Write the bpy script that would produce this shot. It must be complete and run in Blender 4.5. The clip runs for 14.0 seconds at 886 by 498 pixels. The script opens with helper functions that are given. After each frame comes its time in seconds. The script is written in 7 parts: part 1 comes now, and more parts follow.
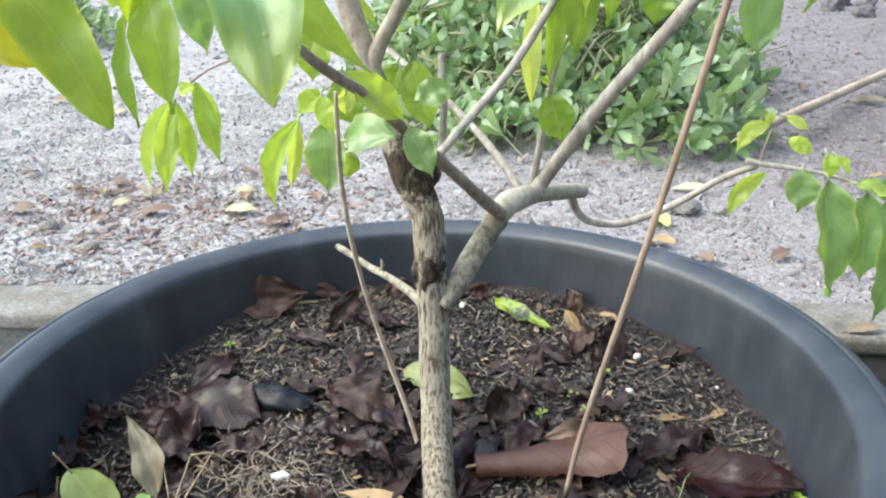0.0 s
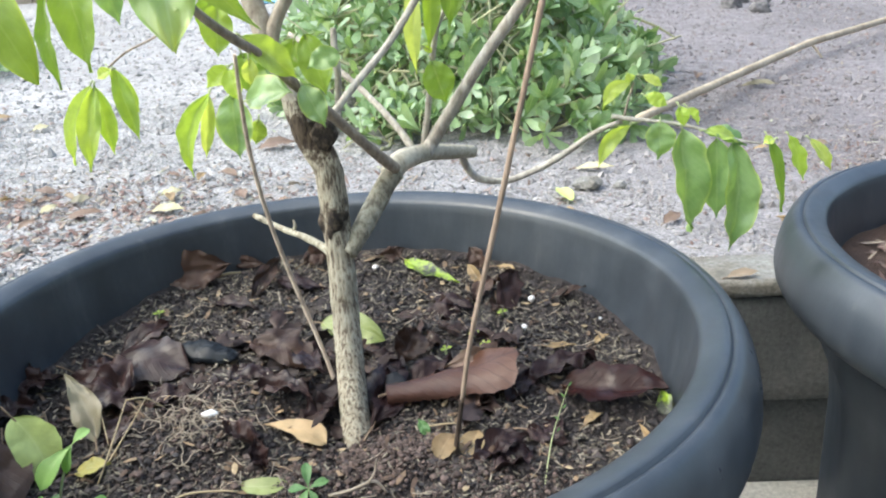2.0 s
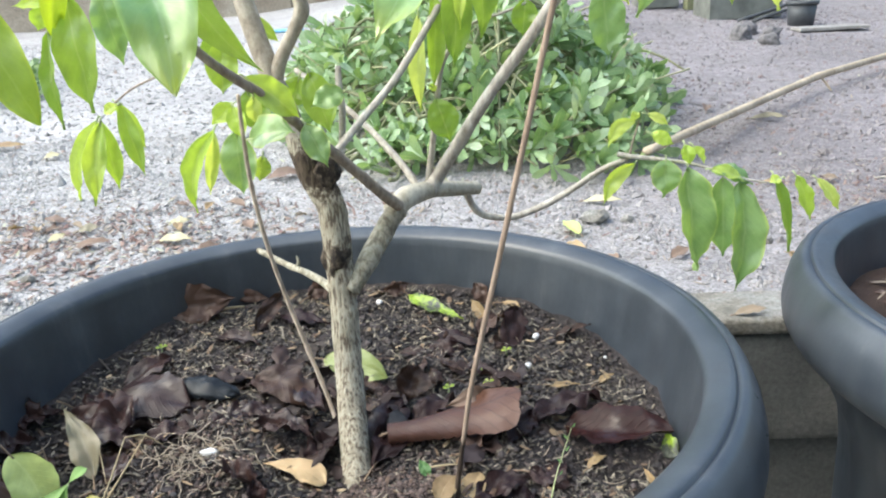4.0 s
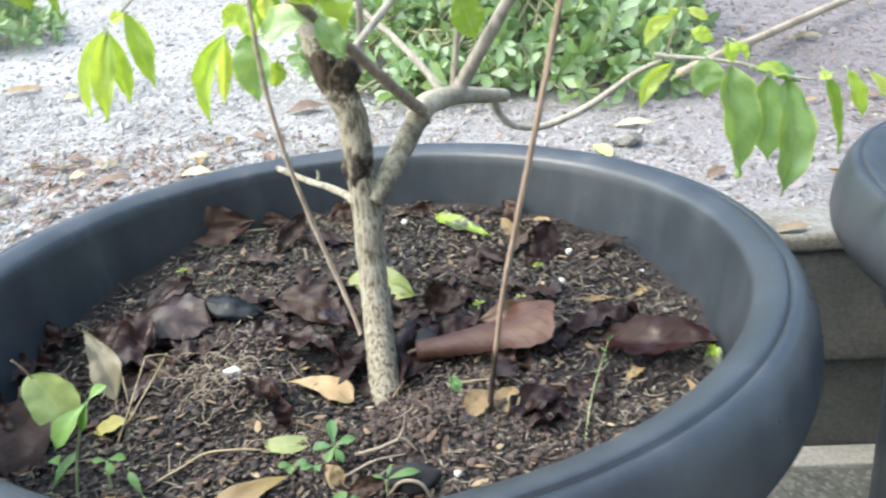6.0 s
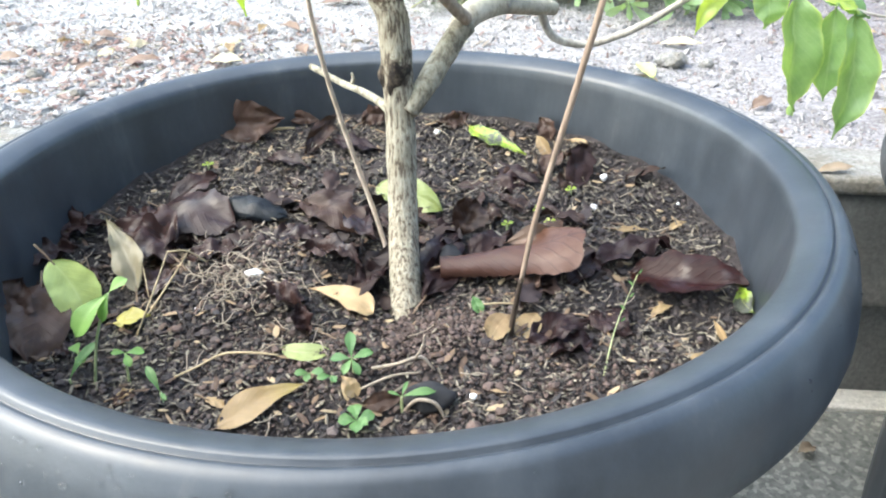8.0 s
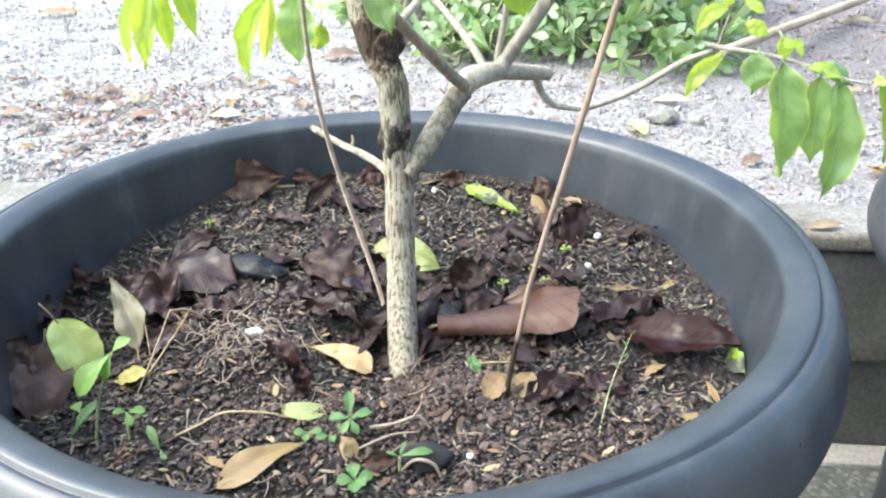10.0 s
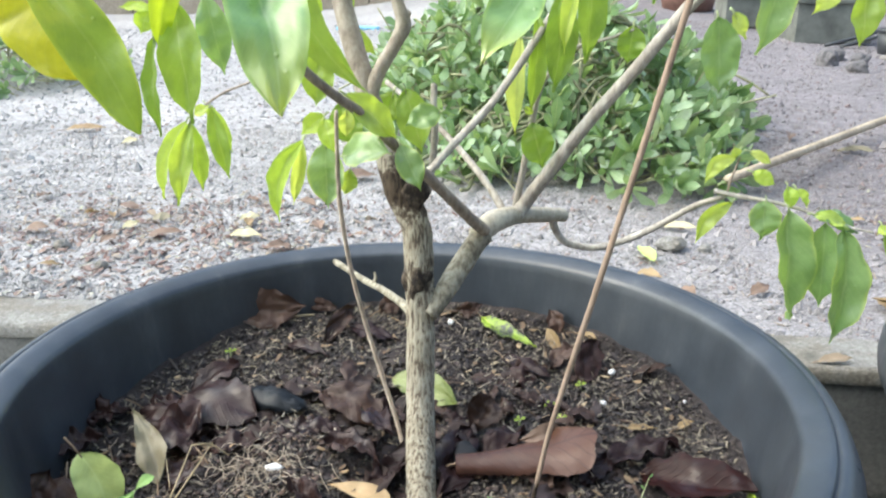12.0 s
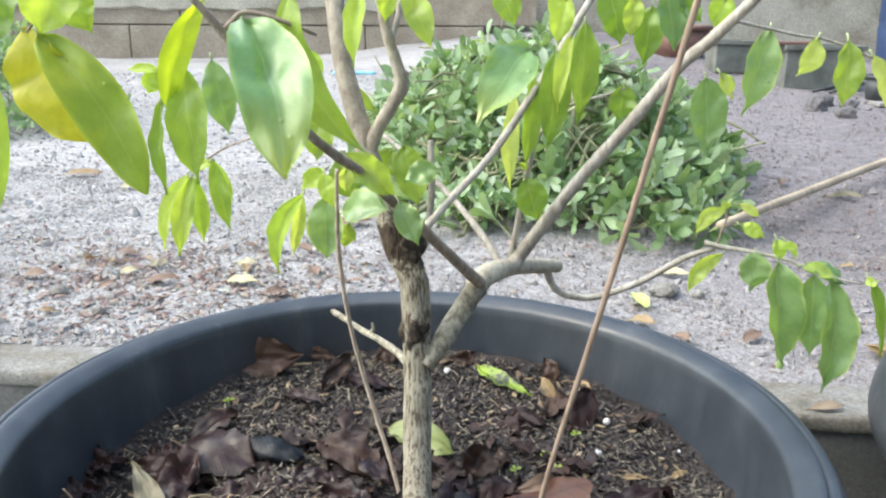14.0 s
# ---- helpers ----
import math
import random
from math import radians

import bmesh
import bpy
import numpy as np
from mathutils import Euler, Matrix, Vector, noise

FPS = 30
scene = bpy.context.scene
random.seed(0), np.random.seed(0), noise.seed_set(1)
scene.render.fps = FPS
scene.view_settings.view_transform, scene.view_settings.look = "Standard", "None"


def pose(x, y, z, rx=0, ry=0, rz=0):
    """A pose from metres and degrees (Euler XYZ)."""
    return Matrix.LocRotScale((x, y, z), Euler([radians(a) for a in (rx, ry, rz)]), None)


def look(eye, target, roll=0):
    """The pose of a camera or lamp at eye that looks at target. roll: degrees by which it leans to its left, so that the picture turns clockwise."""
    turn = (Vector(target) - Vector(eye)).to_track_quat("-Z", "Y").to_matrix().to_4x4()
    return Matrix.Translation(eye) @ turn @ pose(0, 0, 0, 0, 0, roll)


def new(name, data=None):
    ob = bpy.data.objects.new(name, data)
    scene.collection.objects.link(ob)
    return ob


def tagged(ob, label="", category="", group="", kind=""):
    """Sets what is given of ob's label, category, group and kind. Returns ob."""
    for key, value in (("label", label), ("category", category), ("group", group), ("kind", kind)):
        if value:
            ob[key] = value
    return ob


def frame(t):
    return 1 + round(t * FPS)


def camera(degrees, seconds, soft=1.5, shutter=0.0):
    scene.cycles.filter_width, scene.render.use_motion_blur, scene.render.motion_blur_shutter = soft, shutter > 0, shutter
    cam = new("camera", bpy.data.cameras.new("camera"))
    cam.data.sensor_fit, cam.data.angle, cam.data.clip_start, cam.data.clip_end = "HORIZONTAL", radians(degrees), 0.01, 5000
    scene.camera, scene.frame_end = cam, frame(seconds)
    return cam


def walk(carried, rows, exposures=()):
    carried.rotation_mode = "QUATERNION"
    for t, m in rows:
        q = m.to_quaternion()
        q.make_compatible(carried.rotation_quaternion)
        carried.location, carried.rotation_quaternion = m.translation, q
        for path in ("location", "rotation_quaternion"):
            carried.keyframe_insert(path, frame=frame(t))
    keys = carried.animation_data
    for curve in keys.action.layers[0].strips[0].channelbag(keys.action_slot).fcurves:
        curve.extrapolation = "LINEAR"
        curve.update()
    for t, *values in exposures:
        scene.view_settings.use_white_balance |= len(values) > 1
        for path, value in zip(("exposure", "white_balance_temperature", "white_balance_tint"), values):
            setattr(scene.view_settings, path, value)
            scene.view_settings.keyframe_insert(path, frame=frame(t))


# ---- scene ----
# ---- camera ----
cam = camera(56.0, 14.0, 2.1, 0.5)
ROWS = [
    (0.0, 0.0326, -0.5077, 0.2877, 0.93, -21.66, 1.29),
    (0.5, 0.0379, -0.5154, 0.2840, 0.01, -20.95, 1.97),
    (0.7, 0.0521, -0.5375, 0.2706, -2.65, -21.25, 2.68),
    (0.8, 0.0602, -0.5541, 0.2563, -4.17, -20.96, 4.25),
    (1.0, 0.0680, -0.5823, 0.2543, -5.05, -20.24, 5.04),
    (1.5, 0.0682, -0.5972, 0.2545, -4.35, -21.38, 4.08),
    (2.0, 0.0606, -0.5998, 0.2658, -4.19, -20.79, 2.96),
    (2.5, 0.0582, -0.5950, 0.2655, -4.00, -20.57, 3.09),
    (3.0, 0.0600, -0.5942, 0.2749, -3.78, -19.79, 2.27),
    (5.3, 0.0720, -0.5832, 0.2694, -2.91, -18.73, 3.42),
    (5.5, 0.0715, -0.5782, 0.2632, -3.26, -20.10, 3.59),
    (5.8, 0.0688, -0.5765, 0.2313, -3.32, -22.10, 5.45),
    (6.0, 0.0650, -0.5711, 0.2328, -2.11, -22.47, 4.54),
    (6.2, 0.0553, -0.5660, 0.2213, -0.95, -22.23, 3.60),
    (6.5, 0.0604, -0.5550, 0.2385, 0.44, -25.16, 1.89),
    (7.0, 0.0591, -0.5508, 0.2366, 1.25, -29.25, 0.95),
    (9.5, 0.0584, -0.5560, 0.2459, 1.11, -27.15, 0.81),
    (10.0, 0.0575, -0.5585, 0.2525, 1.00, -25.89, 0.62),
    (10.5, 0.0547, -0.5602, 0.2596, 1.09, -24.67, 0.25),
    (11.0, 0.0533, -0.5592, 0.2633, 1.36, -23.36, 0.28),
    (11.5, 0.0494, -0.5540, 0.2681, 2.11, -21.49, 0.34),
    (12.0, 0.0444, -0.5663, 0.2850, 1.58, -18.68, -0.19),
    (12.5, 0.0466, -0.5732, 0.2888, 1.02, -17.76, -0.01),
    (13.0, 0.0464, -0.5744, 0.2901, 1.06, -17.37, 0.27),
    (13.5, 0.0474, -0.5775, 0.2921, 0.74, -16.91, 0.17),
    (14.0, 0.0430, -0.5763, 0.2977, 1.24, -15.88, -0.32),
]
EXPOSURES = [(0.0, 1.33, 6200, 3), (2.5, 1.40, 6200, 2), (5.5, 1.43, 6200, 2), (6.2, 1.70, 6200, 2), (7.0, 1.92, 6150, 2), (9.5, 1.94, 6150, 2), (11.0, 1.68, 6200, 2), (12.0, 1.38, 6250, 2), (14.0, 1.30, 6250, 3)]
walk(cam, [(t, pose(x, y, z, 90 + pitch, roll, yaw)) for t, x, y, z, yaw, pitch, roll in ROWS], EXPOSURES)

# ---- world and light: a bright overcast day ----
world = bpy.data.worlds.new("overcast_sky")
scene.world = world
world.use_nodes = True
wn, wl = world.node_tree.nodes, world.node_tree.links
sky = wn.new("ShaderNodeTexSky")
sky.sky_type = "NISHITA"
sky.sun_disc = False
sky.sun_elevation = radians(50)
sky.sun_rotation = radians(-95)
sky.air_density, sky.dust_density, sky.ozone_density = 1.0, 4.0, 1.0
wn["Background"].inputs["Strength"].default_value = 0.15
wl.new(sky.outputs[0], wn["Background"].inputs["Color"])
sun_data = bpy.data.lights.new("sun", "SUN")
sun_data.energy, sun_data.angle, sun_data.color = 1.2, radians(95), (1.0, 0.97, 0.94)
sun_ob = new("sun", sun_data)
sun_ob.matrix_world = look((-4.0, -0.35, 4.8), (0, 0, 0))


# ---- materials ----
def material(name):
    m = bpy.data.materials.new(name)
    m.use_nodes = True
    return m, m.node_tree.nodes, m.node_tree.links, m.node_tree.nodes["Principled BSDF"]


def ramp(nodes, stops):
    r = nodes.new("ShaderNodeValToRGB")
    while len(r.color_ramp.elements) < len(stops):
        r.color_ramp.elements.new(0.5)
    for e, (p, c) in zip(r.color_ramp.elements, stops):
        e.position, e.color = p, (*c, 1)
    return r


def mixed(nodes, links, kind, fac, a, b):
    m = nodes.new("ShaderNodeMix")
    m.data_type, m.blend_type = "RGBA", kind
    for slot, v in ((0, fac), (6, a), (7, b)):
        if isinstance(v, (int, float)):
            m.inputs[slot].default_value = v
        elif isinstance(v, tuple):
            m.inputs[slot].default_value = (*v, 1)
        else:
            links.new(v, m.inputs[slot])
    return m.outputs[2]


def noise_node(nodes, links, coord, scale, detail=4, rough=0.6):
    n = nodes.new("ShaderNodeTexNoise")
    n.inputs["Scale"].default_value, n.inputs["Detail"].default_value, n.inputs["Roughness"].default_value = scale, detail, rough
    links.new(coord, n.inputs["Vector"])
    return n.outputs[0]


def bumped(nodes, links, bsdf, height, strength, distance):
    b = nodes.new("ShaderNodeBump")
    b.inputs["Strength"].default_value, b.inputs["Distance"].default_value = strength, distance
    links.new(height, b.inputs["Height"])
    links.new(b.outputs[0], bsdf.inputs["Normal"])


def stepped(nodes, links, value, lo, hi):
    m = nodes.new("ShaderNodeMapRange")
    m.inputs[1].default_value, m.inputs[2].default_value = lo, hi
    links.new(value, m.inputs[0])
    return m.outputs[0]


def rough_stone(name, stops, scale, bump=0.6, rough=0.9, distance=0.004, spots=None):
    """Mineral or earthy surface in object space: broad stains under fine grain."""
    m, n, l, p = material(name)
    c = n.new("ShaderNodeNewGeometry").outputs["Position"]
    broad, fine = noise_node(n, l, c, scale, 5), noise_node(n, l, c, scale * 22, 6, 0.7)
    base = ramp(n, stops)
    l.new(broad, base.inputs[0])
    grain = ramp(n, [(0.3, (0.55, 0.55, 0.55)), (0.7, (1.25, 1.25, 1.25))])
    l.new(fine, grain.inputs[0])
    col = mixed(n, l, "MULTIPLY", 0.8, base.outputs[0], grain.outputs[0])
    if spots:
        v = n.new("ShaderNodeTexVoronoi")
        v.inputs["Scale"].default_value = spots[0]
        l.new(c, v.inputs["Vector"])
        bits = ramp(n, spots[1])
        sep = n.new("ShaderNodeSeparateColor")
        l.new(v.outputs["Color"], sep.inputs[0])
        l.new(sep.outputs[0], bits.inputs[0])
        col = mixed(n, l, "MULTIPLY", 0.75, col, bits.outputs[0])
    l.new(col, p.inputs["Base Color"])
    p.inputs["Roughness"].default_value = rough
    bumped(n, l, p, fine, bump, distance)
    return m


def gravel_bed():
    """Pale crushed gravel that darkens and turns purplish towards the heap's far side."""
    m = rough_stone("grey_gravel_bed", [(0.25, (0.290, 0.286, 0.282)), (0.5, (0.400, 0.395, 0.389)), (0.75, (0.480, 0.475, 0.469))], 1.3, 1.0, 0.9, 0.006, (260, [(0.0, (0.45, 0.45, 0.48)), (0.35, (0.9, 0.88, 0.88)), (0.7, (1.1, 1.08, 1.08)), (0.95, (1.35, 1.35, 1.35))]))
    n, l, p = m.node_tree.nodes, m.node_tree.links, m.node_tree.nodes["Principled BSDF"]
    col = p.inputs["Base Color"].links[0].from_socket
    c = n.new("ShaderNodeNewGeometry").outputs["Position"]
    sep = n.new("ShaderNodeSeparateXYZ")
    l.new(c, sep.inputs[0])
    wander = n.new("ShaderNodeMath")
    wander.operation = "MULTIPLY_ADD"
    wander.inputs[1].default_value = 0.9
    l.new(noise_node(n, l, c, 2.2, 5), wander.inputs[0])
    l.new(sep.outputs[0], wander.inputs[2])
    # how far the darker eastern tint has set in
    earth = stepped(n, l, wander.outputs[0], 0.15, 1.35)
    l.new(mixed(n, l, "MULTIPLY", earth, col, (0.56, 0.525, 0.55)), p.inputs["Base Color"])
    return m


def island_bits(name, stops, rough=0.8, spec=0.3, bump_scale=300, dusty=None):
    """Small loose pieces, each in its own tone."""
    m, n, l, p = material(name)
    g = n.new("ShaderNodeNewGeometry")
    base = ramp(n, stops)
    base.color_ramp.interpolation = "CONSTANT"
    l.new(g.outputs["Random Per Island"], base.inputs[0])
    tone = base.outputs[0]
    if dusty:  # this tint darkens the stones towards the east
        sep = n.new("ShaderNodeSeparateXYZ")
        l.new(g.outputs["Position"], sep.inputs[0])
        wander = n.new("ShaderNodeMath")
        wander.operation = "MULTIPLY_ADD"
        wander.inputs[1].default_value = 0.9
        l.new(noise_node(n, l, g.outputs["Position"], 2.2, 5), wander.inputs[0])
        l.new(sep.outputs[0], wander.inputs[2])
        tone = mixed(n, l, "MULTIPLY", stepped(n, l, wander.outputs[0], 0.15, 1.35), tone, dusty)
    fine = noise_node(n, l, g.outputs["Position"], bump_scale, 4)
    shade = ramp(n, [(0.3, (0.65, 0.65, 0.65)), (0.7, (1.2, 1.2, 1.2))])
    l.new(fine, shade.inputs[0])
    l.new(mixed(n, l, "MULTIPLY", 0.7, tone, shade.outputs[0]), p.inputs["Base Color"])
    p.inputs["Roughness"].default_value, p.inputs["Specular IOR Level"].default_value = rough, spec
    bumped(n, l, p, fine, 0.4, 0.001)
    return m


def leafy(name, stops, vein, edge=None, rough=0.35, through_light=0.45, blotch=None, blotch_at=(0.55, 0.7), rib=0.35, end=None, veined=0.12, spec=0.5, beads=False, film=0.0, crease=0.0, film_side=False, pools=None):
    """A leaf blade: tone by piece, paler midrib and side veins along its own length, light passing through it."""
    m, n, l, p = material(name)
    info = n.new("ShaderNodeObjectInfo")
    g = n.new("ShaderNodeNewGeometry")
    add = n.new("ShaderNodeMath")
    add.operation = "ADD"
    l.new(info.outputs["Random"], add.inputs[0])
    l.new(g.outputs["Random Per Island"], add.inputs[1])
    fr = n.new("ShaderNodeMath")
    fr.operation = "FRACT"
    l.new(add.outputs[0], fr.inputs[0])
    base = ramp(n, stops)
    l.new(fr.outputs[0], base.inputs[0])
    uv = n.new("ShaderNodeUVMap")
    sep = n.new("ShaderNodeSeparateXYZ")
    l.new(uv.outputs[0], sep.inputs[0])
    across = n.new("ShaderNodeMath")
    across.operation = "SUBTRACT"
    across.inputs[1].default_value = 0.5
    l.new(sep.outputs[0], across.inputs[0])
    side = n.new("ShaderNodeMath")
    side.operation = "ABSOLUTE"
    l.new(across.outputs[0], side.inputs[0])
    mid = n.new("ShaderNodeMapRange")
    mid.inputs[1].default_value, mid.inputs[2].default_value, mid.inputs[3].default_value, mid.inputs[4].default_value = 0.0, 0.035, 1.0, 0.0
    l.new(side.outputs[0], mid.inputs[0])
    slant = n.new("ShaderNodeMath")
    slant.operation = "MULTIPLY_ADD"
    slant.inputs[1].default_value = -0.55
    l.new(side.outputs[0], slant.inputs[0])
    l.new(sep.outputs[1], slant.inputs[2])
    wave = n.new("ShaderNodeMath")
    wave.operation = "PINGPONG"
    wave.inputs[1].default_value = 0.045
    l.new(slant.outputs[0], wave.inputs[0])
    veins = n.new("ShaderNodeMapRange")
    veins.inputs[1].default_value, veins.inputs[2].default_value, veins.inputs[3].default_value, veins.inputs[4].default_value = 0.0, 0.012, 1.0, 0.0
    l.new(wave.outputs[0], veins.inputs[0])
    pos = g.outputs["Position"]
    mottle = noise_node(n, l, pos, 55, 5)
    tint = ramp(n, [(0.3, (0.72, 0.75, 0.7)), (0.7, (1.15, 1.12, 1.1))])
    l.new(mottle, tint.inputs[0])
    col = mixed(n, l, "MULTIPLY", 0.8, base.outputs[0], tint.outputs[0])
    if blotch:
        big = noise_node(n, l, pos, 24, 4, 0.65)
        col = mixed(n, l, "MIX", stepped(n, l, big, *blotch_at), col, blotch)
    if end:
        col = mixed(n, l, "MIX", stepped(n, l, sep.outputs[1], 0.55, 1.0), col, end)
    soft = n.new("ShaderNodeMath")
    soft.operation = "MULTIPLY"
    soft.inputs[1].default_value = veined
    l.new(veins.outputs[0], soft.inputs[0])
    col = mixed(n, l, "MIX", soft.outputs[0], col, vein)
    half = n.new("ShaderNodeMath")
    half.operation = "MULTIPLY"
    half.inputs[1].default_value = rib
    l.new(mid.outputs[0], half.inputs[0])
    col = mixed(n, l, "MIX", half.outputs[0], col, vein)
    if edge:  # a paler rim, uneven in width
        rim = n.new("ShaderNodeMath")
        rim.operation = "MULTIPLY_ADD"
        rim.inputs[1].default_value = 0.12
        l.new(mottle, rim.inputs[0])
        l.new(side.outputs[0], rim.inputs[2])
        col = mixed(n, l, "MIX", stepped(n, l, rim.outputs[0], 0.48, 0.56), col, edge)
    l.new(col, p.inputs["Base Color"])
    p.inputs["Roughness"].default_value, p.inputs["Specular IOR Level"].default_value = rough, spec
    p.inputs["Coat Weight"].default_value, p.inputs["Coat Roughness"].default_value, p.inputs["Coat IOR"].default_value = film, 0.12, 1.4
    if pools:  # a film of rain left in patches
        pool = n.new("ShaderNodeMath")
        pool.operation = "MULTIPLY"
        pool.inputs[1].default_value = 0.5
        l.new(stepped(n, l, noise_node(n, l, pos, 42, 2, 0.5), *pools), pool.inputs[0])
        l.new(pool.outputs[0], p.inputs["Coat Weight"])
    if film_side:  # coat on one half only, so that half takes a sky sheen
        l.new(stepped(n, l, sep.outputs[0], 0.5, 0.62), p.inputs["Coat Weight"])
    lift = n.new("ShaderNodeMath")
    lift.operation = "ADD"
    weak = n.new("ShaderNodeMath")
    weak.operation = "MULTIPLY"
    weak.inputs[1].default_value = 0.25 if not beads else 0.08
    l.new(veins.outputs[0], weak.inputs[0])
    l.new(weak.outputs[0], lift.inputs[0])
    l.new(mottle, lift.inputs[1])
    height = lift.outputs[0]
    if crease:
        fold_up = n.new("ShaderNodeMath")
        fold_up.operation = "MULTIPLY_ADD"
        fold_up.inputs[1].default_value = crease
        l.new(noise_node(n, l, pos, 130, 3, 0.5), fold_up.inputs[0])
        l.new(height, fold_up.inputs[2])
        height = fold_up.outputs[0]
    if beads:  # rain drops standing on the blade
        v = n.new("ShaderNodeTexVoronoi")
        v.inputs["Scale"].default_value = 190
        l.new(pos, v.inputs["Vector"])
        few = n.new("ShaderNodeSeparateColor")
        l.new(v.outputs["Color"], few.inputs[0])
        dome = n.new("ShaderNodeMapRange")
        dome.inputs[1].default_value, dome.inputs[2].default_value, dome.inputs[3].default_value, dome.inputs[4].default_value = 0.0, 0.3, 1.6, 0.0
        l.new(v.outputs["Distance"], dome.inputs[0])
        both = n.new("ShaderNodeMath")
        both.operation = "MULTIPLY_ADD"
        l.new(dome.outputs[0], both.inputs[0])
        l.new(stepped(n, l, few.outputs[0], 0.86, 0.9), both.inputs[1])
        l.new(height, both.inputs[2])
        height = both.outputs[0]
    bumped(n, l, p, height, 0.5 if crease or beads else 0.35, 0.0014 if crease else 0.0012)
    if through_light:
        tr = n.new("ShaderNodeBsdfTranslucent")
        l.new(mixed(n, l, "MULTIPLY", 1.0, col, (1.0, 1.0, 0.45)), tr.inputs[0])
        mx = n.new("ShaderNodeMixShader")
        mx.inputs[0].default_value = through_light
        l.new(p.outputs[0], mx.inputs[1])
        l.new(tr.outputs[0], mx.inputs[2])
        l.new(mx.outputs[0], n["Material Output"].inputs["Surface"])
    return m


def barky(name, stops, scale, bump=0.8, stretch=0.35, rough=0.85, distance=0.003, collar=False, detail=6, grain=0.75):
    m, n, l, p = material(name)
    c = n.new("ShaderNodeNewGeometry").outputs["Position"]
    mp = n.new("ShaderNodeMapping")
    mp.inputs["Scale"].default_value = (1, 1, stretch)
    l.new(c, mp.inputs["Vector"])
    flakes = noise_node(n, l, mp.outputs[0], scale, detail, grain)
    broad = noise_node(n, l, c, scale * 0.12, 3)
    base = ramp(n, stops)
    l.new(flakes, base.inputs[0])
    stain = ramp(n, [(0.35, (0.6, 0.57, 0.52)), (0.65, (1.1, 1.1, 1.08))])
    l.new(broad, stain.inputs[0])
    col = mixed(n, l, "MULTIPLY", 0.6, base.outputs[0], stain.outputs[0])
    if collar:  # dark old bark round the pruned top of the trunk
        sep = n.new("ShaderNodeSeparateXYZ")
        l.new(c, sep.inputs[0])
        edge = n.new("ShaderNodeMath")
        edge.operation = "MULTIPLY_ADD"
        edge.inputs[1].default_value = 0.1
        l.new(noise_node(n, l, c, 90, 6, 0.75), edge.inputs[0])
        l.new(sep.outputs[2], edge.inputs[2])
        patch = ramp(n, [(0.096, (0, 0, 0)), (0.101, (0.75, 0.75, 0.75)), (0.112, (0.75, 0.75, 0.75)), (0.117, (0, 0, 0)), (0.155, (0, 0, 0)), (0.163, (0.95, 0.95, 0.95)), (0.188, (0.95, 0.95, 0.95)), (0.196, (0, 0, 0))])
        l.new(edge.outputs[0], patch.inputs[0])
        col = mixed(n, l, "MIX", patch.outputs[0], col, mixed(n, l, "MULTIPLY", 1.0, col, (0.17, 0.125, 0.095)))
    l.new(col, p.inputs["Base Color"])
    p.inputs["Roughness"].default_value = rough
    bumped(n, l, p, flakes, bump, distance)
    return m


def plain(name, color, rough=0.6, spec=0.5, vary=0.25, scale=40, bump=0.1):
    m, n, l, p = material(name)
    c = n.new("ShaderNodeNewGeometry").outputs["Position"]
    f = noise_node(n, l, c, scale, 5)
    lo, hi = tuple(v * (1 - vary) for v in color), tuple(min(1, v * (1 + vary)) for v in color)
    r = ramp(n, [(0.3, lo), (0.7, hi)])
    l.new(f, r.inputs[0])
    l.new(r.outputs[0], p.inputs["Base Color"])
    p.inputs["Roughness"].default_value, p.inputs["Specular IOR Level"].default_value = rough, spec
    bumped(n, l, p, f, bump, 0.002)
    return m


def pot_plastic():
    m, n, l, p = material("black_rubbery_plastic")
    c = n.new("ShaderNodeNewGeometry").outputs["Position"]
    mp = n.new("ShaderNodeMapping")
    mp.inputs["Scale"].default_value = (1, 1, 0.18)
    l.new(c, mp.inputs["Vector"])
    streak, broad, fine = noise_node(n, l, mp.outputs[0], 34, 6, 0.7), noise_node(n, l, c, 16, 6, 0.7), noise_node(n, l, c, 420, 3)
    dust = ramp(n, [(0.40, (0.032, 0.039, 0.049)), (0.60, (0.044, 0.052, 0.063)), (0.80, (0.085, 0.091, 0.099))])
    l.new(streak, dust.inputs[0])
    wash = ramp(n, [(0.3, (0.72, 0.72, 0.72)), (0.7, (1.35, 1.35, 1.35))])
    l.new(broad, wash.inputs[0])
    l.new(mixed(n, l, "MULTIPLY", 0.9, dust.outputs[0], wash.outputs[0]), p.inputs["Base Color"])
    rr = ramp(n, [(0.35, (0.33, 0.33, 0.33)), (0.7, (0.50, 0.50, 0.50))])
    l.new(streak, rr.inputs[0])
    l.new(rr.outputs[0], p.inputs["Roughness"])
    p.inputs["Specular IOR Level"].default_value = 0.75  # wet with rain
    bumped(n, l, p, fine, 0.12, 0.0006)
    return m


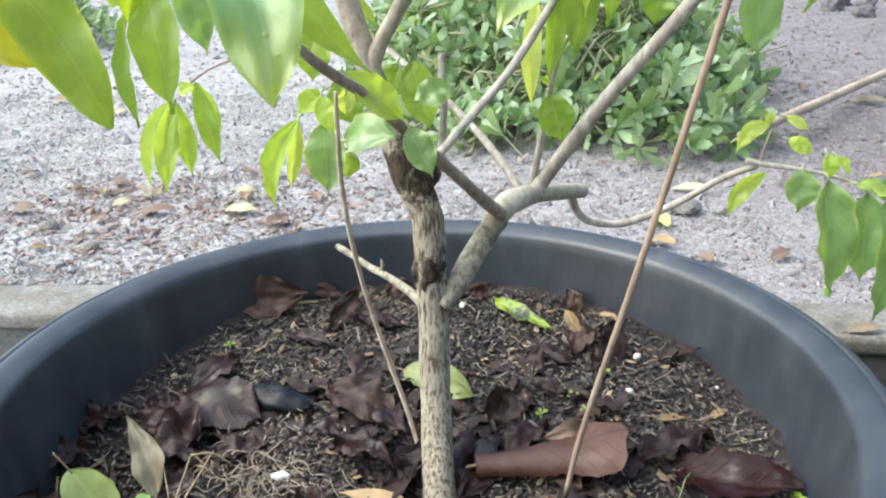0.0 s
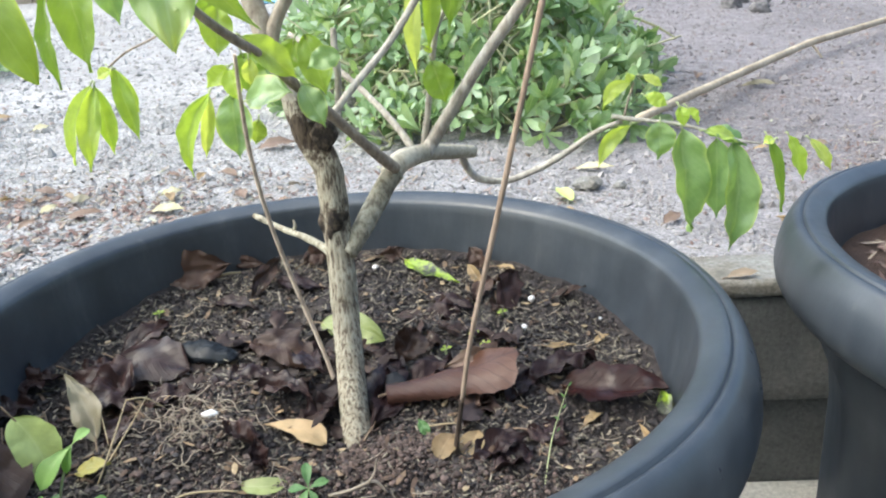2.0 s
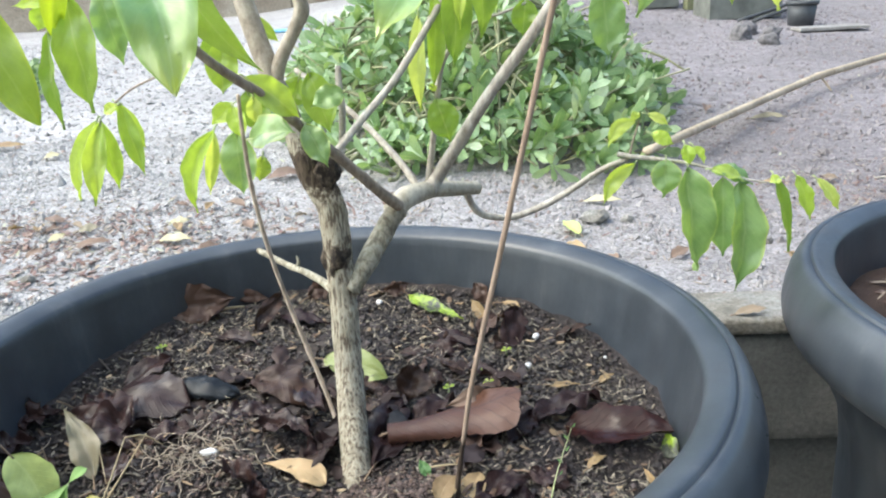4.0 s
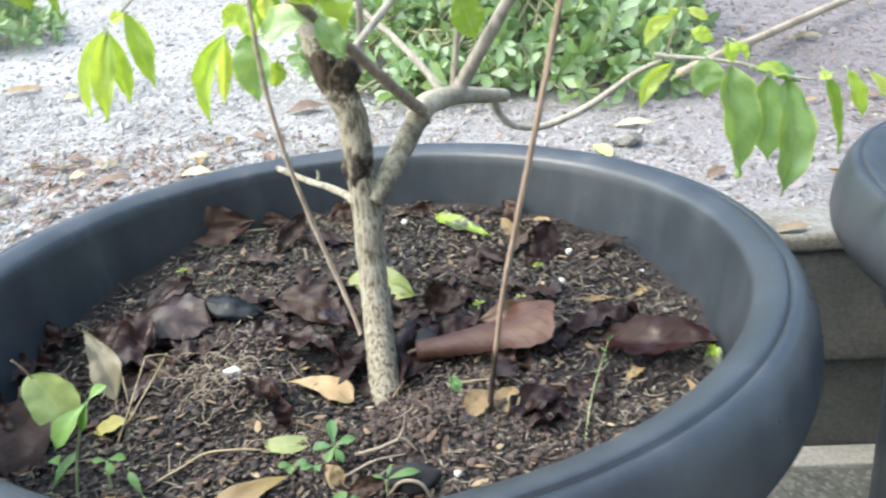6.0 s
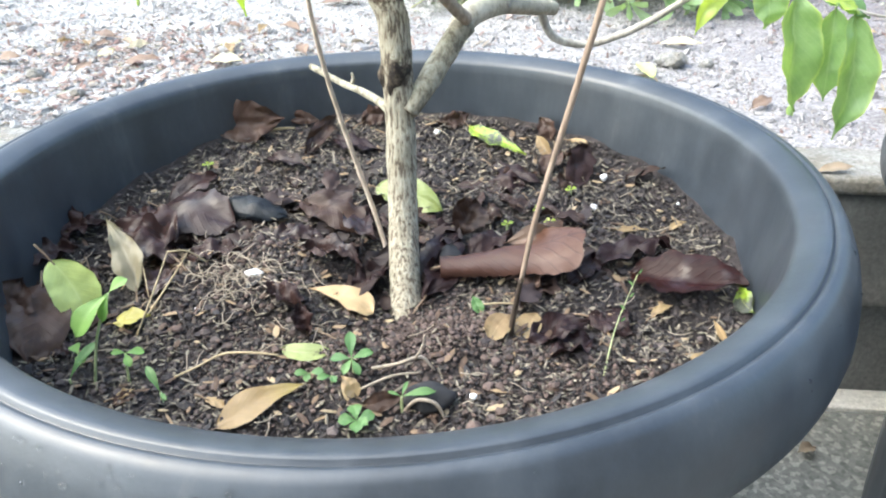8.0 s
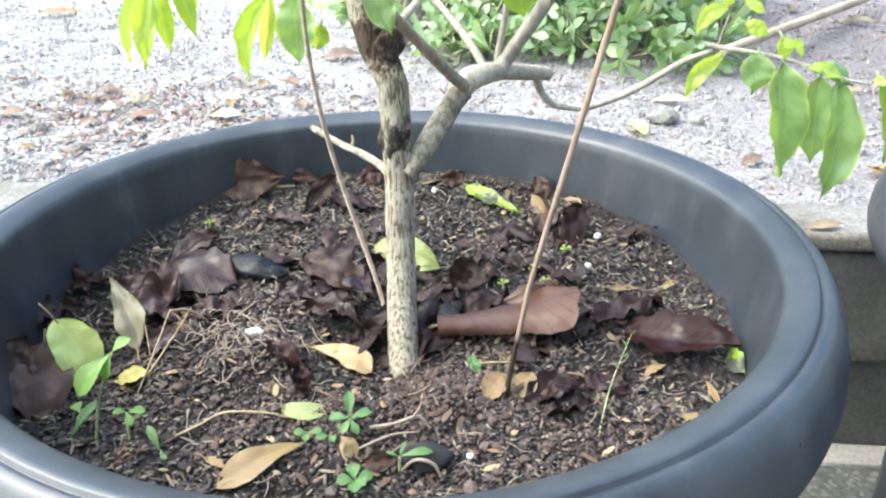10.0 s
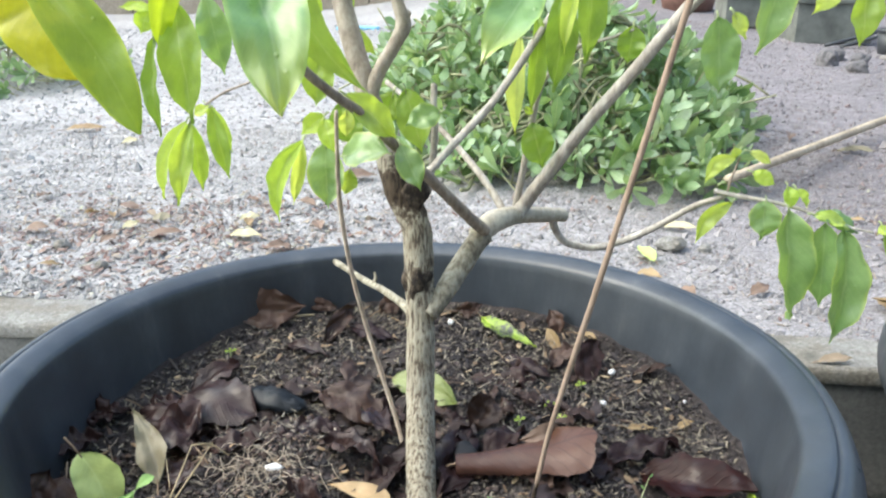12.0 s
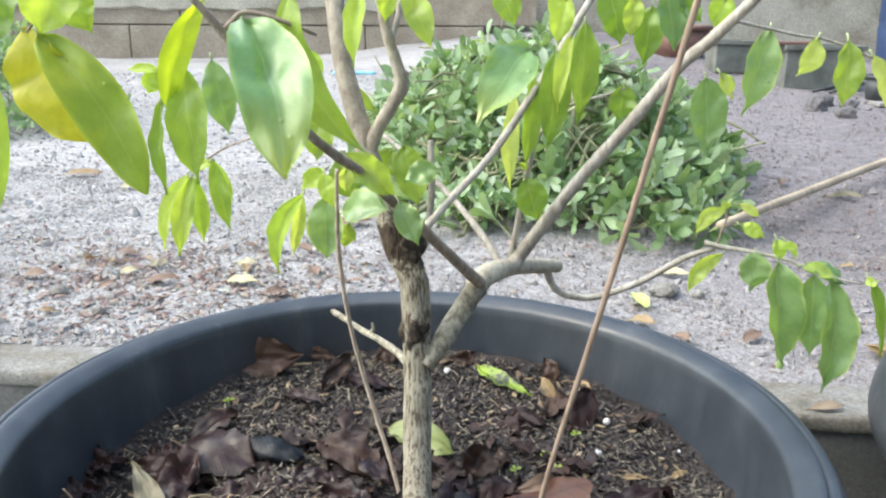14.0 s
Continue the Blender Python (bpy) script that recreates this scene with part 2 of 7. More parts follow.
def husk_tone():
    """Straw-coloured husk, each in its own tone."""
    m, n, l, p = material("rice_husk")
    base = ramp(n, [(0.0, (0.055, 0.046, 0.040)), (0.35, (0.120, 0.102, 0.078)), (0.7, (0.200, 0.175, 0.125)), (1.0, (0.290, 0.260, 0.190))])
    l.new(n.new("ShaderNodeObjectInfo").outputs["Random"], base.inputs[0])
    c = n.new("ShaderNodeNewGeometry").outputs["Position"]
    fine = noise_node(n, l, c, 500, 4)
    shade = ramp(n, [(0.3, (0.7, 0.7, 0.7)), (0.7, (1.2, 1.2, 1.2))])
    l.new(fine, shade.inputs[0])
    l.new(mixed(n, l, "MULTIPLY", 0.8, base.outputs[0], shade.outputs[0]), p.inputs["Base Color"])
    p.inputs["Roughness"].default_value = 0.6
    bumped(n, l, p, fine, 0.4, 0.0008)
    return m


M_POT = pot_plastic()
M_SOIL = rough_stone("damp_potting_soil", [(0.3, (0.028, 0.022, 0.021)), (0.55, (0.059, 0.047, 0.045)), (0.75, (0.107, 0.086, 0.081))], 16, 1.0, 0.75, 0.006)
M_SOIL_DRY = rough_stone("reddish_potting_soil", [(0.3, (0.05, 0.03, 0.022)), (0.7, (0.14, 0.085, 0.06))], 18, 1.0, 0.9, 0.006)
M_MULCH = island_bits("husk_and_chip_mulch", [(0.0, (0.026, 0.022, 0.022)), (0.18, (0.051, 0.041, 0.037)), (0.40, (0.088, 0.072, 0.059)), (0.60, (0.142, 0.121, 0.090)), (0.78, (0.207, 0.181, 0.131)), (0.92, (0.285, 0.248, 0.188))], 0.6, 0.45)
M_HUSK = husk_tone()
M_CRUMB = island_bits("soil_crumbs", [(0.0, (0.024, 0.020, 0.021)), (0.35, (0.047, 0.038, 0.038)), (0.7, (0.083, 0.066, 0.062)), (0.92, (0.126, 0.100, 0.092))], 0.7, 0.4)
M_SCRAP = island_bits("rotting_leaf_scraps", [(0.0, (0.028, 0.020, 0.017)), (0.25, (0.043, 0.029, 0.025)), (0.5, (0.057, 0.036, 0.030)), (0.75, (0.046, 0.034, 0.034)), (0.92, (0.074, 0.046, 0.035))], 0.5, 0.25, 120)
M_GRAVEL = gravel_bed()
M_PEBBLE = island_bits("gravel_stones", [(0.0, (0.262, 0.254, 0.246)), (0.10, (0.322, 0.313, 0.302)), (0.30, (0.375, 0.367, 0.354)), (0.55, (0.425, 0.418, 0.403)), (0.78, (0.465, 0.459, 0.444)), (0.91, (0.385, 0.318, 0.288)), (0.95, (0.510, 0.505, 0.490))], 0.85, dusty=(0.600, 0.565, 0.590))
M_GRIT = island_bits("brown_plant_grit", [(0.0, (0.174, 0.110, 0.092)), (0.3, (0.261, 0.190, 0.160)), (0.55, (0.331, 0.279, 0.221)), (0.8, (0.139, 0.101, 0.087)), (0.92, (0.436, 0.446, 0.319))], 0.8)
M_RUST = island_bits("reddish_leaf_crumbs", [(0.0, (0.163, 0.104, 0.091)), (0.3, (0.250, 0.169, 0.143)), (0.6, (0.325, 0.234, 0.195)), (0.85, (0.413, 0.351, 0.273))], 0.75)
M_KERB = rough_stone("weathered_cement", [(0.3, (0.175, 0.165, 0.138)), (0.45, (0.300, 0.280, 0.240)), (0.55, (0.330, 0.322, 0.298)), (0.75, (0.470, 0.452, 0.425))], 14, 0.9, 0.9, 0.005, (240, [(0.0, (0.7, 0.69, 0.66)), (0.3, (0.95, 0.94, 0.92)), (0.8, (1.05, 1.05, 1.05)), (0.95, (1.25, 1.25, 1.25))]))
M_KERB_FACE = rough_stone("dark_grey_cement", [(0.3, (0.098, 0.101, 0.097)), (0.6, (0.172, 0.172, 0.161)), (0.8, (0.270, 0.255, 0.236))], 7, 0.8, 0.85, 0.004)
M_PAVE = rough_stone("worn_grey_concrete", [(0.3, (0.165, 0.172, 0.158)), (0.6, (0.225, 0.225, 0.206)), (0.8, (0.280, 0.270, 0.245))], 5, 0.5, 0.85, 0.003, (170, [(0.0, (0.62, 0.63, 0.62)), (0.25, (0.95, 0.95, 0.95)), (0.68, (1.02, 1.02, 1.0)), (0.76, (1.7, 1.68, 1.6))]))
M_SLAB = rough_stone("pale_limestone", [(0.3, (0.55, 0.53, 0.47)), (0.7, (0.72, 0.7, 0.64))], 8, 0.5, 0.85, 0.003)
M_WALL = rough_stone("grey_rendered_wall", [(0.3, (0.27, 0.235, 0.175)), (0.5, (0.44, 0.415, 0.335)), (0.7, (0.57, 0.55, 0.455))], 2.4, 0.7, 0.9, 0.008)
M_BLOCK = rough_stone("brown_clay_block", [(0.3, (0.284, 0.233, 0.174)), (0.6, (0.401, 0.346, 0.265)), (0.8, (0.517, 0.466, 0.369))], 3.5, 0.9, 0.9, 0.008)
M_BARK = barky("pale_flaking_bark", [(0.385, (0.150, 0.121, 0.090)), (0.43, (0.235, 0.193, 0.142)), (0.465, (0.370, 0.333, 0.252)), (0.66, (0.503, 0.468, 0.372))], 480, 0.8, 0.20, distance=0.003, collar=True, detail=2.5, grain=0.6)
M_SIDE_BARK = barky("pale_patchy_limb_bark", [(0.38, (0.170, 0.145, 0.108)), (0.46, (0.270, 0.245, 0.180)), (0.52, (0.385, 0.357, 0.276)), (0.68, (0.500, 0.470, 0.380))], 200, 0.7, 0.6)
M_LIMB_BARK = barky("smooth_tan_limb_bark", [(0.3, (0.322, 0.280, 0.210)), (0.5, (0.560, 0.511, 0.406)), (0.7, (0.728, 0.679, 0.560))], 120, 0.4, 0.8)
M_BARK_KNOB = barky("dark_rough_bark", [(0.38, (0.02, 0.014, 0.01)), (0.5, (0.055, 0.04, 0.028)), (0.66, (0.24, 0.19, 0.135))], 190, 1.0, 0.7, distance=0.006)
M_UPPER = barky("grey_brown_upper_bark", [(0.3, (0.204, 0.168, 0.132)), (0.5, (0.396, 0.348, 0.282)), (0.7, (0.576, 0.528, 0.444))], 110, 0.7, 0.6)
M_BRANCH = barky("grey_brown_twig_bark", [(0.3, (0.280, 0.241, 0.202)), (0.5, (0.505, 0.466, 0.410)), (0.7, (0.701, 0.684, 0.612))], 150, 0.5)
M_DARK_TWIG = barky("dark_brown_twig_bark", [(0.3, (0.192, 0.150, 0.121)), (0.5, (0.330, 0.271, 0.211)), (0.7, (0.521, 0.449, 0.362))], 150, 0.5)
M_GREY_TWIG = barky("dry_grey_twig_bark", [(0.3, (0.373, 0.294, 0.229)), (0.5, (0.628, 0.512, 0.402)), (0.7, (0.910, 0.769, 0.620))], 150, 0.5)
M_STAKE = barky("dry_tan_stem", [(0.3, (0.243, 0.172, 0.125)), (0.5, (0.369, 0.275, 0.206)), (0.7, (0.468, 0.365, 0.288))], 160, 0.4, 0.1)
M_WET_FOOT = barky("wet_dark_stem", [(0.3, (0.030, 0.022, 0.018)), (0.5, (0.062, 0.046, 0.036)), (0.7, (0.120, 0.090, 0.068))], 160, 0.5, 0.2, 0.55)
M_STRAW = plain("pale_straw", (0.42, 0.34, 0.20), 0.6)
M_ROOT = plain("pale_root", (0.342, 0.288, 0.221), 0.7)
M_PERLITE = plain("white_perlite", (0.82, 0.82, 0.8), 0.9)
M_GREEN = leafy("glossy_green_leaf", [(0.0, (0.240, 0.395, 0.070)), (0.5, (0.385, 0.555, 0.095)), (1.0, (0.570, 0.715, 0.150))], (0.880, 0.857, 0.500), rough=0.34, through_light=0.5, rib=0.2, veined=0.04, spec=0.8, beads=True, film=0.25)
M_DEEP = leafy("deep_green_leaf", [(0.0, (0.190, 0.340, 0.120)), (1.0, (0.330, 0.510, 0.200))], (0.60, 0.70, 0.45), rough=0.33, through_light=0.42, rib=0.2, veined=0.05, spec=1.0, beads=True, film=0.8)
M_SHEEN = leafy("rain_wet_green_leaf", [(0.0, (0.245, 0.440, 0.150)), (1.0, (0.300, 0.500, 0.190))], (0.62, 0.74, 0.50), (0.42, 0.60, 0.16), rough=0.3, through_light=0.33, rib=0.25, veined=0.05, spec=0.9, beads=True, film=1.0, film_side=True, end=(0.50, 0.58, 0.14))
M_LIME = leafy("young_lime_leaf", [(0.0, (0.50, 0.70, 0.12)), (0.6, (0.63, 0.80, 0.16)), (1.0, (0.76, 0.84, 0.28))], (0.84, 0.87, 0.6), rough=0.3, through_light=0.55, rib=0.2, veined=0.04)
M_SPRAY = leafy("mid_green_leaf", [(0.0, (0.310, 0.475, 0.180)), (1.0, (0.370, 0.550, 0.225))], (0.62, 0.72, 0.40), (0.52, 0.64, 0.20), rough=0.34, through_light=0.45, rib=0.3, veined=0.10, spec=0.8, beads=True, film=1.0, film_side=True)
M_OLDER = leafy("older_green_leaf", [(0.0, (0.300, 0.430, 0.060)), (1.0, (0.360, 0.490, 0.085))], (0.52, 0.62, 0.22), (0.46, 0.56, 0.08), rough=0.4, through_light=0.45, rib=0.2, veined=0.05, spec=0.5, beads=True, film=0.1, blotch=(0.46, 0.54, 0.07), blotch_at=(0.46, 0.66))
M_BRIGHT = leafy("bright_yellow_green_leaf", [(0.0, (0.620, 0.760, 0.060)), (1.0, (0.700, 0.800, 0.090))], (0.78, 0.82, 0.30), rough=0.38, through_light=0.6, rib=0.2, veined=0.04)
M_YELLOWING = leafy("yellowing_leaf", [(0.0, (0.62, 0.6, 0.05)), (1.0, (0.7, 0.67, 0.08))], (0.66, 0.66, 0.2), rough=0.32, through_light=0.45, blotch=(0.48, 0.54, 0.05))
M_SPROUT = leafy("seedling_leaf", [(0.0, (0.083, 0.203, 0.068)), (1.0, (0.188, 0.335, 0.117))], (0.270, 0.390, 0.198), rough=0.45, through_light=0.3)
M_YOUNG = leafy("light_green_seedling_leaf", [(0.0, (0.20, 0.40, 0.10)), (1.0, (0.27, 0.46, 0.13))], (0.36, 0.50, 0.22), rough=0.45, through_light=0.3)
M_STEM = plain("green_stem", (0.37, 0.43, 0.21), 0.5)
M_CUT = leafy("cut_hedge_leaf", [(0.0, (0.196, 0.321, 0.145)), (0.4, (0.313, 0.453, 0.245)), (0.72, (0.411, 0.548, 0.355)), (1.0, (0.554, 0.661, 0.528))], (0.558, 0.627, 0.412), rough=0.38, through_light=0.35, veined=0.03, rib=0.6)
M_CUT_TWIG = barky("cut_twig_bark", [(0.3, (0.128, 0.129, 0.068)), (0.7, (0.268, 0.291, 0.169))], 120, 0.4)
M_TAN_LEAF = leafy("dry_tan_leaf", [(0.0, (0.271, 0.189, 0.094)), (1.0, (0.354, 0.256, 0.136))], (0.408, 0.309, 0.183), rough=0.55, through_light=0.12, blotch=(0.203, 0.121, 0.059), blotch_at=(0.52, 0.75))
M_DRY_LEAF = leafy("dry_grey_tan_leaf", [(0.0, (0.241, 0.215, 0.144)), (1.0, (0.277, 0.250, 0.175))], (0.301, 0.274, 0.204), rough=0.5, through_light=0.12, blotch=(0.144, 0.113, 0.078), blotch_at=(0.55, 0.7), veined=0.05)
M_FADED_LEAF = leafy("faded_yellow_green_leaf", [(0.0, (0.238, 0.289, 0.093)), (1.0, (0.279, 0.328, 0.119))], (0.410, 0.452, 0.238), rough=0.4, through_light=0.12, blotch=(0.246, 0.250, 0.102), blotch_at=(0.55, 0.75))
M_FLAP = leafy("pale_leaf_underside", [(0.0, (0.2, 0.135, 0.1)), (1.0, (0.24, 0.165, 0.12))], (0.27, 0.19, 0.14), rough=0.6, through_light=0.05, blotch=(0.15, 0.1, 0.075))
M_STALK = plain("dry_leaf_stalk", (0.2, 0.14, 0.09), 0.6)
M_STALE_LEAF = leafy("stale_grey_brown_leaf", [(0.0, (0.26, 0.2, 0.14)), (1.0, (0.32, 0.25, 0.18))], (0.36, 0.29, 0.21), rough=0.6, through_light=0.05, blotch=(0.18, 0.13, 0.09))
M_YELLOW_LEAF = leafy("fallen_yellow_leaf", [(0.0, (0.48, 0.43, 0.12)), (1.0, (0.54, 0.47, 0.15))], (0.6, 0.54, 0.25), rough=0.42, through_light=0.15, blotch=(0.42, 0.34, 0.1))
M_HONEY_LEAF = leafy("honey_fallen_leaf", [(0.0, (0.272, 0.183, 0.077)), (1.0, (0.296, 0.206, 0.095))], (0.296, 0.194, 0.089), rough=0.38, through_light=0.1, blotch=(0.213, 0.137, 0.065), blotch_at=(0.5, 0.75), end=(0.272, 0.217, 0.059), veined=0.08)
M_GOLD_LEAF = leafy("fallen_golden_leaf", [(0.0, (0.526, 0.372, 0.199)), (1.0, (0.592, 0.428, 0.247))], (0.620, 0.465, 0.285), rough=0.5, through_light=0.15, blotch=(0.451, 0.288, 0.142), blotch_at=(0.55, 0.8), veined=0.06)
M_OLIVE = leafy("olive_yellow_leaf", [(0.0, (0.22, 0.34, 0.03)), (1.0, (0.3, 0.4, 0.04))], (0.38, 0.46, 0.1), rough=0.4, through_light=0.1, blotch=(0.045, 0.05, 0.04), blotch_at=(0.5, 0.56))
M_ROLLED = leafy("rolled_brown_leaf", [(0.0, (0.077, 0.034, 0.024)), (1.0, (0.088, 0.040, 0.028))], (0.049, 0.022, 0.016), rough=0.45, through_light=0.05, blotch=(0.056, 0.026, 0.019), blotch_at=(0.48, 0.72), rib=0.6, veined=0.4, crease=0.5, end=(0.116, 0.055, 0.034))
M_PALE_LEAF = leafy("pale_lime_fallen_leaf", [(0.0, (0.634, 0.764, 0.244)), (1.0, (0.715, 0.829, 0.310))], (0.845, 0.944, 0.456), rough=0.35, through_light=0.2, veined=0.1)
M_BROWN_LEAF = leafy("dead_brown_leaf", [(0.0, (0.045, 0.026, 0.020)), (1.0, (0.074, 0.043, 0.031))], (0.089, 0.055, 0.042), rough=0.42, through_light=0.05, blotch=(0.031, 0.019, 0.017), veined=0.1, spec=0.25, crease=0.35, pools=(0.58, 0.78))
M_WET_LEAF = leafy("wet_purple_brown_leaf", [(0.0, (0.023, 0.012, 0.013)), (1.0, (0.039, 0.021, 0.019))], (0.048, 0.027, 0.025), rough=0.4, spec=0.22, through_light=0.0, blotch=(0.018, 0.011, 0.011), veined=0.08, crease=0.3, pools=(0.50, 0.66))
M_RED_LEAF = leafy("wet_mahogany_leaf", [(0.0, (0.018, 0.004, 0.003)), (1.0, (0.021, 0.005, 0.004))], (0.018, 0.005, 0.004), rough=0.42, through_light=0.0, blotch=(0.009, 0.003, 0.003), veined=0.0, rib=0.1, spec=0.2, crease=0.2, pools=(0.54, 0.66))
M_SLATE_LEAF = leafy("blackened_slate_leaf", [(0.0, (0.024, 0.030, 0.040)), (1.0, (0.034, 0.041, 0.054))], (0.045, 0.052, 0.064), rough=0.42, through_light=0.0, veined=0.08, crease=0.8, film=0.15)
M_RED_CRUMB = island_bits("reddish_soil_crumbs", [(0.0, (0.074, 0.054, 0.047)), (0.4, (0.110, 0.082, 0.071)), (0.75, (0.156, 0.115, 0.100))], 0.9)
M_BITS = island_bits("dry_leaf_bits", [(0.0, (0.1, 0.065, 0.045)), (0.3, (0.18, 0.125, 0.08)), (0.55, (0.28, 0.2, 0.12)), (0.8, (0.4, 0.31, 0.19)), (0.93, (0.05, 0.045, 0.045))], 0.6)
M_BLOCKER = rough_stone("blocker_wall_render", [(0.3, (0.3, 0.28, 0.25)), (0.7, (0.42, 0.4, 0.36))], 1.5, 0.4)
M_CREAM_LEAF = leafy("cream_fallen_leaf", [(0.0, (0.468, 0.425, 0.255)), (1.0, (0.527, 0.493, 0.323))], (0.561, 0.527, 0.383), rough=0.5, through_light=0.1)
M_LIMB = barky("peeled_tan_wood", [(0.3, (0.34, 0.27, 0.19)), (0.5, (0.5, 0.42, 0.31)), (0.7, (0.6, 0.52, 0.4))], 60, 0.3)
M_BLACK = plain("matte_black", (0.018, 0.018, 0.02), 0.8)
M_TRAY = plain("dusty_black_plastic", (0.05, 0.055, 0.06), 0.5)
M_DUSTY = plain("dusty_grey_plastic", (0.150, 0.158, 0.138), 0.7, 0.4, 0.4, 9)
M_BOARD = barky("weathered_grey_board", [(0.3, (0.20, 0.19, 0.18)), (0.5, (0.29, 0.28, 0.265)), (0.7, (0.37, 0.36, 0.34))], 40, 0.3, 0.5)
M_GREEN_TWIG = barky("green_hedge_stalk", [(0.3, (0.288, 0.300, 0.156)), (0.7, (0.552, 0.552, 0.348))], 120, 0.3)
M_TERRA = plain("brown_clay_ware", (0.2, 0.11, 0.085), 0.7)
M_BLUE = plain("blue_plastic", (0.04, 0.07, 0.16), 0.55)
M_PALE_BLUE = plain("pale_blue_plastic", (0.25, 0.55, 0.75), 0.4)
M_CLOD = plain("grey_clod", (0.150, 0.143, 0.143), 0.95, 0.3, 0.4, 60, 0.8)


def droplet_material():
    m, n, l, p = material("water_drop")
    p.inputs["Base Color"].default_value = (1, 1, 1, 1)
    p.inputs["Roughness"].default_value, p.inputs["IOR"].default_value, p.inputs["Transmission Weight"].default_value = 0.02, 1.33, 1.0
    return m


M_DROP = droplet_material()


# ---- building helpers ----
def origin_of(ob):
    o = Vector((0, 0, 0))
    while ob:
        o, ob = o + Vector(ob.location), ob.parent
    return o


def mesh_of(name, bm, mat, smooth=True):
    me = bpy.data.meshes.new(name)
    bm.to_mesh(me)
    bm.free()
    me.materials.append(mat)
    me.shade_smooth() if smooth else me.shade_flat()
    return me


def part(name, bm, mat, parent, label="", smooth=True):
    """Links a bmesh, built in world places, as one mesh under a thing or a part."""
    o = origin_of(parent)
    bmesh.ops.translate(bm, verts=bm.verts, vec=-o)
    ob = new(name, mesh_of(name, bm, mat, smooth))
    ob.parent = parent
    return tagged(ob, label)


def solid(name, bm, mat, at, label, category, group="", kind="", smooth=True):
    """A thing of one mesh, built in world places, with its origin at its foot."""
    bmesh.ops.translate(bm, verts=bm.verts, vec=-Vector(at))
    ob = new(name, mesh_of(name, bm, mat, smooth))
    ob.location = at
    return tagged(ob, label, category, group, kind)


def thing(name, at, label, category, group="", kind=""):
    ob = new(name)
    ob.empty_display_size, ob.location = 0.05, at
    return tagged(ob, label, category, group, kind)


def loose(name, verts, faces, mat, smooth=True):
    me = bpy.data.meshes.new(name)
    me.from_pydata(verts, [], faces)
    me.materials.append(mat)
    me.shade_smooth() if smooth else me.shade_flat()
    return me


def smooth_line(points, steps=6):
    """Catmull-Rom through points of (x, y, z, radius)."""
    p = [np.array(q, float) for q in points]
    p = [2 * p[0] - p[1]] + p + [2 * p[-1] - p[-2]]
    out = []
    for i in range(1, len(p) - 2):
        for k in range(steps):
            u = k / steps
            a, b, c, d = p[i - 1:i + 3]
            out.append(0.5 * (2 * b + (c - a) * u + (2 * a - 5 * b + 4 * c - d) * u * u + (3 * b - a - 3 * c + d) * u ** 3))
    out.append(p[-2])
    return out


def tube(points, sides=8, steps=6, rough=0.0, bm=None, node_every=0):
    """A tapered, slightly uneven stem through points of (x, y, z, radius)."""
    bm = bm or bmesh.new()
    line = smooth_line(points, steps)
    rings, side = [], Vector((1, 0, 0))
    for i, q in enumerate(line):
        here = Vector(q[:3])
        ahead = Vector(line[min(i + 1, len(line) - 1)][:3]) - Vector(line[max(i - 1, 0)][:3])
        ahead.normalize()
        side = (side - ahead * side.dot(ahead))
        if side.length < 1e-4:
            side = ahead.orthogonal()
        side.normalize()
        up = ahead.cross(side)
        swell = 1.25 if node_every and i % node_every == 0 else 1.0
        ring = []
        for k in range(sides):
            a = 2 * math.pi * k / sides
            out = side * math.cos(a) + up * math.sin(a)
            r = max(q[3], 0.0003) * swell * (1 + rough * noise.noise(here * 60 + out * 1.5))
            ring.append(bm.verts.new(here + out * r))
        rings.append(ring)
    for a, b in zip(rings, rings[1:]):
        for k in range(sides):
            bm.faces.new((a[k], a[(k + 1) % sides], b[(k + 1) % sides], b[k]))
    bm.faces.new(list(reversed(rings[0])))
    bm.faces.new(rings[-1])
    return bm


def lathe(profile, centre, sides=128, flute=0.0, flutes=0):
    bm = bmesh.new()
    rings = []
    for r, z in profile:
        ring = []
        for k in range(sides):
            a = 2 * math.pi * k / sides
            rr = r * (1 + flute * (abs(math.sin(a * flutes / 2)) - 0.5)) if flutes else r
            ring.append(bm.verts.new((centre[0] + rr * math.cos(a), centre[1] + rr * math.sin(a), centre[2] + z)))
        rings.append(ring)
    for a, b in zip(rings, rings[1:]):
        for k in range(sides):
            bm.faces.new((a[k], a[(k + 1) % sides], b[(k + 1) % sides], b[k]))
    bmesh.ops.recalc_face_normals(bm, faces=bm.faces)
    return bm


def outline(v, blunt):
    """Half width of a blade at v along its length, at most 1."""
    if blunt == "taper":
        return max(0.02, (v / 0.32) ** 0.6 if v < 0.32 else 1 - ((v - 0.32) / 0.68) ** 1.3)
    if blunt == "spoon":
        return max(0.03, 1.12 * v ** 1.1 * (1 - v ** 5) ** 0.5)
    if blunt == "oval":
        w = v / 0.96
        return max(0.02, (4 * w * (1 - w)) ** 0.55) if v < 0.9 else max(0.02, 0.45 * ((1 - v) / 0.1) ** 0.8)
    if blunt:
        return max(0.02, (math.sin(math.pi * v ** 1.7)) ** 0.75)
    w = v / 0.91
    return max(0.02, (4 * w * (1 - w)) ** 0.72) if v < 0.81 else max(0.02, 0.508 * ((1 - v) / 0.19) ** 1.5)


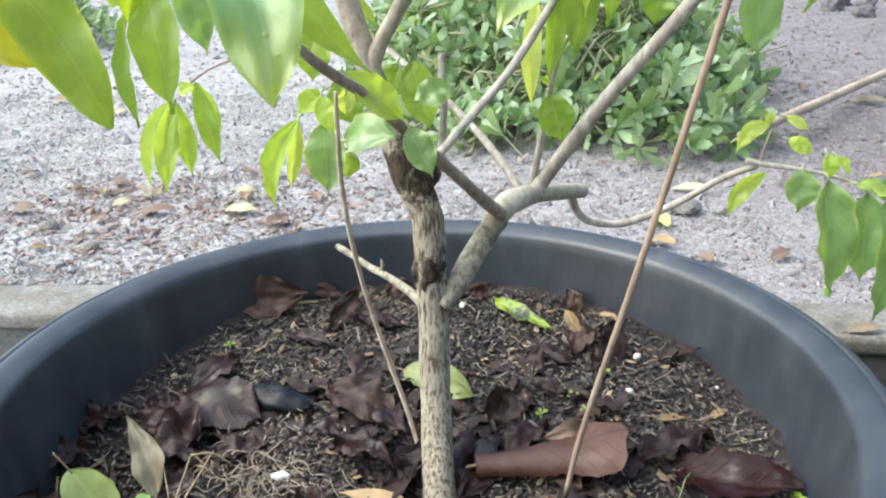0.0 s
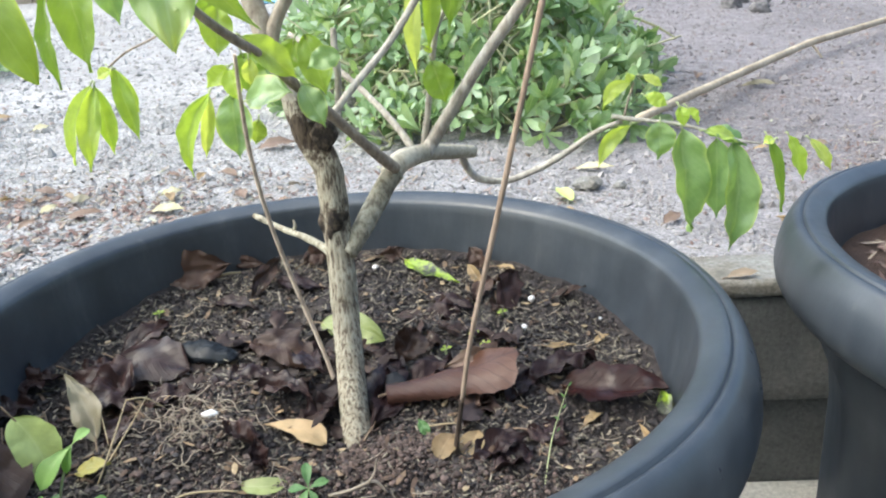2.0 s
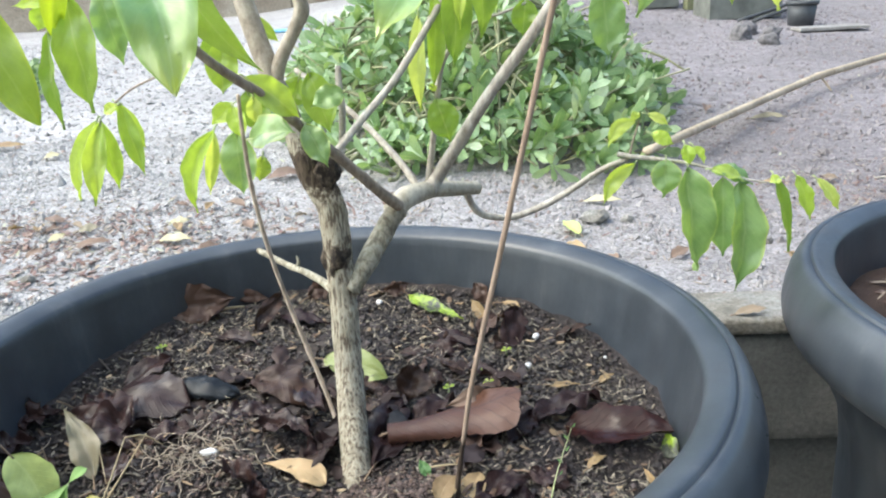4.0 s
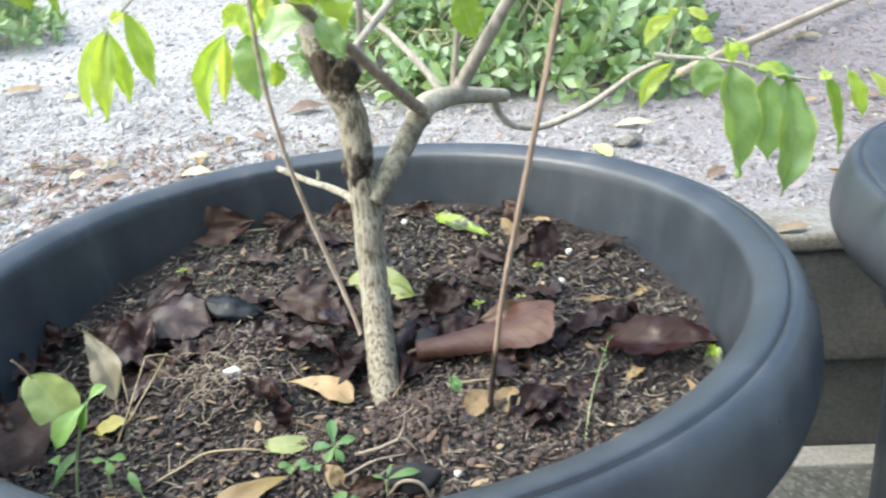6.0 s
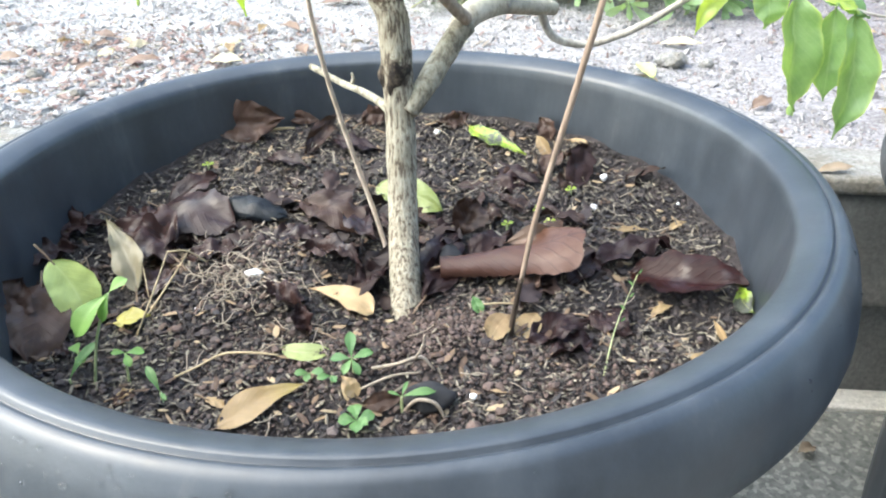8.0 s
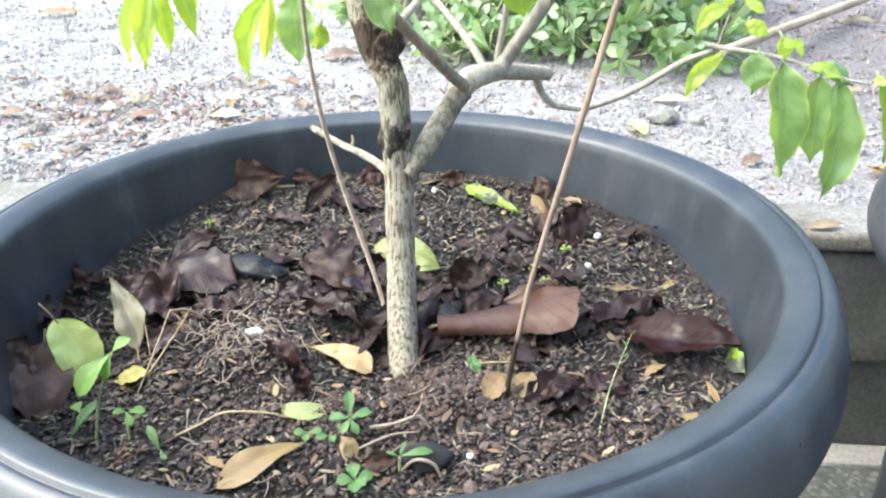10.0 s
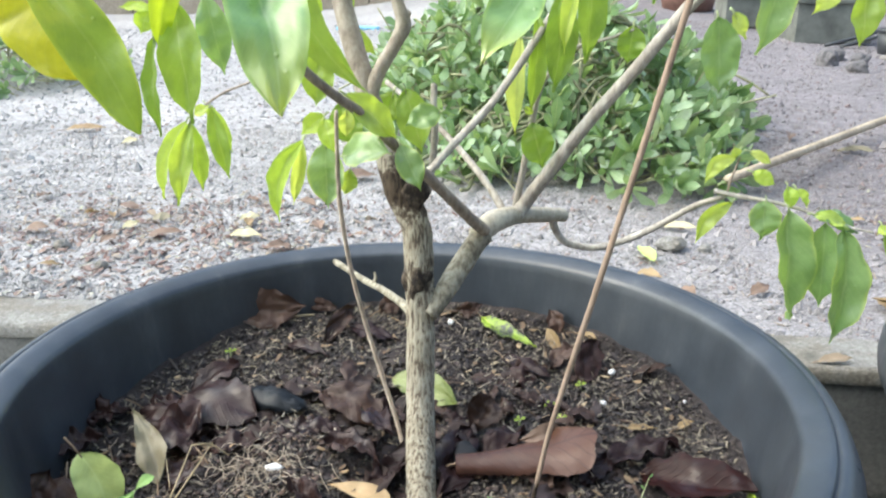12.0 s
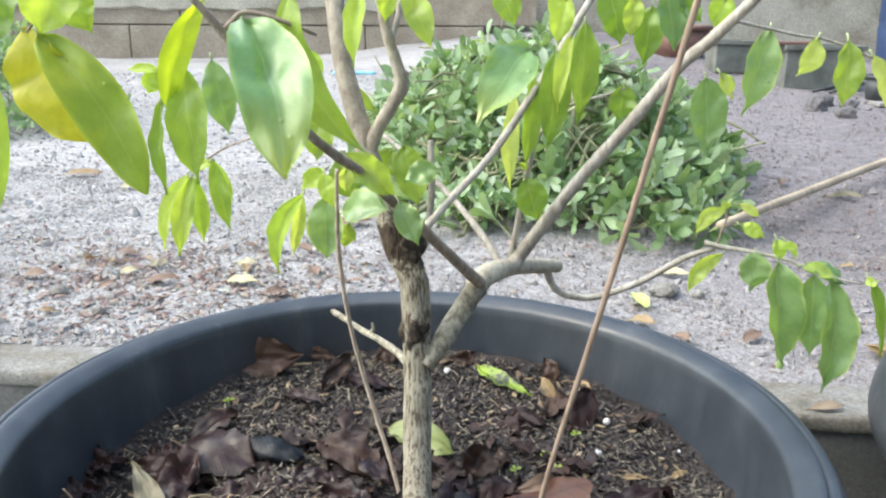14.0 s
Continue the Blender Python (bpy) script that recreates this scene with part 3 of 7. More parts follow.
def blade(base, tip, width, facing, fold=0.25, bow=0.12, twist=0.0, wave=0.0, blunt=False, petiole=0.0, rows=12, cols=6, seed=0, bm=None, crook=0.0, ragged=0.0):
    """A leaf from base to tip. facing: the way its upper side looks; fold: how far both halves rise from the midrib;
    bow: how far its length arches towards the facing side; crook: sideways curve."""
    bm = bm or bmesh.new()
    uv = bm.loops.layers.uv.get("UVMap") or bm.loops.layers.uv.new("UVMap")
    base, tip = Vector(base), Vector(tip)
    axis = tip - base
    length = axis.length
    axis.normalize()
    n = Vector(facing)
    n = (n - axis * n.dot(axis)).normalized()
    s = axis.cross(n)
    grid = []
    for i in range(rows + 1):
        v = i / rows
        c, q = math.cos(twist * (v - 0.3)), math.sin(twist * (v - 0.3))
        nn, ss = n * c + s * q, s * c - n * q
        arch = 4 * v * (1 - v)
        mid = base + axis * (length * v) + n * (bow * length * arch) + s * (crook * length * arch)
        w = 0.5 * width * outline(v, blunt)
        row = []
        for j in range(cols + 1):
            u = 2 * j / cols - 1
            torn = 1 + ragged * noise.noise(Vector((v * 7, seed * 3.7 + (5 if u > 0 else 0), 2.0))) * abs(u)
            ripple = wave * width * (noise.noise(Vector((seed * 7.3 + u * 1.3, v * 4.2, seed * 1.7))) + 0.45 * noise.noise(Vector((seed * 3.1 + u * 3.4, v * 10, seed * 2.9))))
            edge = wave * width * 0.35 * math.sin(v * 19 + seed + (2 if u > 0 else 0)) * u * u
            row.append((bm.verts.new(mid + ss * (w * torn * u * math.cos(fold)) + nn * (abs(u) * w * math.sin(fold) + ripple + edge)), (0.5 + 0.5 * u, v)))
        grid.append(row)
    for a, b in zip(grid, grid[1:]):
        for j in range(cols):
            quad = (a[j], a[j + 1], b[j + 1], b[j])
            f = bm.faces.new([q[0] for q in quad])
            for loop, q in zip(f.loops, quad):
                loop[uv].uv = q[1]
    if petiole:
        start = base - axis * petiole * 0.6 - n * petiole * 0.4
        tube([(*start, 0.0009), (*(base - axis * petiole * 0.2), 0.0008), (*(base + axis * 0.004), 0.0007)], 5, 3, bm=bm)
    return bm


def box(bm, x0, x1, y0, y1, z0, z1, bevel=0.0, turn=None):
    res = bmesh.ops.create_cube(bm, size=1)
    vs = res["verts"]
    for v in vs:
        v.co = Vector(((x0 + x1) / 2 + v.co.x * (x1 - x0), (y0 + y1) / 2 + v.co.y * (y1 - y0), (z0 + z1) / 2 + v.co.z * (z1 - z0)))
    if bevel:
        es = list({e for v in vs for e in v.link_edges})
        out = bmesh.ops.bevel(bm, geom=es, offset=bevel, segments=2, profile=0.6, affect="EDGES")
        vs = list({v for f in out["faces"] for v in f.verts} | {v for v in vs if v.is_valid})
    if turn:
        bmesh.ops.transform(bm, matrix=turn, verts=[v for v in bm.verts if v in set(vs)])
    return bm


ICO = bmesh.new()
bmesh.ops.create_icosphere(ICO, subdivisions=1, radius=1.0)
ICO_V = np.array([v.co[:] for v in ICO.verts])
ICO_F = np.array([[v.index for v in f.verts] for f in ICO.faces])
ICO.free()


def scatter_lumps(name, places, sizes, mat, rng, flat=(0.5, 1.0), smooth=False):
    """Many small uneven stones in one mesh."""
    k, nv = len(places), len(ICO_V)
    v = ICO_V[None] * (1 + rng.uniform(-0.28, 0.28, (k, nv, 1)))
    v = v * sizes[:, None, None] * np.stack([rng.uniform(0.75, 1.3, k), rng.uniform(0.75, 1.3, k), rng.uniform(*flat, k)], 1)[:, None, :]
    a = rng.uniform(0, 6.28, k)
    c, s = np.cos(a)[:, None], np.sin(a)[:, None]
    v = np.stack([v[..., 0] * c - v[..., 1] * s, v[..., 0] * s + v[..., 1] * c, v[..., 2]], -1) + places[:, None, :]
    f = ICO_F[None] + (np.arange(k) * nv)[:, None, None]
    return loose(name, v.reshape(-1, 3).tolist(), f.reshape(-1, 3).tolist(), mat, smooth)


GRIT_V = np.array([(1, 0, 0.1), (-0.2, 1, 0), (-1, -0.1, 0.1), (0.1, -1, 0), (0.1, 0.1, 1), (0, 0, -1)], float)
GRIT_F = np.array([(0, 1, 4), (1, 2, 4), (2, 3, 4), (3, 0, 4), (1, 0, 5), (2, 1, 5), (3, 2, 5), (0, 3, 5)])


def scatter_grit(name, places, sizes, mat, gen):
    """Many small sharp-edged stones in one mesh, each tumbled its own way."""
    k = len(places)
    v = GRIT_V[None] * (1 + gen.uniform(-0.35, 0.35, (k, 6, 1))) * sizes[:, None, None] * gen.uniform(0.65, 1.25, (k, 1, 3))
    a, b = gen.uniform(0, 6.28, k)[:, None], gen.uniform(-0.6, 0.6, k)[:, None]
    x, z = v[..., 0] * np.cos(b) - v[..., 2] * np.sin(b), v[..., 0] * np.sin(b) + v[..., 2] * np.cos(b)
    v = np.stack([x * np.cos(a) - v[..., 1] * np.sin(a), x * np.sin(a) + v[..., 1] * np.cos(a), z], -1) + places[:, None, :]
    f = GRIT_F[None] + (np.arange(k) * 6)[:, None, None]
    return loose(name, v.reshape(-1, 3).tolist(), f.reshape(-1, 3).tolist(), mat, False)


def scatter_chips(name, places, lengths, widths, mat, rng, tilt=0.35, thick=0.25):
    """Many flat pointed chips in one mesh."""
    t = np.array([(-1, 0, 0), (-0.45, 1, 0), (0.5, 0.8, 0), (1, 0, 0.15), (0.45, -1, 0), (-0.5, -0.8, 0), (0, 0, 1), (0, 0, -1)], float)
    fs = np.array([(0, 1, 6), (1, 2, 6), (2, 3, 6), (3, 4, 6), (4, 5, 6), (5, 0, 6), (1, 0, 7), (2, 1, 7), (3, 2, 7), (4, 3, 7), (5, 4, 7), (0, 5, 7)])
    k = len(places)
    v = t[None] * np.stack([lengths / 2, widths / 2, widths * thick], 1)[:, None, :]
    a, b = rng.uniform(0, 6.28, k), rng.normal(0, tilt, k)
    cb, sb = np.cos(b)[:, None], np.sin(b)[:, None]
    v = np.stack([v[..., 0] * cb - v[..., 2] * sb, v[..., 1], v[..., 0] * sb + v[..., 2] * cb], -1)
    ca, sa = np.cos(a)[:, None], np.sin(a)[:, None]
    v = np.stack([v[..., 0] * ca - v[..., 1] * sa, v[..., 0] * sa + v[..., 1] * ca, v[..., 2]], -1) + places[:, None, :]
    f = fs[None] + (np.arange(k) * 8)[:, None, None]
    return loose(name, v.reshape(-1, 3).tolist(), f.reshape(-1, 3).tolist(), mat, False)


# ---- setting: pavement, kerb, gravel, far wall ----
FLOOR, KERB_TOP = -0.48, -0.165
KERB_TURN = radians(-5.2)


def kerb_y(x):
    return 0.383 - 0.0908 * x


def ground_z(x, y):
    """Height of the gravel bed, which rises gently towards the far wall."""
    far = min(1.0, max(0.0, (y - 2.8) / 4.0))
    far = far * far * (3 - 2 * far)
    near = min(1.0, max(0.0, (y - 0.5) / 0.9))
    z = -0.163 + 0.03 * near + far * (0.03 + 0.25 * math.exp(-((x - 0.9) / 1.6) ** 2))
    return z + 0.012 * noise.noise(Vector((x * 1.7, y * 1.7, 3.0))) + 0.004 * noise.noise(Vector((x * 9, y * 9, 1.0)))


def build_ground():
    bm = bmesh.new()
    xs = [-300, -60, -20, -10, -7, -5.5] + [-4.5 + 0.1 * i for i in range(91)] + [5.5, 7, 10, 20, 60, 300]
    ys = [0.0 + 0.06 * i for i in range(50)] + [3.1 + 0.15 * i for i in range(30)] + [8, 10, 20, 60, 300]
    grid = []
    for x in xs:
        row = []
        for y in ys:
            yy = kerb_y(max(-8, min(8, x))) + 0.070 - 0.040 * math.tanh(3 * x) + y
            z = ground_z(max(-6, min(6, x)), min(yy, 8)) - (0.012 if y == 0 else 0)
            row.append(bm.verts.new((x, yy, z)))
        grid.append(row)
    for a, b in zip(grid, grid[1:]):
        for j in range(len(ys) - 1):
            bm.faces.new((a[j], b[j], b[j + 1], a[j + 1]))
    ob = solid("ground", bm, M_GRAVEL, (0, 0, 0), "pale grey crushed gravel bed with dead leaf litter", "gravel ground", kind="structure")
    return ob


def build_pavement():
    bm = bmesh.new()
    xs, ys = [-300, -20, -4] + [-2 + 0.2 * i for i in range(21)] + [4, 20, 300], [-300, -20, -4] + [-2 + 0.15 * i for i in range(19)] + [4, 20, 300]
    grid = [[bm.verts.new((x, y, FLOOR + 0.003 * noise.noise(Vector((x * 3, y * 3, 0))))) for y in ys] for x in xs]
    for a, b in zip(grid, grid[1:]):
        for j in range(len(ys) - 1):
            bm.faces.new((a[j], b[j], b[j + 1], a[j + 1]))
    solid("pavement", bm, M_PAVE, (0, 0, FLOOR), "worn grey concrete pavement under the pots", "pavement", kind="structure")


def stone_block(x0, x1, front, depth, z0, z1, bevel, seed):
    """A block along the kerb line, with worn, uneven faces."""
    bm = bmesh.new()
    box(bm, x0, x1, 0, depth, z0, z1, bevel)
    bmesh.ops.subdivide_edges(bm, edges=[e for e in bm.edges if e.calc_length() > 0.12], cuts=5, use_grid_fill=True)
    for v in bm.verts:
        v.co += 0.0035 * noise.noise_vector(v.co * 9 + Vector((seed, seed, 0)))
    c, s = math.cos(KERB_TURN), math.sin(KERB_TURN)
    for v in bm.verts:
        x, y = v.co.x, v.co.y + front
        v.co.x, v.co.y = x * c - y * s, 0.383 * 0.996 + x * s + y * c
    return bm


def build_kerb():
    kerb = thing("kerb", (0, 0.38, FLOOR), "low retaining kerb of weathered cement blocks", "kerb", kind="structure")
    edges = [-8.4, -7.3, -6.2, -5.2, -4.2, -3.1, -2.0, -0.95, 0.02, 1.02, 2.1, 3.2, 4.2, 5.2, 6.3, 7.3, 8.4]
    for i, (a, b) in enumerate(zip(edges, edges[1:])):
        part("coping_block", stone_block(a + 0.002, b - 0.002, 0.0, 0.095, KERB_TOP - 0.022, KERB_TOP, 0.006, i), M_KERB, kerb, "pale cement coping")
        # face and footing blocks in a darker cement than the coping
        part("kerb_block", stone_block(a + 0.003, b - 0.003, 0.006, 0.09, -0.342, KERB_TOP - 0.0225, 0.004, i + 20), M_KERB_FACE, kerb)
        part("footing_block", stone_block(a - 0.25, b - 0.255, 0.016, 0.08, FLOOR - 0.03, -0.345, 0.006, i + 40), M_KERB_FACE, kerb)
    for i, (a, b) in enumerate(zip(edges, edges[1:])):
        part("gutter_slab", stone_block(a + 0.08, b + 0.075, -0.031, 0.041, FLOOR - 0.02, FLOOR + 0.006, 0.003, i + 60), M_SLAB, kerb, "pale cream stone strip")


def build_far_wall():
    bm = bmesh.new()
    box(bm, -9, 9, 7.1, 7.3, -0.3, 2.2, 0.01)
    wall = solid("wall_north", bm, M_WALL, (0, 7.1, -0.3), "stained grey rendered garden wall", "wall", kind="structure", smooth=False)
    # unseen wall, added behind the camera to block part of the sky
    bm = bmesh.new()
    box(bm, -0.8, 9, -2.9, -2.6, FLOOR, 3.2, 0.01)
    solid("wall_south_blocker", bm, M_BLOCKER, (4, -2.75, FLOOR), "unseen plain wall added to block sky light from the south", "wall", kind="structure", smooth=False)
    bed = thing("planter_wall", (-4, 6.9, -0.2), "brown block wall under a ragged coat of grey render", "low wall", kind="structure")
    for row, (z0, z1) in enumerate(((-0.24, 0.175), (0.185, 0.42))):
        for i in range(7):
            x = -6.9 + i * 1.02 + (0.45 if row else 0)
            bm = bmesh.new()
            box(bm, x, x + 1.012, 6.8, 7.0, z0, z1, 0.010)
            part("block", bm, M_BLOCK, bed, smooth=False)
    bm = bmesh.new()
    grid = []
    for i in range(146):
        x = -6.9 + i * 0.045
        low = 0.30 + 0.07 * noise.noise(Vector((x * 2.3, 1.0, 0))) + 0.03 * noise.noise(Vector((x * 9, 2.0, 0)))
        grid.append([bm.verts.new((x, y, z)) for y, z in ((6.79, low + 0.006), (6.765, low + 0.02), (6.765, 0.9), (6.765, 1.6), (7.0, 1.6))])
    for a, b in zip(grid, grid[1:]):
        for k in range(4):
            bm.faces.new((a[k], b[k], b[k + 1], a[k + 1]))
    part("render_coat", bm, M_WALL, bed, "pale grey render with a broken lower edge", smooth=False)


build_ground()
build_pavement()
build_kerb()
build_far_wall()

# ---- the two pots ----
RIM = [(0.235, -0.30), (0.252, -0.20), (0.257, -0.150), (0.2675, -0.127), (0.268, -0.09), (0.2755, -0.04), (0.2775, -0.018), (0.2785, -0.0095), (0.2797, -0.0068), (0.282, -0.0052), (0.2865, -0.0032), (0.291, -0.0015),
       (0.295, -0.0004), (0.2980, -0.0003), (0.2992, -0.0011), (0.2998, -0.0034), (0.3010, -0.0038), (0.3017, -0.0020), (0.3042, -0.0018), (0.3075, -0.0032), (0.3098, -0.0056), (0.3112, -0.0080),
       (0.3145, -0.0128), (0.3185, -0.022), (0.3217, -0.035), (0.3228, -0.047), (0.3214, -0.0562), (0.3170, -0.0641), (0.3100, -0.0713), (0.3006, -0.0777), (0.2902, -0.0829), (0.2800, -0.0868), (0.2745, -0.0884), (0.2732, -0.0890)]
BODY = [(0.2728, -0.0875), (0.2728, -0.127), (0.2628, -0.150), (0.2578, -0.190), (0.2568, -0.30), (0.2560, -0.45), (0.2540, -0.472), (0.246, -0.479), (0.02, -0.4795)]


def pot(at, label):
    ob = thing("planter_pot", (at[0], at[1], FLOOR), label, "plant pot", "black planter pots")
    part("rim", lathe(RIM, at, 160), M_POT, ob, "bulging rolled rim with a fine groove")
    part("body", lathe(BODY, at, 144, 0.006, 24), M_POT, ob)
    return ob


pot((0, 0, 0), "large round black plastic planter with a rolled rim, wet with drops")
pot((0.716, 0.0, 0.0), "round black plastic planter with a rolled rim beside the tree's pot")


def soil_z(x, y):
    """The soil in the pot: it dips towards the street side, with a mound of roots and a collar round the trunk."""
    z = -0.098 + 0.14 * y
    z += 0.018 * math.exp(-((x + 0.11) ** 2 + y ** 2) / 0.0036) - 0.012 * math.exp(-((x - 0.014) ** 2 + (y + 0.03) ** 2) / 0.0016) + 0.007 * math.exp(-((x - 0.045) ** 2 + (y + 0.062) ** 2) / 0.0012)
    r = math.hypot(x, y)
    return z + 0.013 * max(0.0, (r - 0.2) / 0.07) ** 2 * (1 if y < 0 else 0.1 + 0.9 * (x / max(r, 0.01)) ** 2)


def soil_top(x, y):
    p = Vector((x, y, 0))
    return soil_z(x, y) + 0.006 * noise.noise(p * 22) + 0.004 * noise.noise(p * 60) + 0.002 * noise.noise(p * 150)


def soil_disc(at, radius, height):
    """Soil out to just inside the pot's wall, which draws in below."""
    bm = bmesh.new()
    middle = bm.verts.new((at[0], at[1], height(0, 0)))
    rings = []
    for i in range(1, 45):
        r = radius * i / 44
        ring = []
        for a in [2 * math.pi * k / 132 for k in range(132)]:
            c, q = math.cos(a), math.sin(a)
            z = height(r * c, r * q)
            rr = min(r, 0.2697 + max(0.0, 0.15 * (z + 0.09)))
            ring.append(bm.verts.new((at[0] + rr * c, at[1] + rr * q, z)))
        rings.append(ring)
    for k in range(132):
        bm.faces.new((middle, rings[0][k], rings[0][(k + 1) % 132]))
    for a, b in zip(rings, rings[1:]):
        for k in range(132):
            bm.faces.new((a[k], b[k], b[(k + 1) % 132], a[(k + 1) % 132]))
    return bm


soil = solid("potting_soil", soil_disc((0, 0), 0.2745, soil_top), M_SOIL, (0, 0, -0.1), "dark damp potting soil filling the tree's pot", "soil", kind="stuff")
solid("potting_soil", soil_disc((0.716, 0.0), 0.2725, lambda x, y: -0.066 + 0.006 * noise.noise(Vector((x * 25, y * 25, 5)))), M_SOIL_DRY, (0.716, 0, -0.066), "reddish brown potting soil in the neighbouring pot", "soil", kind="stuff")
rng = np.random.default_rng(7)


def disc_places(k, radius, height, lift=0.001, at=(0, 0)):
    r, a = radius * np.sqrt(rng.uniform(0, 1, k)), rng.uniform(0, 6.2832, k)
    x, y = r * np.cos(a), r * np.sin(a)
    return np.array([(at[0] + p, at[1] + q, height(p, q) + lift) for p, q in zip(x, y)])


def stuff(name, me, label, category):
    return tagged(new(name, me), label, category, kind="stuff")


def patchy(spots, scale, least):
    """Keeps the places where a slow noise is high, so that the litter lies in drifts."""
    return np.array([p for p in spots if noise.noise(Vector((p[0] * scale, p[1] * scale, 4.0))) > least + 0.35 * rng.uniform(-1, 1)])


places = patchy(disc_places(15000, 0.2645, soil_top, 0.002), 13, -0.08)
k = len(places)
stuff("mulch_chips", scatter_chips("mulch_chips", places, np.clip(rng.normal(0.0070, 0.0016, k), 0.003, 0.012), rng.uniform(0.0013, 0.0026, k), M_MULCH, rng, 0.45, 0.35), "rice husks strewn in drifts over the soil", "mulch")
places = disc_places(7000, 0.2655, soil_top, 0.002)
stuff("mulch_chips", scatter_chips("mulch_chips", places, rng.gamma(2.0, 0.0024, 7000) + 0.0018, rng.uniform(0.0006, 0.0028, 7000), M_MULCH, rng), "broken husks and wood chips mixed into the soil", "mulch")
places = patchy(disc_places(1900, 0.262, soil_top, 0.001), 17, 0.0)
stuff("soil_crumbs", scatter_lumps("soil_crumbs", places, np.minimum(rng.gamma(2.0, 0.0008, len(places)) + 0.0011, 0.0042), M_CRUMB, rng, (0.5, 0.9)), "dark clods of damp soil", "soil crumbs")
places = disc_places(15000, 0.2675, soil_top, 0.0008)
stuff("soil_crumbs", scatter_lumps("soil_crumbs", places, rng.gamma(1.6, 0.0005, 15000) + 0.0004, M_CRUMB, rng), "dark crumbs of damp soil", "soil crumbs")
places = disc_places(700, 0.25, lambda x, y: -0.065, 0.002, (0.716, 0.0))
stuff("mulch_chips", scatter_chips("mulch_chips", places, rng.uniform(0.006, 0.03, 700), rng.uniform(0.002, 0.006, 700), M_GRIT, rng), "brown bark bits on the neighbouring pot's soil", "mulch")


def loose_husks(k):
    """The husks that lie nearest the street side, each a piece of its own."""
    pick = random.Random(31)
    shapes = []
    for i in range(6):
        one = np.zeros((1, 3))
        shapes.append(scatter_chips("husk", one, np.array([0.0062 + 0.0007 * i]), np.array([0.0018 + 0.00015 * (i % 3)]), M_HUSK, np.random.default_rng(40 + i), 0.0, 0.35))
    made = 0
    while made < k:
        x, y = pick.uniform(-0.2, 0.24), pick.uniform(-0.2, -0.05)
        if math.hypot(x, y) > 0.25:
            continue
        ob = new("husk", shapes[made % 6])
        ob.parent = soil
        ob.matrix_basis = Matrix.Translation((x, y, soil_top(x, y) + 0.0024 - soil.location.z)) @ Euler((pick.gauss(0, 0.3), pick.gauss(0, 0.35), pick.uniform(0, 6.28))).to_matrix().to_4x4()
        made += 1


loose_husks(260)


def scraps(k):
    """Torn, curled pieces of rotting leaf, mostly over the middle of the soil."""
    bm = bmesh.new()
    for i in range(k):
        x, y = (random.gauss(-0.05, 0.095), random.gauss(0.04, 0.045)) if i % 4 else (random.gauss(0.1, 0.07), random.gauss(0.03, 0.06))
        if math.hypot(x, y) > 0.25 or y < -0.012 or (-0.16 < x < -0.06 and y < 0.03):
            continue
        a, ln = random.uniform(0, 6.28), random.uniform(0.010, 0.032) if i % 3 else random.uniform(0.028, 0.048)
        d = Vector((math.cos(a), math.sin(a), random.uniform(-0.12, 0.3))) * ln
        p = Vector((x, y, soil_top(x, y) + random.uniform(0.000, 0.004)))
        blade(p, p + d, ln * random.uniform(0.45, 0.9), (random.gauss(0, 0.3), random.gauss(0, 0.3) - 0.1, 1), random.uniform(-0.25, 0.4), random.uniform(-0.05, 0.1), random.uniform(-0.8, 0.8), 0.2, random.random() < 0.5, rows=9, cols=6, seed=i, bm=bm, ragged=0.4)
    me = mesh_of("leaf_scraps", bm, M_SCRAP)
    stuff("leaf_scraps", me, "torn pieces of dark rotting leaf on the soil", "leaf litter")


scraps(200)


def crumb_places(k, spots):
    out = []
    while len(out) < k:
        x0, y0, sx, sy = spots[len(out) % len(spots)]
        x, y = rng.normal(x0, sx), rng.normal(y0, sy)
        if math.hypot(x, y) < 0.26:
            out.append((x, y, soil_top(x, y) + 0.0012))
    return np.array(out)


places = crumb_places(7000, ((0.045, -0.062, 0.03, 0.013), (0.03, -0.05, 0.025, 0.02), (0.13, -0.12, 0.045, 0.03), (0.05, -0.1, 0.06, 0.03), (-0.06, -0.09, 0.04, 0.02), (-0.11, 0.0, 0.03, 0.03)))
places[:, 2] += rng.uniform(0, 0.002, 7000)
places[:320, 2] += 0.001
sizes = rng.gamma(1.4, 0.0004, 7000) + 0.0003
sizes[:320] += rng.uniform(0.0006, 0.0018, 320)
stuff("soil_crumbs", scatter_lumps("soil_crumbs", places, sizes, M_RED_CRUMB, rng), "loose reddish brown crumbs of soil", "soil crumbs")
places = disc_places(2600, 0.25, soil_top, 0.007)
places = places[places[:, 1] > 0.015]
stuff("mulch_chips", scatter_chips("mulch_chips", places, rng.gamma(2.2, 0.0022, len(places)) + 0.002, rng.uniform(0.0006, 0.002, len(places)), M_MULCH, rng), "husks lying over the rotting leaves", "mulch")
places = disc_places(520, 0.255, soil_top, 0.0035)
stuff("leaf_bits", scatter_chips("leaf_bits", places, rng.uniform(0.005, 0.017, 520), rng.uniform(0.002, 0.006, 520), M_BITS, rng, 0.3, 0.1), "small dry leaf bits on the soil", "leaf litter")


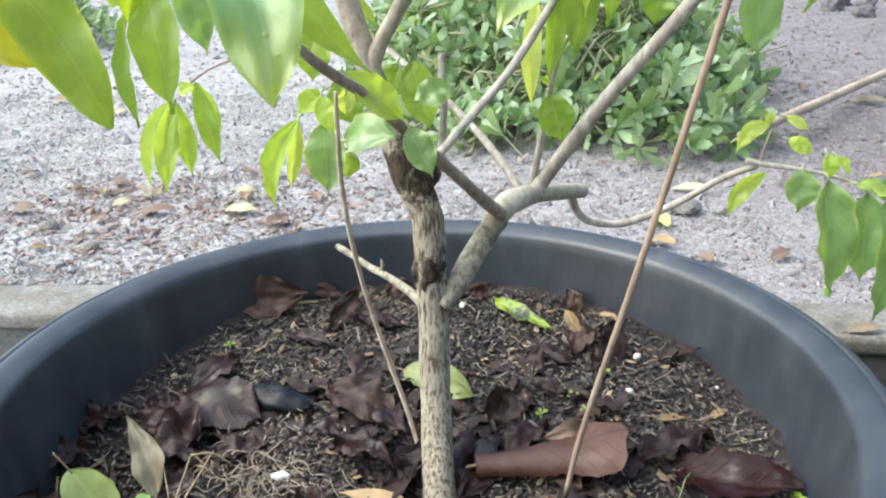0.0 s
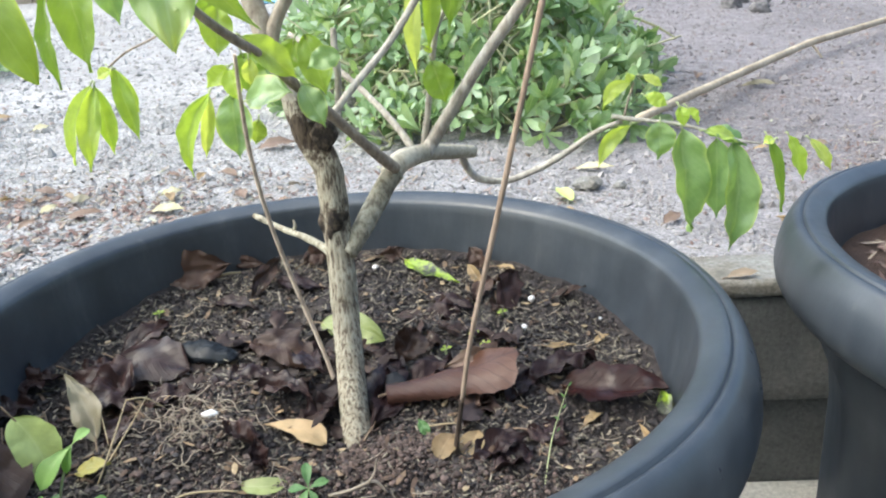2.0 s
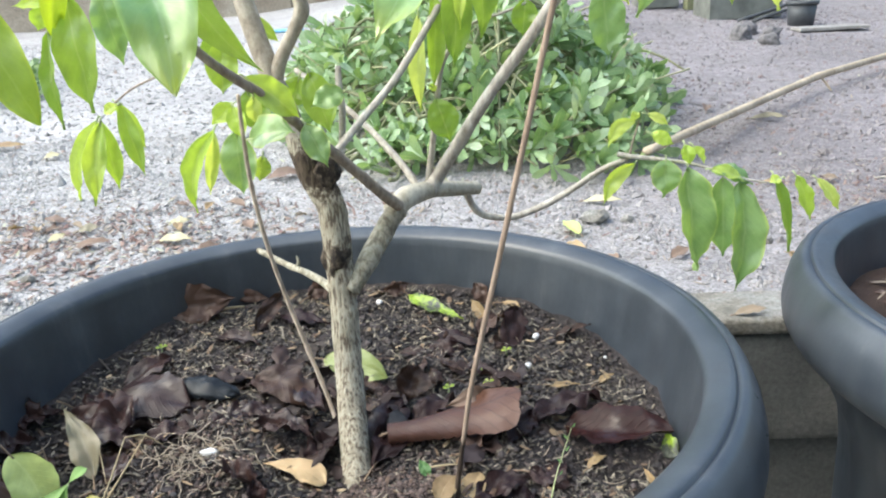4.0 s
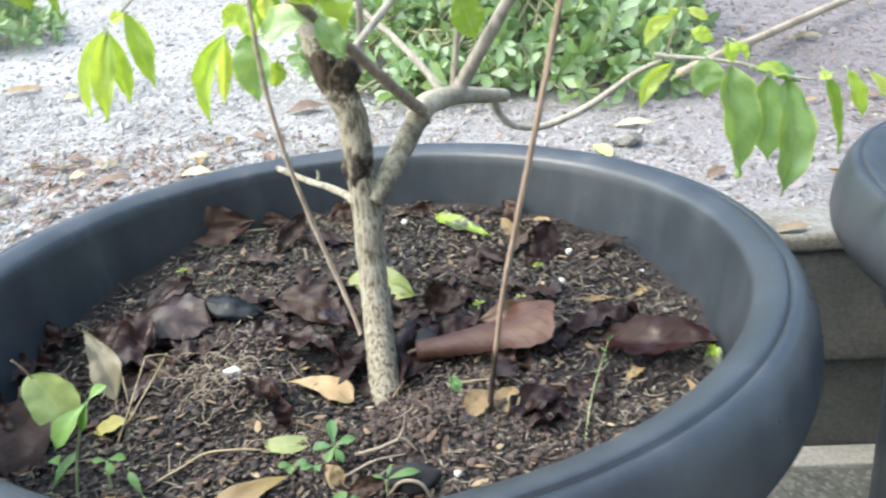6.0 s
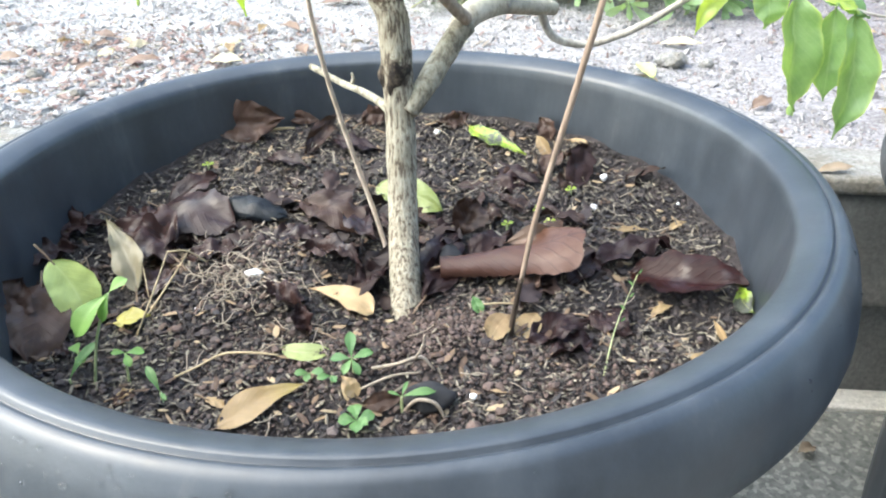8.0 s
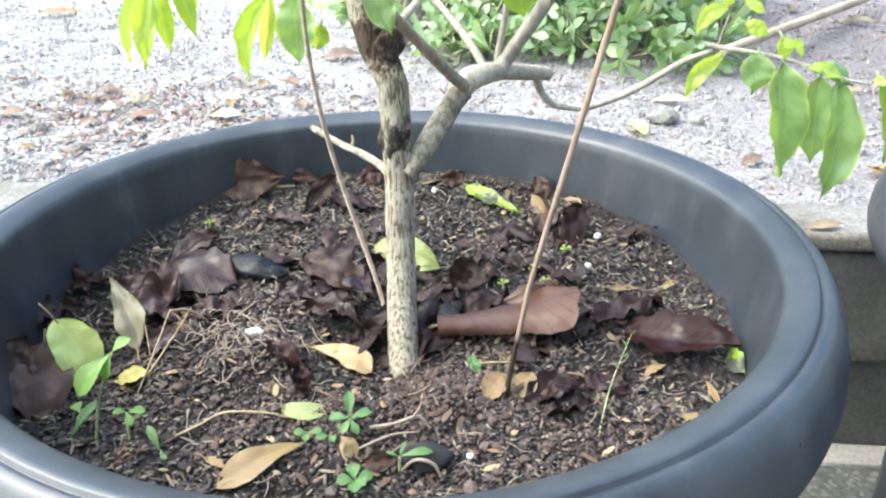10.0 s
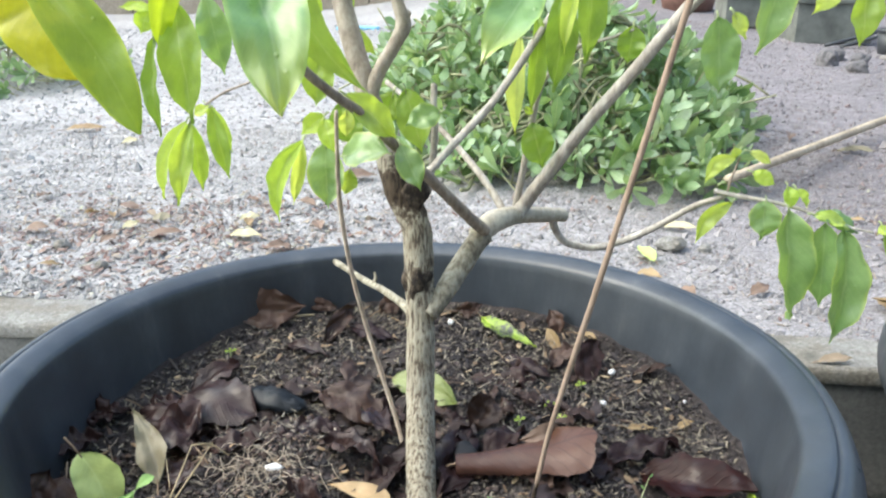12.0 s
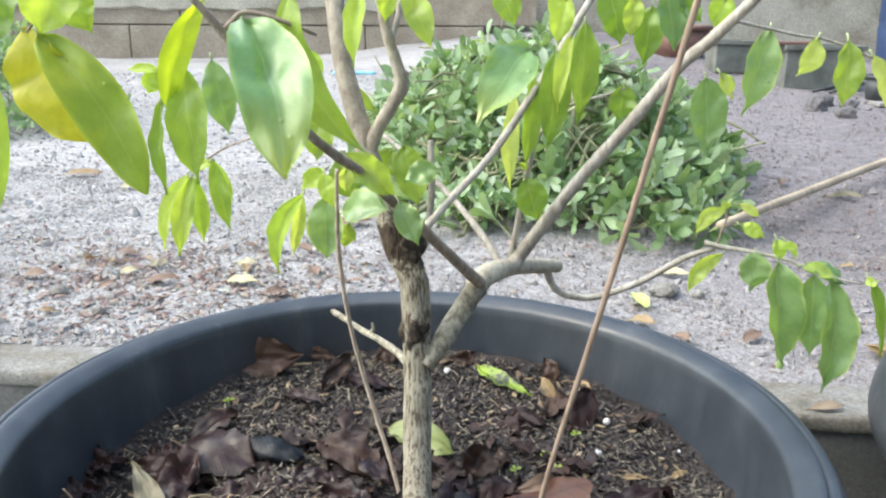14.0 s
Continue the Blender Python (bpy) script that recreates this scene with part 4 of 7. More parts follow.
def fibres(k):
    bm = bmesh.new()
    for i in range(k):
        a, r = random.uniform(0, 6.28), 0.25 * math.sqrt(random.random())
        x, y, d = r * math.cos(a), r * math.sin(a), random.uniform(0, 6.28)
        pts = []
        for j in range(4):
            pts.append((x, y, soil_top(x, y) + 0.003 + random.uniform(0, 0.004), 0.0004))
            d += random.uniform(-0.5, 0.5)
            x, y = x + 0.006 * math.cos(d), y + 0.006 * math.sin(d)
            if math.hypot(x, y) > 0.255:
                break
        if len(pts) > 2:
            tube(pts, 4, 2, bm=bm)
    stuff("root_fibres", mesh_of("root_fibres", bm, M_ROOT), "fine pale root fibres on the soil", "roots")


fibres(130)

# ---- the tree in the pot ----
tree = thing("potted_tree", (0.012, -0.01, -0.105), "young tree with a pale flaking trunk, pruned limbs and drooping leaves", "tree")


def stem(name, mat, points, rough, sides):
    part(name, tube(points, sides, 7, rough), mat, tree, "dark rough bark" if mat == M_BARK_KNOB else "")


leaf_count = 0


def leaf(mat, base, tip, width, facing, fold, bow, crook=0.0, shape=False):
    global leaf_count
    leaf_count += 1
    bm = blade(base, tip, width, facing, fold, bow, 0.45 * math.sin(leaf_count * 2.1), 0.14, shape, rows=20, cols=8, seed=leaf_count, crook=crook)
    label = {M_LIME: "young lime-green leaf", M_YELLOWING: "yellowing leaf", M_OLDER: "older mottled green leaf", M_BRIGHT: "bright yellow-green leaf", M_SPRAY: "mid-green drooping leaf", M_DEEP: "deep green leaf", M_SHEEN: "broad green leaf wet with rain"}
    ob = part("leaf", bm, mat, tree, next((v for k, v in label.items() if k == mat), "glossy green leaf"))
    b, n = Vector(base), Vector(facing).normalized()
    a = (Vector(tip) - b).normalized()
    back = b - a * 0.004 - n * 0.002
    part("petiole", tube([(*back, 0.0009), (*(b - a * 0.002), 0.0008), (*(b + a * 0.005), 0.0006)], 5, 3), M_STEM, ob)


stem('trunk', M_BARK, [(0.014, -0.036, -0.150, 0.0165), (0.014, -0.021, -0.120, 0.0138), (0.013, -0.004, -0.098, 0.0122), (0.011, 0.026, -0.047, 0.0115), (0.011, 0.038, 0.005, 0.0113), (0.010, 0.043, 0.046, 0.0116), (0.009, 0.045, 0.078, 0.0116), (0.006, 0.046, 0.100, 0.0119), (-0.007, 0.048, 0.127, 0.0109), (-0.0125, 0.0502, 0.146, 0.0098), (-0.0155, 0.0515, 0.157, 0.0085)], 0.10, 18)
stem('leader', M_UPPER, [(-0.011, 0.0496, 0.140, 0.0088), (-0.017, 0.052, 0.162, 0.0090), (-0.032, 0.058, 0.207, 0.0082), (-0.045, 0.068, 0.252, 0.0077), (-0.051, 0.075, 0.290, 0.0073), (-0.056, 0.085, 0.331, 0.0068), (-0.059, 0.090, 0.375, 0.0063)], 0.12, 16)
stem('knob', M_BARK_KNOB, [(0.000, 0.046, 0.104, 0.0036), (0.004, 0.044, 0.115, 0.0080), (0.006, 0.043, 0.124, 0.0096), (0.008, 0.043, 0.131, 0.0087), (0.008, 0.043, 0.136, 0.0052)], 0.5, 14)
stem('knot', M_BARK_KNOB, [(0.0098, 0.0425, 0.041, 0.0096), (0.0092, 0.0424, 0.047, 0.0117), (0.0090, 0.0424, 0.054, 0.0122), (0.0092, 0.0427, 0.059, 0.0117), (0.0092, 0.0434, 0.064, 0.0096)], 0.55, 16)
stem('branch', M_UPPER, [(-0.027, 0.055, 0.193, 0.0056), (-0.020, 0.052, 0.211, 0.0053), (-0.008, 0.050, 0.231, 0.0051), (-0.001, 0.050, 0.246, 0.0057), (-0.005, 0.050, 0.262, 0.0046), (-0.011, 0.050, 0.282, 0.0041), (-0.016, 0.050, 0.306, 0.0039), (-0.021, 0.050, 0.333, 0.0036)], 0.2, 10)
stem('branch', M_BRANCH, [(-0.003, 0.050, 0.250, 0.0033), (0.001, 0.050, 0.253, 0.0029), (0.004, 0.050, 0.255, 0.0023)], 0.15, 7)
stem('branch', M_BRANCH, [(-0.009, 0.050, 0.276, 0.0023), (-0.004, 0.060, 0.294, 0.0021), (-0.003, 0.070, 0.314, 0.0019), (-0.001, 0.070, 0.338, 0.0017)], 0.1, 7)
stem('branch', M_SIDE_BARK, [(0.017, 0.036, 0.027, 0.0074), (0.028, 0.044, 0.041, 0.0081), (0.040, 0.057, 0.057, 0.0086), (0.052, 0.066, 0.074, 0.0090), (0.059, 0.073, 0.082, 0.0095)], 0.14, 12)
stem('branch', M_LIMB_BARK, [(0.055, 0.070, 0.080, 0.0092), (0.066, 0.080, 0.089, 0.0093), (0.080, 0.098, 0.089, 0.0086), (0.093, 0.115, 0.086, 0.0073), (0.113, 0.140, 0.079, 0.0068), (0.131, 0.160, 0.073, 0.0062), (0.136, 0.163, 0.071, 0.0052)], 0.05, 12)
stem('branch', M_BRANCH, [(0.123, 0.150, 0.073, 0.0041), (0.127, 0.165, 0.060, 0.0039), (0.134, 0.170, 0.048, 0.0037), (0.146, 0.172, 0.041, 0.0035), (0.170, 0.172, 0.039, 0.0032), (0.201, 0.170, 0.050, 0.0032), (0.226, 0.166, 0.065, 0.0029), (0.251, 0.160, 0.083, 0.0026), (0.275, 0.156, 0.093, 0.0023)], 0.08, 8)
stem('branch', M_BRANCH, [(0.265, 0.156, 0.098, 0.0024), (0.285, 0.150, 0.095, 0.0022), (0.305, 0.145, 0.093, 0.0019), (0.328, 0.140, 0.089, 0.0017), (0.346, 0.130, 0.085, 0.0014), (0.371, 0.120, 0.077, 0.0012), (0.393, 0.120, 0.072, 0.0009)], 0.08, 7)
stem('branch', M_DARK_TWIG, [(0.275, 0.152, 0.094, 0.0012), (0.279, 0.155, 0.109, 0.0010), (0.284, 0.160, 0.120, 0.0010), (0.286, 0.160, 0.128, 0.0007)], 0.08, 6)
stem('branch', M_BRANCH, [(0.088, 0.105, 0.088, 0.0063), (0.096, 0.112, 0.099, 0.0061), (0.113, 0.100, 0.127, 0.0056), (0.140, 0.078, 0.173, 0.0050), (0.165, 0.055, 0.211, 0.0046), (0.194, 0.020, 0.261, 0.0044), (0.212, 0.004, 0.282, 0.0041), (0.227, -0.020, 0.305, 0.0037), (0.244, -0.050, 0.333, 0.0033)], 0.1, 10)
stem('branch', M_BRANCH, [(0.087, 0.115, 0.091, 0.0032), (0.092, 0.110, 0.123, 0.0028), (0.096, 0.105, 0.154, 0.0026), (0.101, 0.100, 0.186, 0.0025), (0.106, 0.100, 0.200, 0.0020), (0.117, 0.100, 0.216, 0.0018), (0.132, 0.100, 0.227, 0.0016), (0.157, 0.100, 0.234, 0.0013), (0.178, 0.100, 0.242, 0.0011)], 0.1, 7)
stem('branch', M_BRANCH, [(0.078, 0.100, 0.092, 0.0034), (0.066, 0.120, 0.108, 0.0032), (0.049, 0.140, 0.126, 0.0030), (0.026, 0.165, 0.146, 0.0028), (-0.001, 0.190, 0.166, 0.0026), (-0.029, 0.210, 0.185, 0.0024)], 0.1, 7)
stem('branch', M_DARK_TWIG, [(0.061, 0.062, 0.088, 0.0050), (0.052, 0.050, 0.099, 0.0047), (0.036, 0.028, 0.121, 0.0043), (0.016, 0.000, 0.149, 0.0040), (-0.004, -0.030, 0.177, 0.0036), (-0.019, -0.055, 0.199, 0.0032), (-0.031, -0.070, 0.211, 0.0030), (-0.047, -0.088, 0.229, 0.0028), (-0.064, -0.100, 0.253, 0.0024), (-0.084, -0.110, 0.282, 0.0022), (-0.093, -0.115, 0.295, 0.0021), (-0.102, -0.120, 0.307, 0.0019), (-0.115, -0.130, 0.325, 0.0019)], 0.1, 9)
stem('branch', M_DARK_TWIG, [(-0.088, -0.110, 0.286, 0.0017), (-0.082, -0.110, 0.292, 0.0015), (-0.075, -0.110, 0.297, 0.0014), (-0.062, -0.110, 0.295, 0.0014), (-0.048, -0.108, 0.290, 0.0012), (-0.038, -0.100, 0.285, 0.0009)], 0.1, 7)
stem('branch', M_BRANCH, [(0.014, 0.010, 0.143, 0.0027), (0.022, 0.015, 0.150, 0.0029), (0.037, 0.028, 0.165, 0.0029), (0.068, 0.050, 0.196, 0.0030), (0.108, 0.090, 0.250, 0.0029), (0.146, 0.130, 0.306, 0.0030), (0.179, 0.160, 0.353, 0.0028)], 0.1, 8)
stem('branch', M_BRANCH, [(0.016, 0.050, 0.122, 0.0031), (0.019, 0.060, 0.139, 0.0029), (0.021, 0.070, 0.165, 0.0027), (0.020, 0.075, 0.187, 0.0027), (0.020, 0.080, 0.200, 0.0025)], 0.12, 8)
stem('branch', M_SIDE_BARK, [(0.003, 0.044, 0.025, 0.0041), (-0.006, 0.064, 0.025, 0.0033), (-0.024, 0.096, 0.023, 0.0031), (-0.044, 0.130, 0.019, 0.0029), (-0.062, 0.160, 0.017, 0.0028), (-0.075, 0.175, 0.019, 0.0029), (-0.079, 0.178, 0.020, 0.0021)], 0.16, 8)
stem('branch', M_SIDE_BARK, [(-0.036, 0.114, 0.021, 0.0019), (-0.032, 0.111, 0.028, 0.0016), (-0.033, 0.110, 0.034, 0.0009)], 0.1, 6)
stem('branch', M_DARK_TWIG, [(-0.180, 0.150, 0.172, 0.0010), (-0.154, 0.120, 0.187, 0.0009), (-0.127, 0.100, 0.198, 0.0009), (-0.099, 0.060, 0.211, 0.0011), (-0.071, 0.000, 0.222, 0.0010)], 0.05, 5)
stem('branch', M_BRANCH, [(0.218, -0.005, 0.294, 0.0015), (0.246, 0.010, 0.289, 0.0011), (0.273, 0.020, 0.284, 0.0010), (0.299, 0.025, 0.280, 0.0008), (0.328, 0.030, 0.270, 0.0008), (0.350, 0.035, 0.261, 0.0008)], 0.05, 6)
stem('branch', M_DARK_TWIG, [(-0.174, -0.100, 0.312, 0.0012), (-0.181, -0.115, 0.300, 0.0011), (-0.186, -0.120, 0.291, 0.0009), (-0.190, -0.120, 0.286, 0.0008)], 0.05, 6)

# near leaves over the pot
leaf(M_OLDER, (-0.184, -0.120, 0.285), (-0.129, -0.130, 0.200), 0.032, (0.5, -1, 0.1), 0.3, 0.05, crook=-0.05, shape="oval")
leaf(M_YELLOWING, (-0.199, -0.108, 0.288), (-0.166, -0.112, 0.226), 0.044, (-0.3, -1, 0.2), 0.2, 0.05, shape="oval")
leaf(M_BRIGHT, (-0.096, -0.110, 0.304), (-0.124, -0.100, 0.236), 0.017, (0.3, -1, 0.2), 0.35, 0.05, crook=0.08)
leaf(M_GREEN, (-0.114, -0.100, 0.267), (-0.107, -0.110, 0.202), 0.025, (0.1, -1, 0.3), 0.3, 0.04)
leaf(M_GREEN, (-0.135, -0.080, 0.246), (-0.136, -0.080, 0.189), 0.015, (-0.6, -1, 0.2), 0.5, 0.04)
leaf(M_DEEP, (-0.109, -0.060, 0.269), (-0.101, -0.060, 0.223), 0.021, (0.2, -1, 0.2), 0.4, 0.05)
leaf(M_SHEEN, (-0.077, -0.108, 0.293), (-0.044, -0.170, 0.217), 0.046, (0.3, -0.8, 0.6), 0.5, 0.05, crook=-0.05, shape="oval")
leaf(M_GREEN, (-0.051, -0.100, 0.313), (-0.009, -0.110, 0.220), 0.026, (-0.5, -1, 0.4), 0.5, 0.1, crook=0.1)
leaf(M_LIME, (-0.166, -0.120, 0.325), (-0.183, -0.120, 0.283), 0.033, (0.2, -1, 0.2), 0.3, 0.05)
leaf(M_LIME, (-0.211, -0.130, 0.271), (-0.211, -0.140, 0.181), 0.021, (0.8, -1, 0.1), 0.5, 0.04)
leaf(M_LIME, (-0.153, -0.020, 0.258), (-0.178, -0.020, 0.260), 0.008, (0.2, -1, 0.9), 0.3, 0.1)
leaf(M_LIME, (-0.157, -0.020, 0.260), (-0.165, -0.020, 0.244), 0.014, (0.2, -1, 0.2), 0.3, 0.1)
leaf(M_GREEN, (-0.177, -0.100, 0.312), (-0.163, -0.100, 0.285), 0.022, (0.2, -1, 0.2), 0.3, 0.1)
leaf(M_GREEN, (-0.205, -0.100, 0.315), (-0.226, -0.100, 0.278), 0.025, (0.2, -1, 0.2), 0.3, 0.1)
leaf(M_LIME, (-0.198, 0.150, 0.158), (-0.227, 0.155, 0.086), 0.019, (-0.4, -1, 0.2), 0.5, 0.06, crook=0.06)
leaf(M_GREEN, (-0.194, 0.145, 0.157), (-0.211, 0.145, 0.082), 0.023, (0, -1, 0.2), 0.5, 0.05)
leaf(M_LIME, (-0.195, 0.150, 0.156), (-0.189, 0.150, 0.095), 0.020, (0.4, -1, 0.2), 0.5, 0.05)
leaf(M_GREEN, (-0.175, 0.145, 0.171), (-0.163, 0.145, 0.107), 0.018, (0.2, -1, 0.2), 0.4, 0.05)
leaf(M_LIME, (-0.183, 0.160, 0.170), (-0.163, 0.160, 0.128), 0.015, (0.7, -1, 0.2), 0.4, 0.05)
leaf(M_LIME, (-0.175, 0.140, 0.171), (-0.188, 0.140, 0.164), 0.011, (0, -1, 0.6), 0.4, 0.1)
leaf(M_LIME, (-0.085, 0.090, 0.154), (-0.108, 0.090, 0.085), 0.022, (-0.3, -1, 0.2), 0.6, 0.05, crook=0.12)
leaf(M_LIME, (-0.088, 0.100, 0.151), (-0.098, 0.100, 0.097), 0.014, (0.3, -1, 0.2), 0.6, 0.05)
leaf(M_SPRAY, (-0.065, 0.075, 0.155), (-0.064, 0.070, 0.103), 0.030, (0, -1, 0.2), 0.25, 0.05)
leaf(M_LIME, (-0.062, 0.060, 0.176), (-0.054, 0.050, 0.152), 0.016, (0, -1, 0.2), 0.3, 0.12)
leaf(M_LIME, (-0.067, 0.090, 0.174), (-0.085, 0.085, 0.159), 0.017, (0, -1, 0.3), 0.3, 0.1)
leaf(M_SPRAY, (-0.038, -0.020, 0.165), (-0.002, -0.050, 0.173), 0.025, (0, -1, 0.55), 0.25, 0.05, crook=-0.06)
leaf(M_SPRAY, (0.002, -0.030, 0.175), (0.016, -0.040, 0.147), 0.019, (0.2, -1, 0.2), 0.3, 0.06)
leaf(M_GREEN, (-0.029, -0.060, 0.212), (0.001, -0.045, 0.182), 0.021, (0.2, -1, 0.6), 0.3, 0.06)
leaf(M_GREEN, (-0.063, 0.060, 0.226), (-0.068, 0.060, 0.186), 0.026, (0, -1, 0.2), 0.3, 0.06)
leaf(M_SPRAY, (0.026, 0.030, 0.187), (0.002, 0.020, 0.179), 0.020, (0, -1, 0.5), 0.25, 0.06)
leaf(M_GREEN, (-0.001, 0.060, 0.199), (0.012, 0.050, 0.153), 0.027, (0.2, -1, 0.2), 0.3, 0.06)
leaf(M_GREEN, (-0.011, 0.080, 0.194), (-0.019, 0.080, 0.169), 0.024, (-0.2, -1, 0.2), 0.3, 0.06)
leaf(M_GREEN, (-0.052, 0.070, 0.187), (-0.041, 0.070, 0.153), 0.027, (0, -1, 0.2), 0.25, 0.06)
leaf(M_LIME, (-0.044, 0.050, 0.185), (-0.045, 0.050, 0.164), 0.013, (0.3, -1, 0.2), 0.3, 0.06)
leaf(M_GREEN, (-0.047, 0.080, 0.132), (-0.052, 0.080, 0.112), 0.016, (0.3, -1, 0.2), 0.3, 0.06)
leaf(M_LIME, (-0.026, 0.020, 0.317), (-0.030, 0.000, 0.261), 0.018, (-0.3, -1, 0.3), 0.5, 0.06)
leaf(M_GREEN, (0.003, 0.020, 0.315), (0.023, 0.010, 0.273), 0.021, (0.2, -1, 0.3), 0.4, 0.06)
leaf(M_LIME, (-0.007, 0.030, 0.321), (-0.011, 0.030, 0.290), 0.016, (0, -1, 0.3), 0.4, 0.06)
leaf(M_GREEN, (-0.049, 0.090, 0.242), (-0.025, 0.090, 0.220), 0.013, (0, -1, 0.5), 0.4, 0.06)
leaf(M_LIME, (-0.066, 0.020, 0.271), (-0.053, 0.020, 0.256), 0.011, (0, -1, 0.3), 0.4, 0.06)
leaf(M_GREEN, (-0.068, 0.070, 0.231), (-0.080, 0.070, 0.205), 0.018, (0, -1, 0.3), 0.4, 0.06)
# leaves on the far side of the crown
leaf(M_SHEEN, (0.091, 0.030, 0.275), (0.053, -0.030, 0.226), 0.036, (0.2, -0.8, 0.8), 0.35, 0.08)
leaf(M_GREEN, (0.088, 0.050, 0.263), (0.070, 0.050, 0.234), 0.021, (0, -1, 0.3), 0.4, 0.06)
leaf(M_GREEN, (0.116, 0.080, 0.270), (0.112, 0.080, 0.194), 0.027, (0.1, -1, 0.2), 0.35, 0.05)
leaf(M_LIME, (0.086, 0.090, 0.237), (0.084, 0.090, 0.159), 0.017, (-0.3, -1, 0.2), 0.6, 0.05)
leaf(M_GREEN, (0.098, 0.085, 0.252), (0.095, 0.085, 0.177), 0.019, (0.3, -1, 0.2), 0.6, 0.05)
leaf(M_GREEN, (0.138, 0.090, 0.291), (0.136, 0.090, 0.215), 0.026, (0.2, -1, 0.2), 0.35, 0.05)
leaf(M_LIME, (0.126, 0.070, 0.283), (0.117, 0.070, 0.224), 0.015, (-0.5, -1, 0.2), 0.6, 0.05)
leaf(M_GREEN, (0.096, 0.090, 0.169), (0.107, 0.090, 0.133), 0.027, (0.1, -1, 0.2), 0.25, 0.06)
leaf(M_LIME, (0.120, 0.060, 0.311), (0.113, 0.060, 0.275), 0.020, (-0.2, -1, 0.2), 0.4, 0.05)
leaf(M_GREEN, (0.143, 0.040, 0.322), (0.157, 0.040, 0.274), 0.028, (0.2, -1, 0.2), 0.3, 0.05)
leaf(M_LIME, (0.163, 0.030, 0.310), (0.161, 0.030, 0.281), 0.016, (0, -1, 0.2), 0.4, 0.05)
leaf(M_GREEN, (0.180, 0.050, 0.303), (0.176, 0.050, 0.261), 0.023, (-0.2, -1, 0.2), 0.4, 0.05)
leaf(M_DEEP, (0.184, 0.030, 0.316), (0.193, 0.030, 0.272), 0.023, (0.2, -1, 0.2), 0.3, 0.05)
leaf(M_GREEN, (0.193, 0.030, 0.307), (0.210, 0.030, 0.292), 0.016, (0.2, -1, 0.4), 0.3, 0.05)
leaf(M_LIME, (0.224, 0.020, 0.310), (0.216, 0.020, 0.288), 0.019, (-0.2, -1, 0.2), 0.3, 0.05)
leaf(M_DEEP, (0.225, 0.060, 0.252), (0.231, 0.060, 0.197), 0.031, (0.1, -1, 0.2), 0.22, 0.05)
leaf(M_GREEN, (0.236, 0.060, 0.255), (0.246, 0.060, 0.238), 0.012, (0.1, -1, 0.2), 0.3, 0.05)
leaf(M_SPRAY, (0.253, 0.015, 0.288), (0.238, 0.010, 0.230), 0.026, (0.1, -1, 0.2), 0.3, 0.06)
leaf(M_LIME, (0.289, 0.022, 0.282), (0.276, 0.020, 0.256), 0.016, (0, -1, 0.3), 0.25, 0.1, crook=-0.1)
leaf(M_GREEN, (0.311, 0.025, 0.281), (0.311, 0.020, 0.235), 0.023, (0.1, -1, 0.2), 0.3, 0.06)
leaf(M_LIME, (0.332, 0.030, 0.270), (0.350, 0.030, 0.228), 0.018, (0.2, -1, 0.2), 0.4, 0.06)
leaf(M_GREEN, (0.068, 0.050, 0.318), (0.082, 0.050, 0.288), 0.022, (0.2, -1, 0.2), 0.3, 0.06)
leaf(M_LIME, (0.109, 0.070, 0.315), (0.121, 0.070, 0.283), 0.017, (0.2, -1, 0.2), 0.3, 0.06)
leaf(M_LIME, (0.233, 0.050, 0.255), (0.243, 0.050, 0.237), 0.011, (0, -1, 0.3), 0.3, 0.06)
leaf(M_GREEN, (0.173, 0.100, 0.243), (0.170, 0.100, 0.214), 0.023, (0, -1, 0.3), 0.3, 0.06)
leaf(M_LIME, (0.091, 0.100, 0.179), (0.099, 0.100, 0.174), 0.006, (0, -1, 0.3), 0.3, 0.06)
# low spray over the neighbouring pot
leaf(M_SPRAY, (0.325, 0.135, 0.087), (0.332, 0.120, -0.009), 0.047, (0.2, -1, 0.45), 0.5, 0.05, crook=0.03)
leaf(M_SPRAY, (0.358, 0.135, 0.076), (0.360, 0.128, 0.000), 0.036, (-0.3, -1, 0.2), 0.45, 0.05)
leaf(M_SPRAY, (0.367, 0.120, 0.075), (0.366, 0.110, -0.027), 0.043, (0.2, -1, 0.35), 0.55, 0.05, crook=-0.04)
leaf(M_SPRAY, (0.306, 0.140, 0.094), (0.302, 0.130, 0.061), 0.030, (0, -1, 0.3), 0.2, 0.05)
leaf(M_GREEN, (0.279, 0.145, 0.091), (0.249, 0.140, 0.054), 0.016, (0.2, -1, 0.5), 0.4, 0.1, crook=0.15)
leaf(M_LIME, (0.321, 0.135, 0.108), (0.325, 0.130, 0.090), 0.014, (0, -1, 0.2), 0.4, 0.1)
leaf(M_LIME, (0.329, 0.135, 0.106), (0.338, 0.130, 0.091), 0.011, (0.5, -1, 0.2), 0.4, 0.1)
leaf(M_DEEP, (0.344, 0.130, 0.085), (0.380, 0.120, 0.071), 0.022, (0.1, -0.6, 1), 0.3, 0.08)
leaf(M_LIME, (0.282, 0.160, 0.128), (0.256, 0.155, 0.104), 0.015, (0.1, -1, 0.4), 0.4, 0.22, crook=0.2)
leaf(M_LIME, (0.283, 0.160, 0.128), (0.280, 0.160, 0.137), 0.010, (0, -1, 0.3), 0.3, 0.1)
leaf(M_LIME, (0.290, 0.150, 0.135), (0.310, 0.150, 0.124), 0.010, (0, -1, 0.6), 0.3, 0.1)
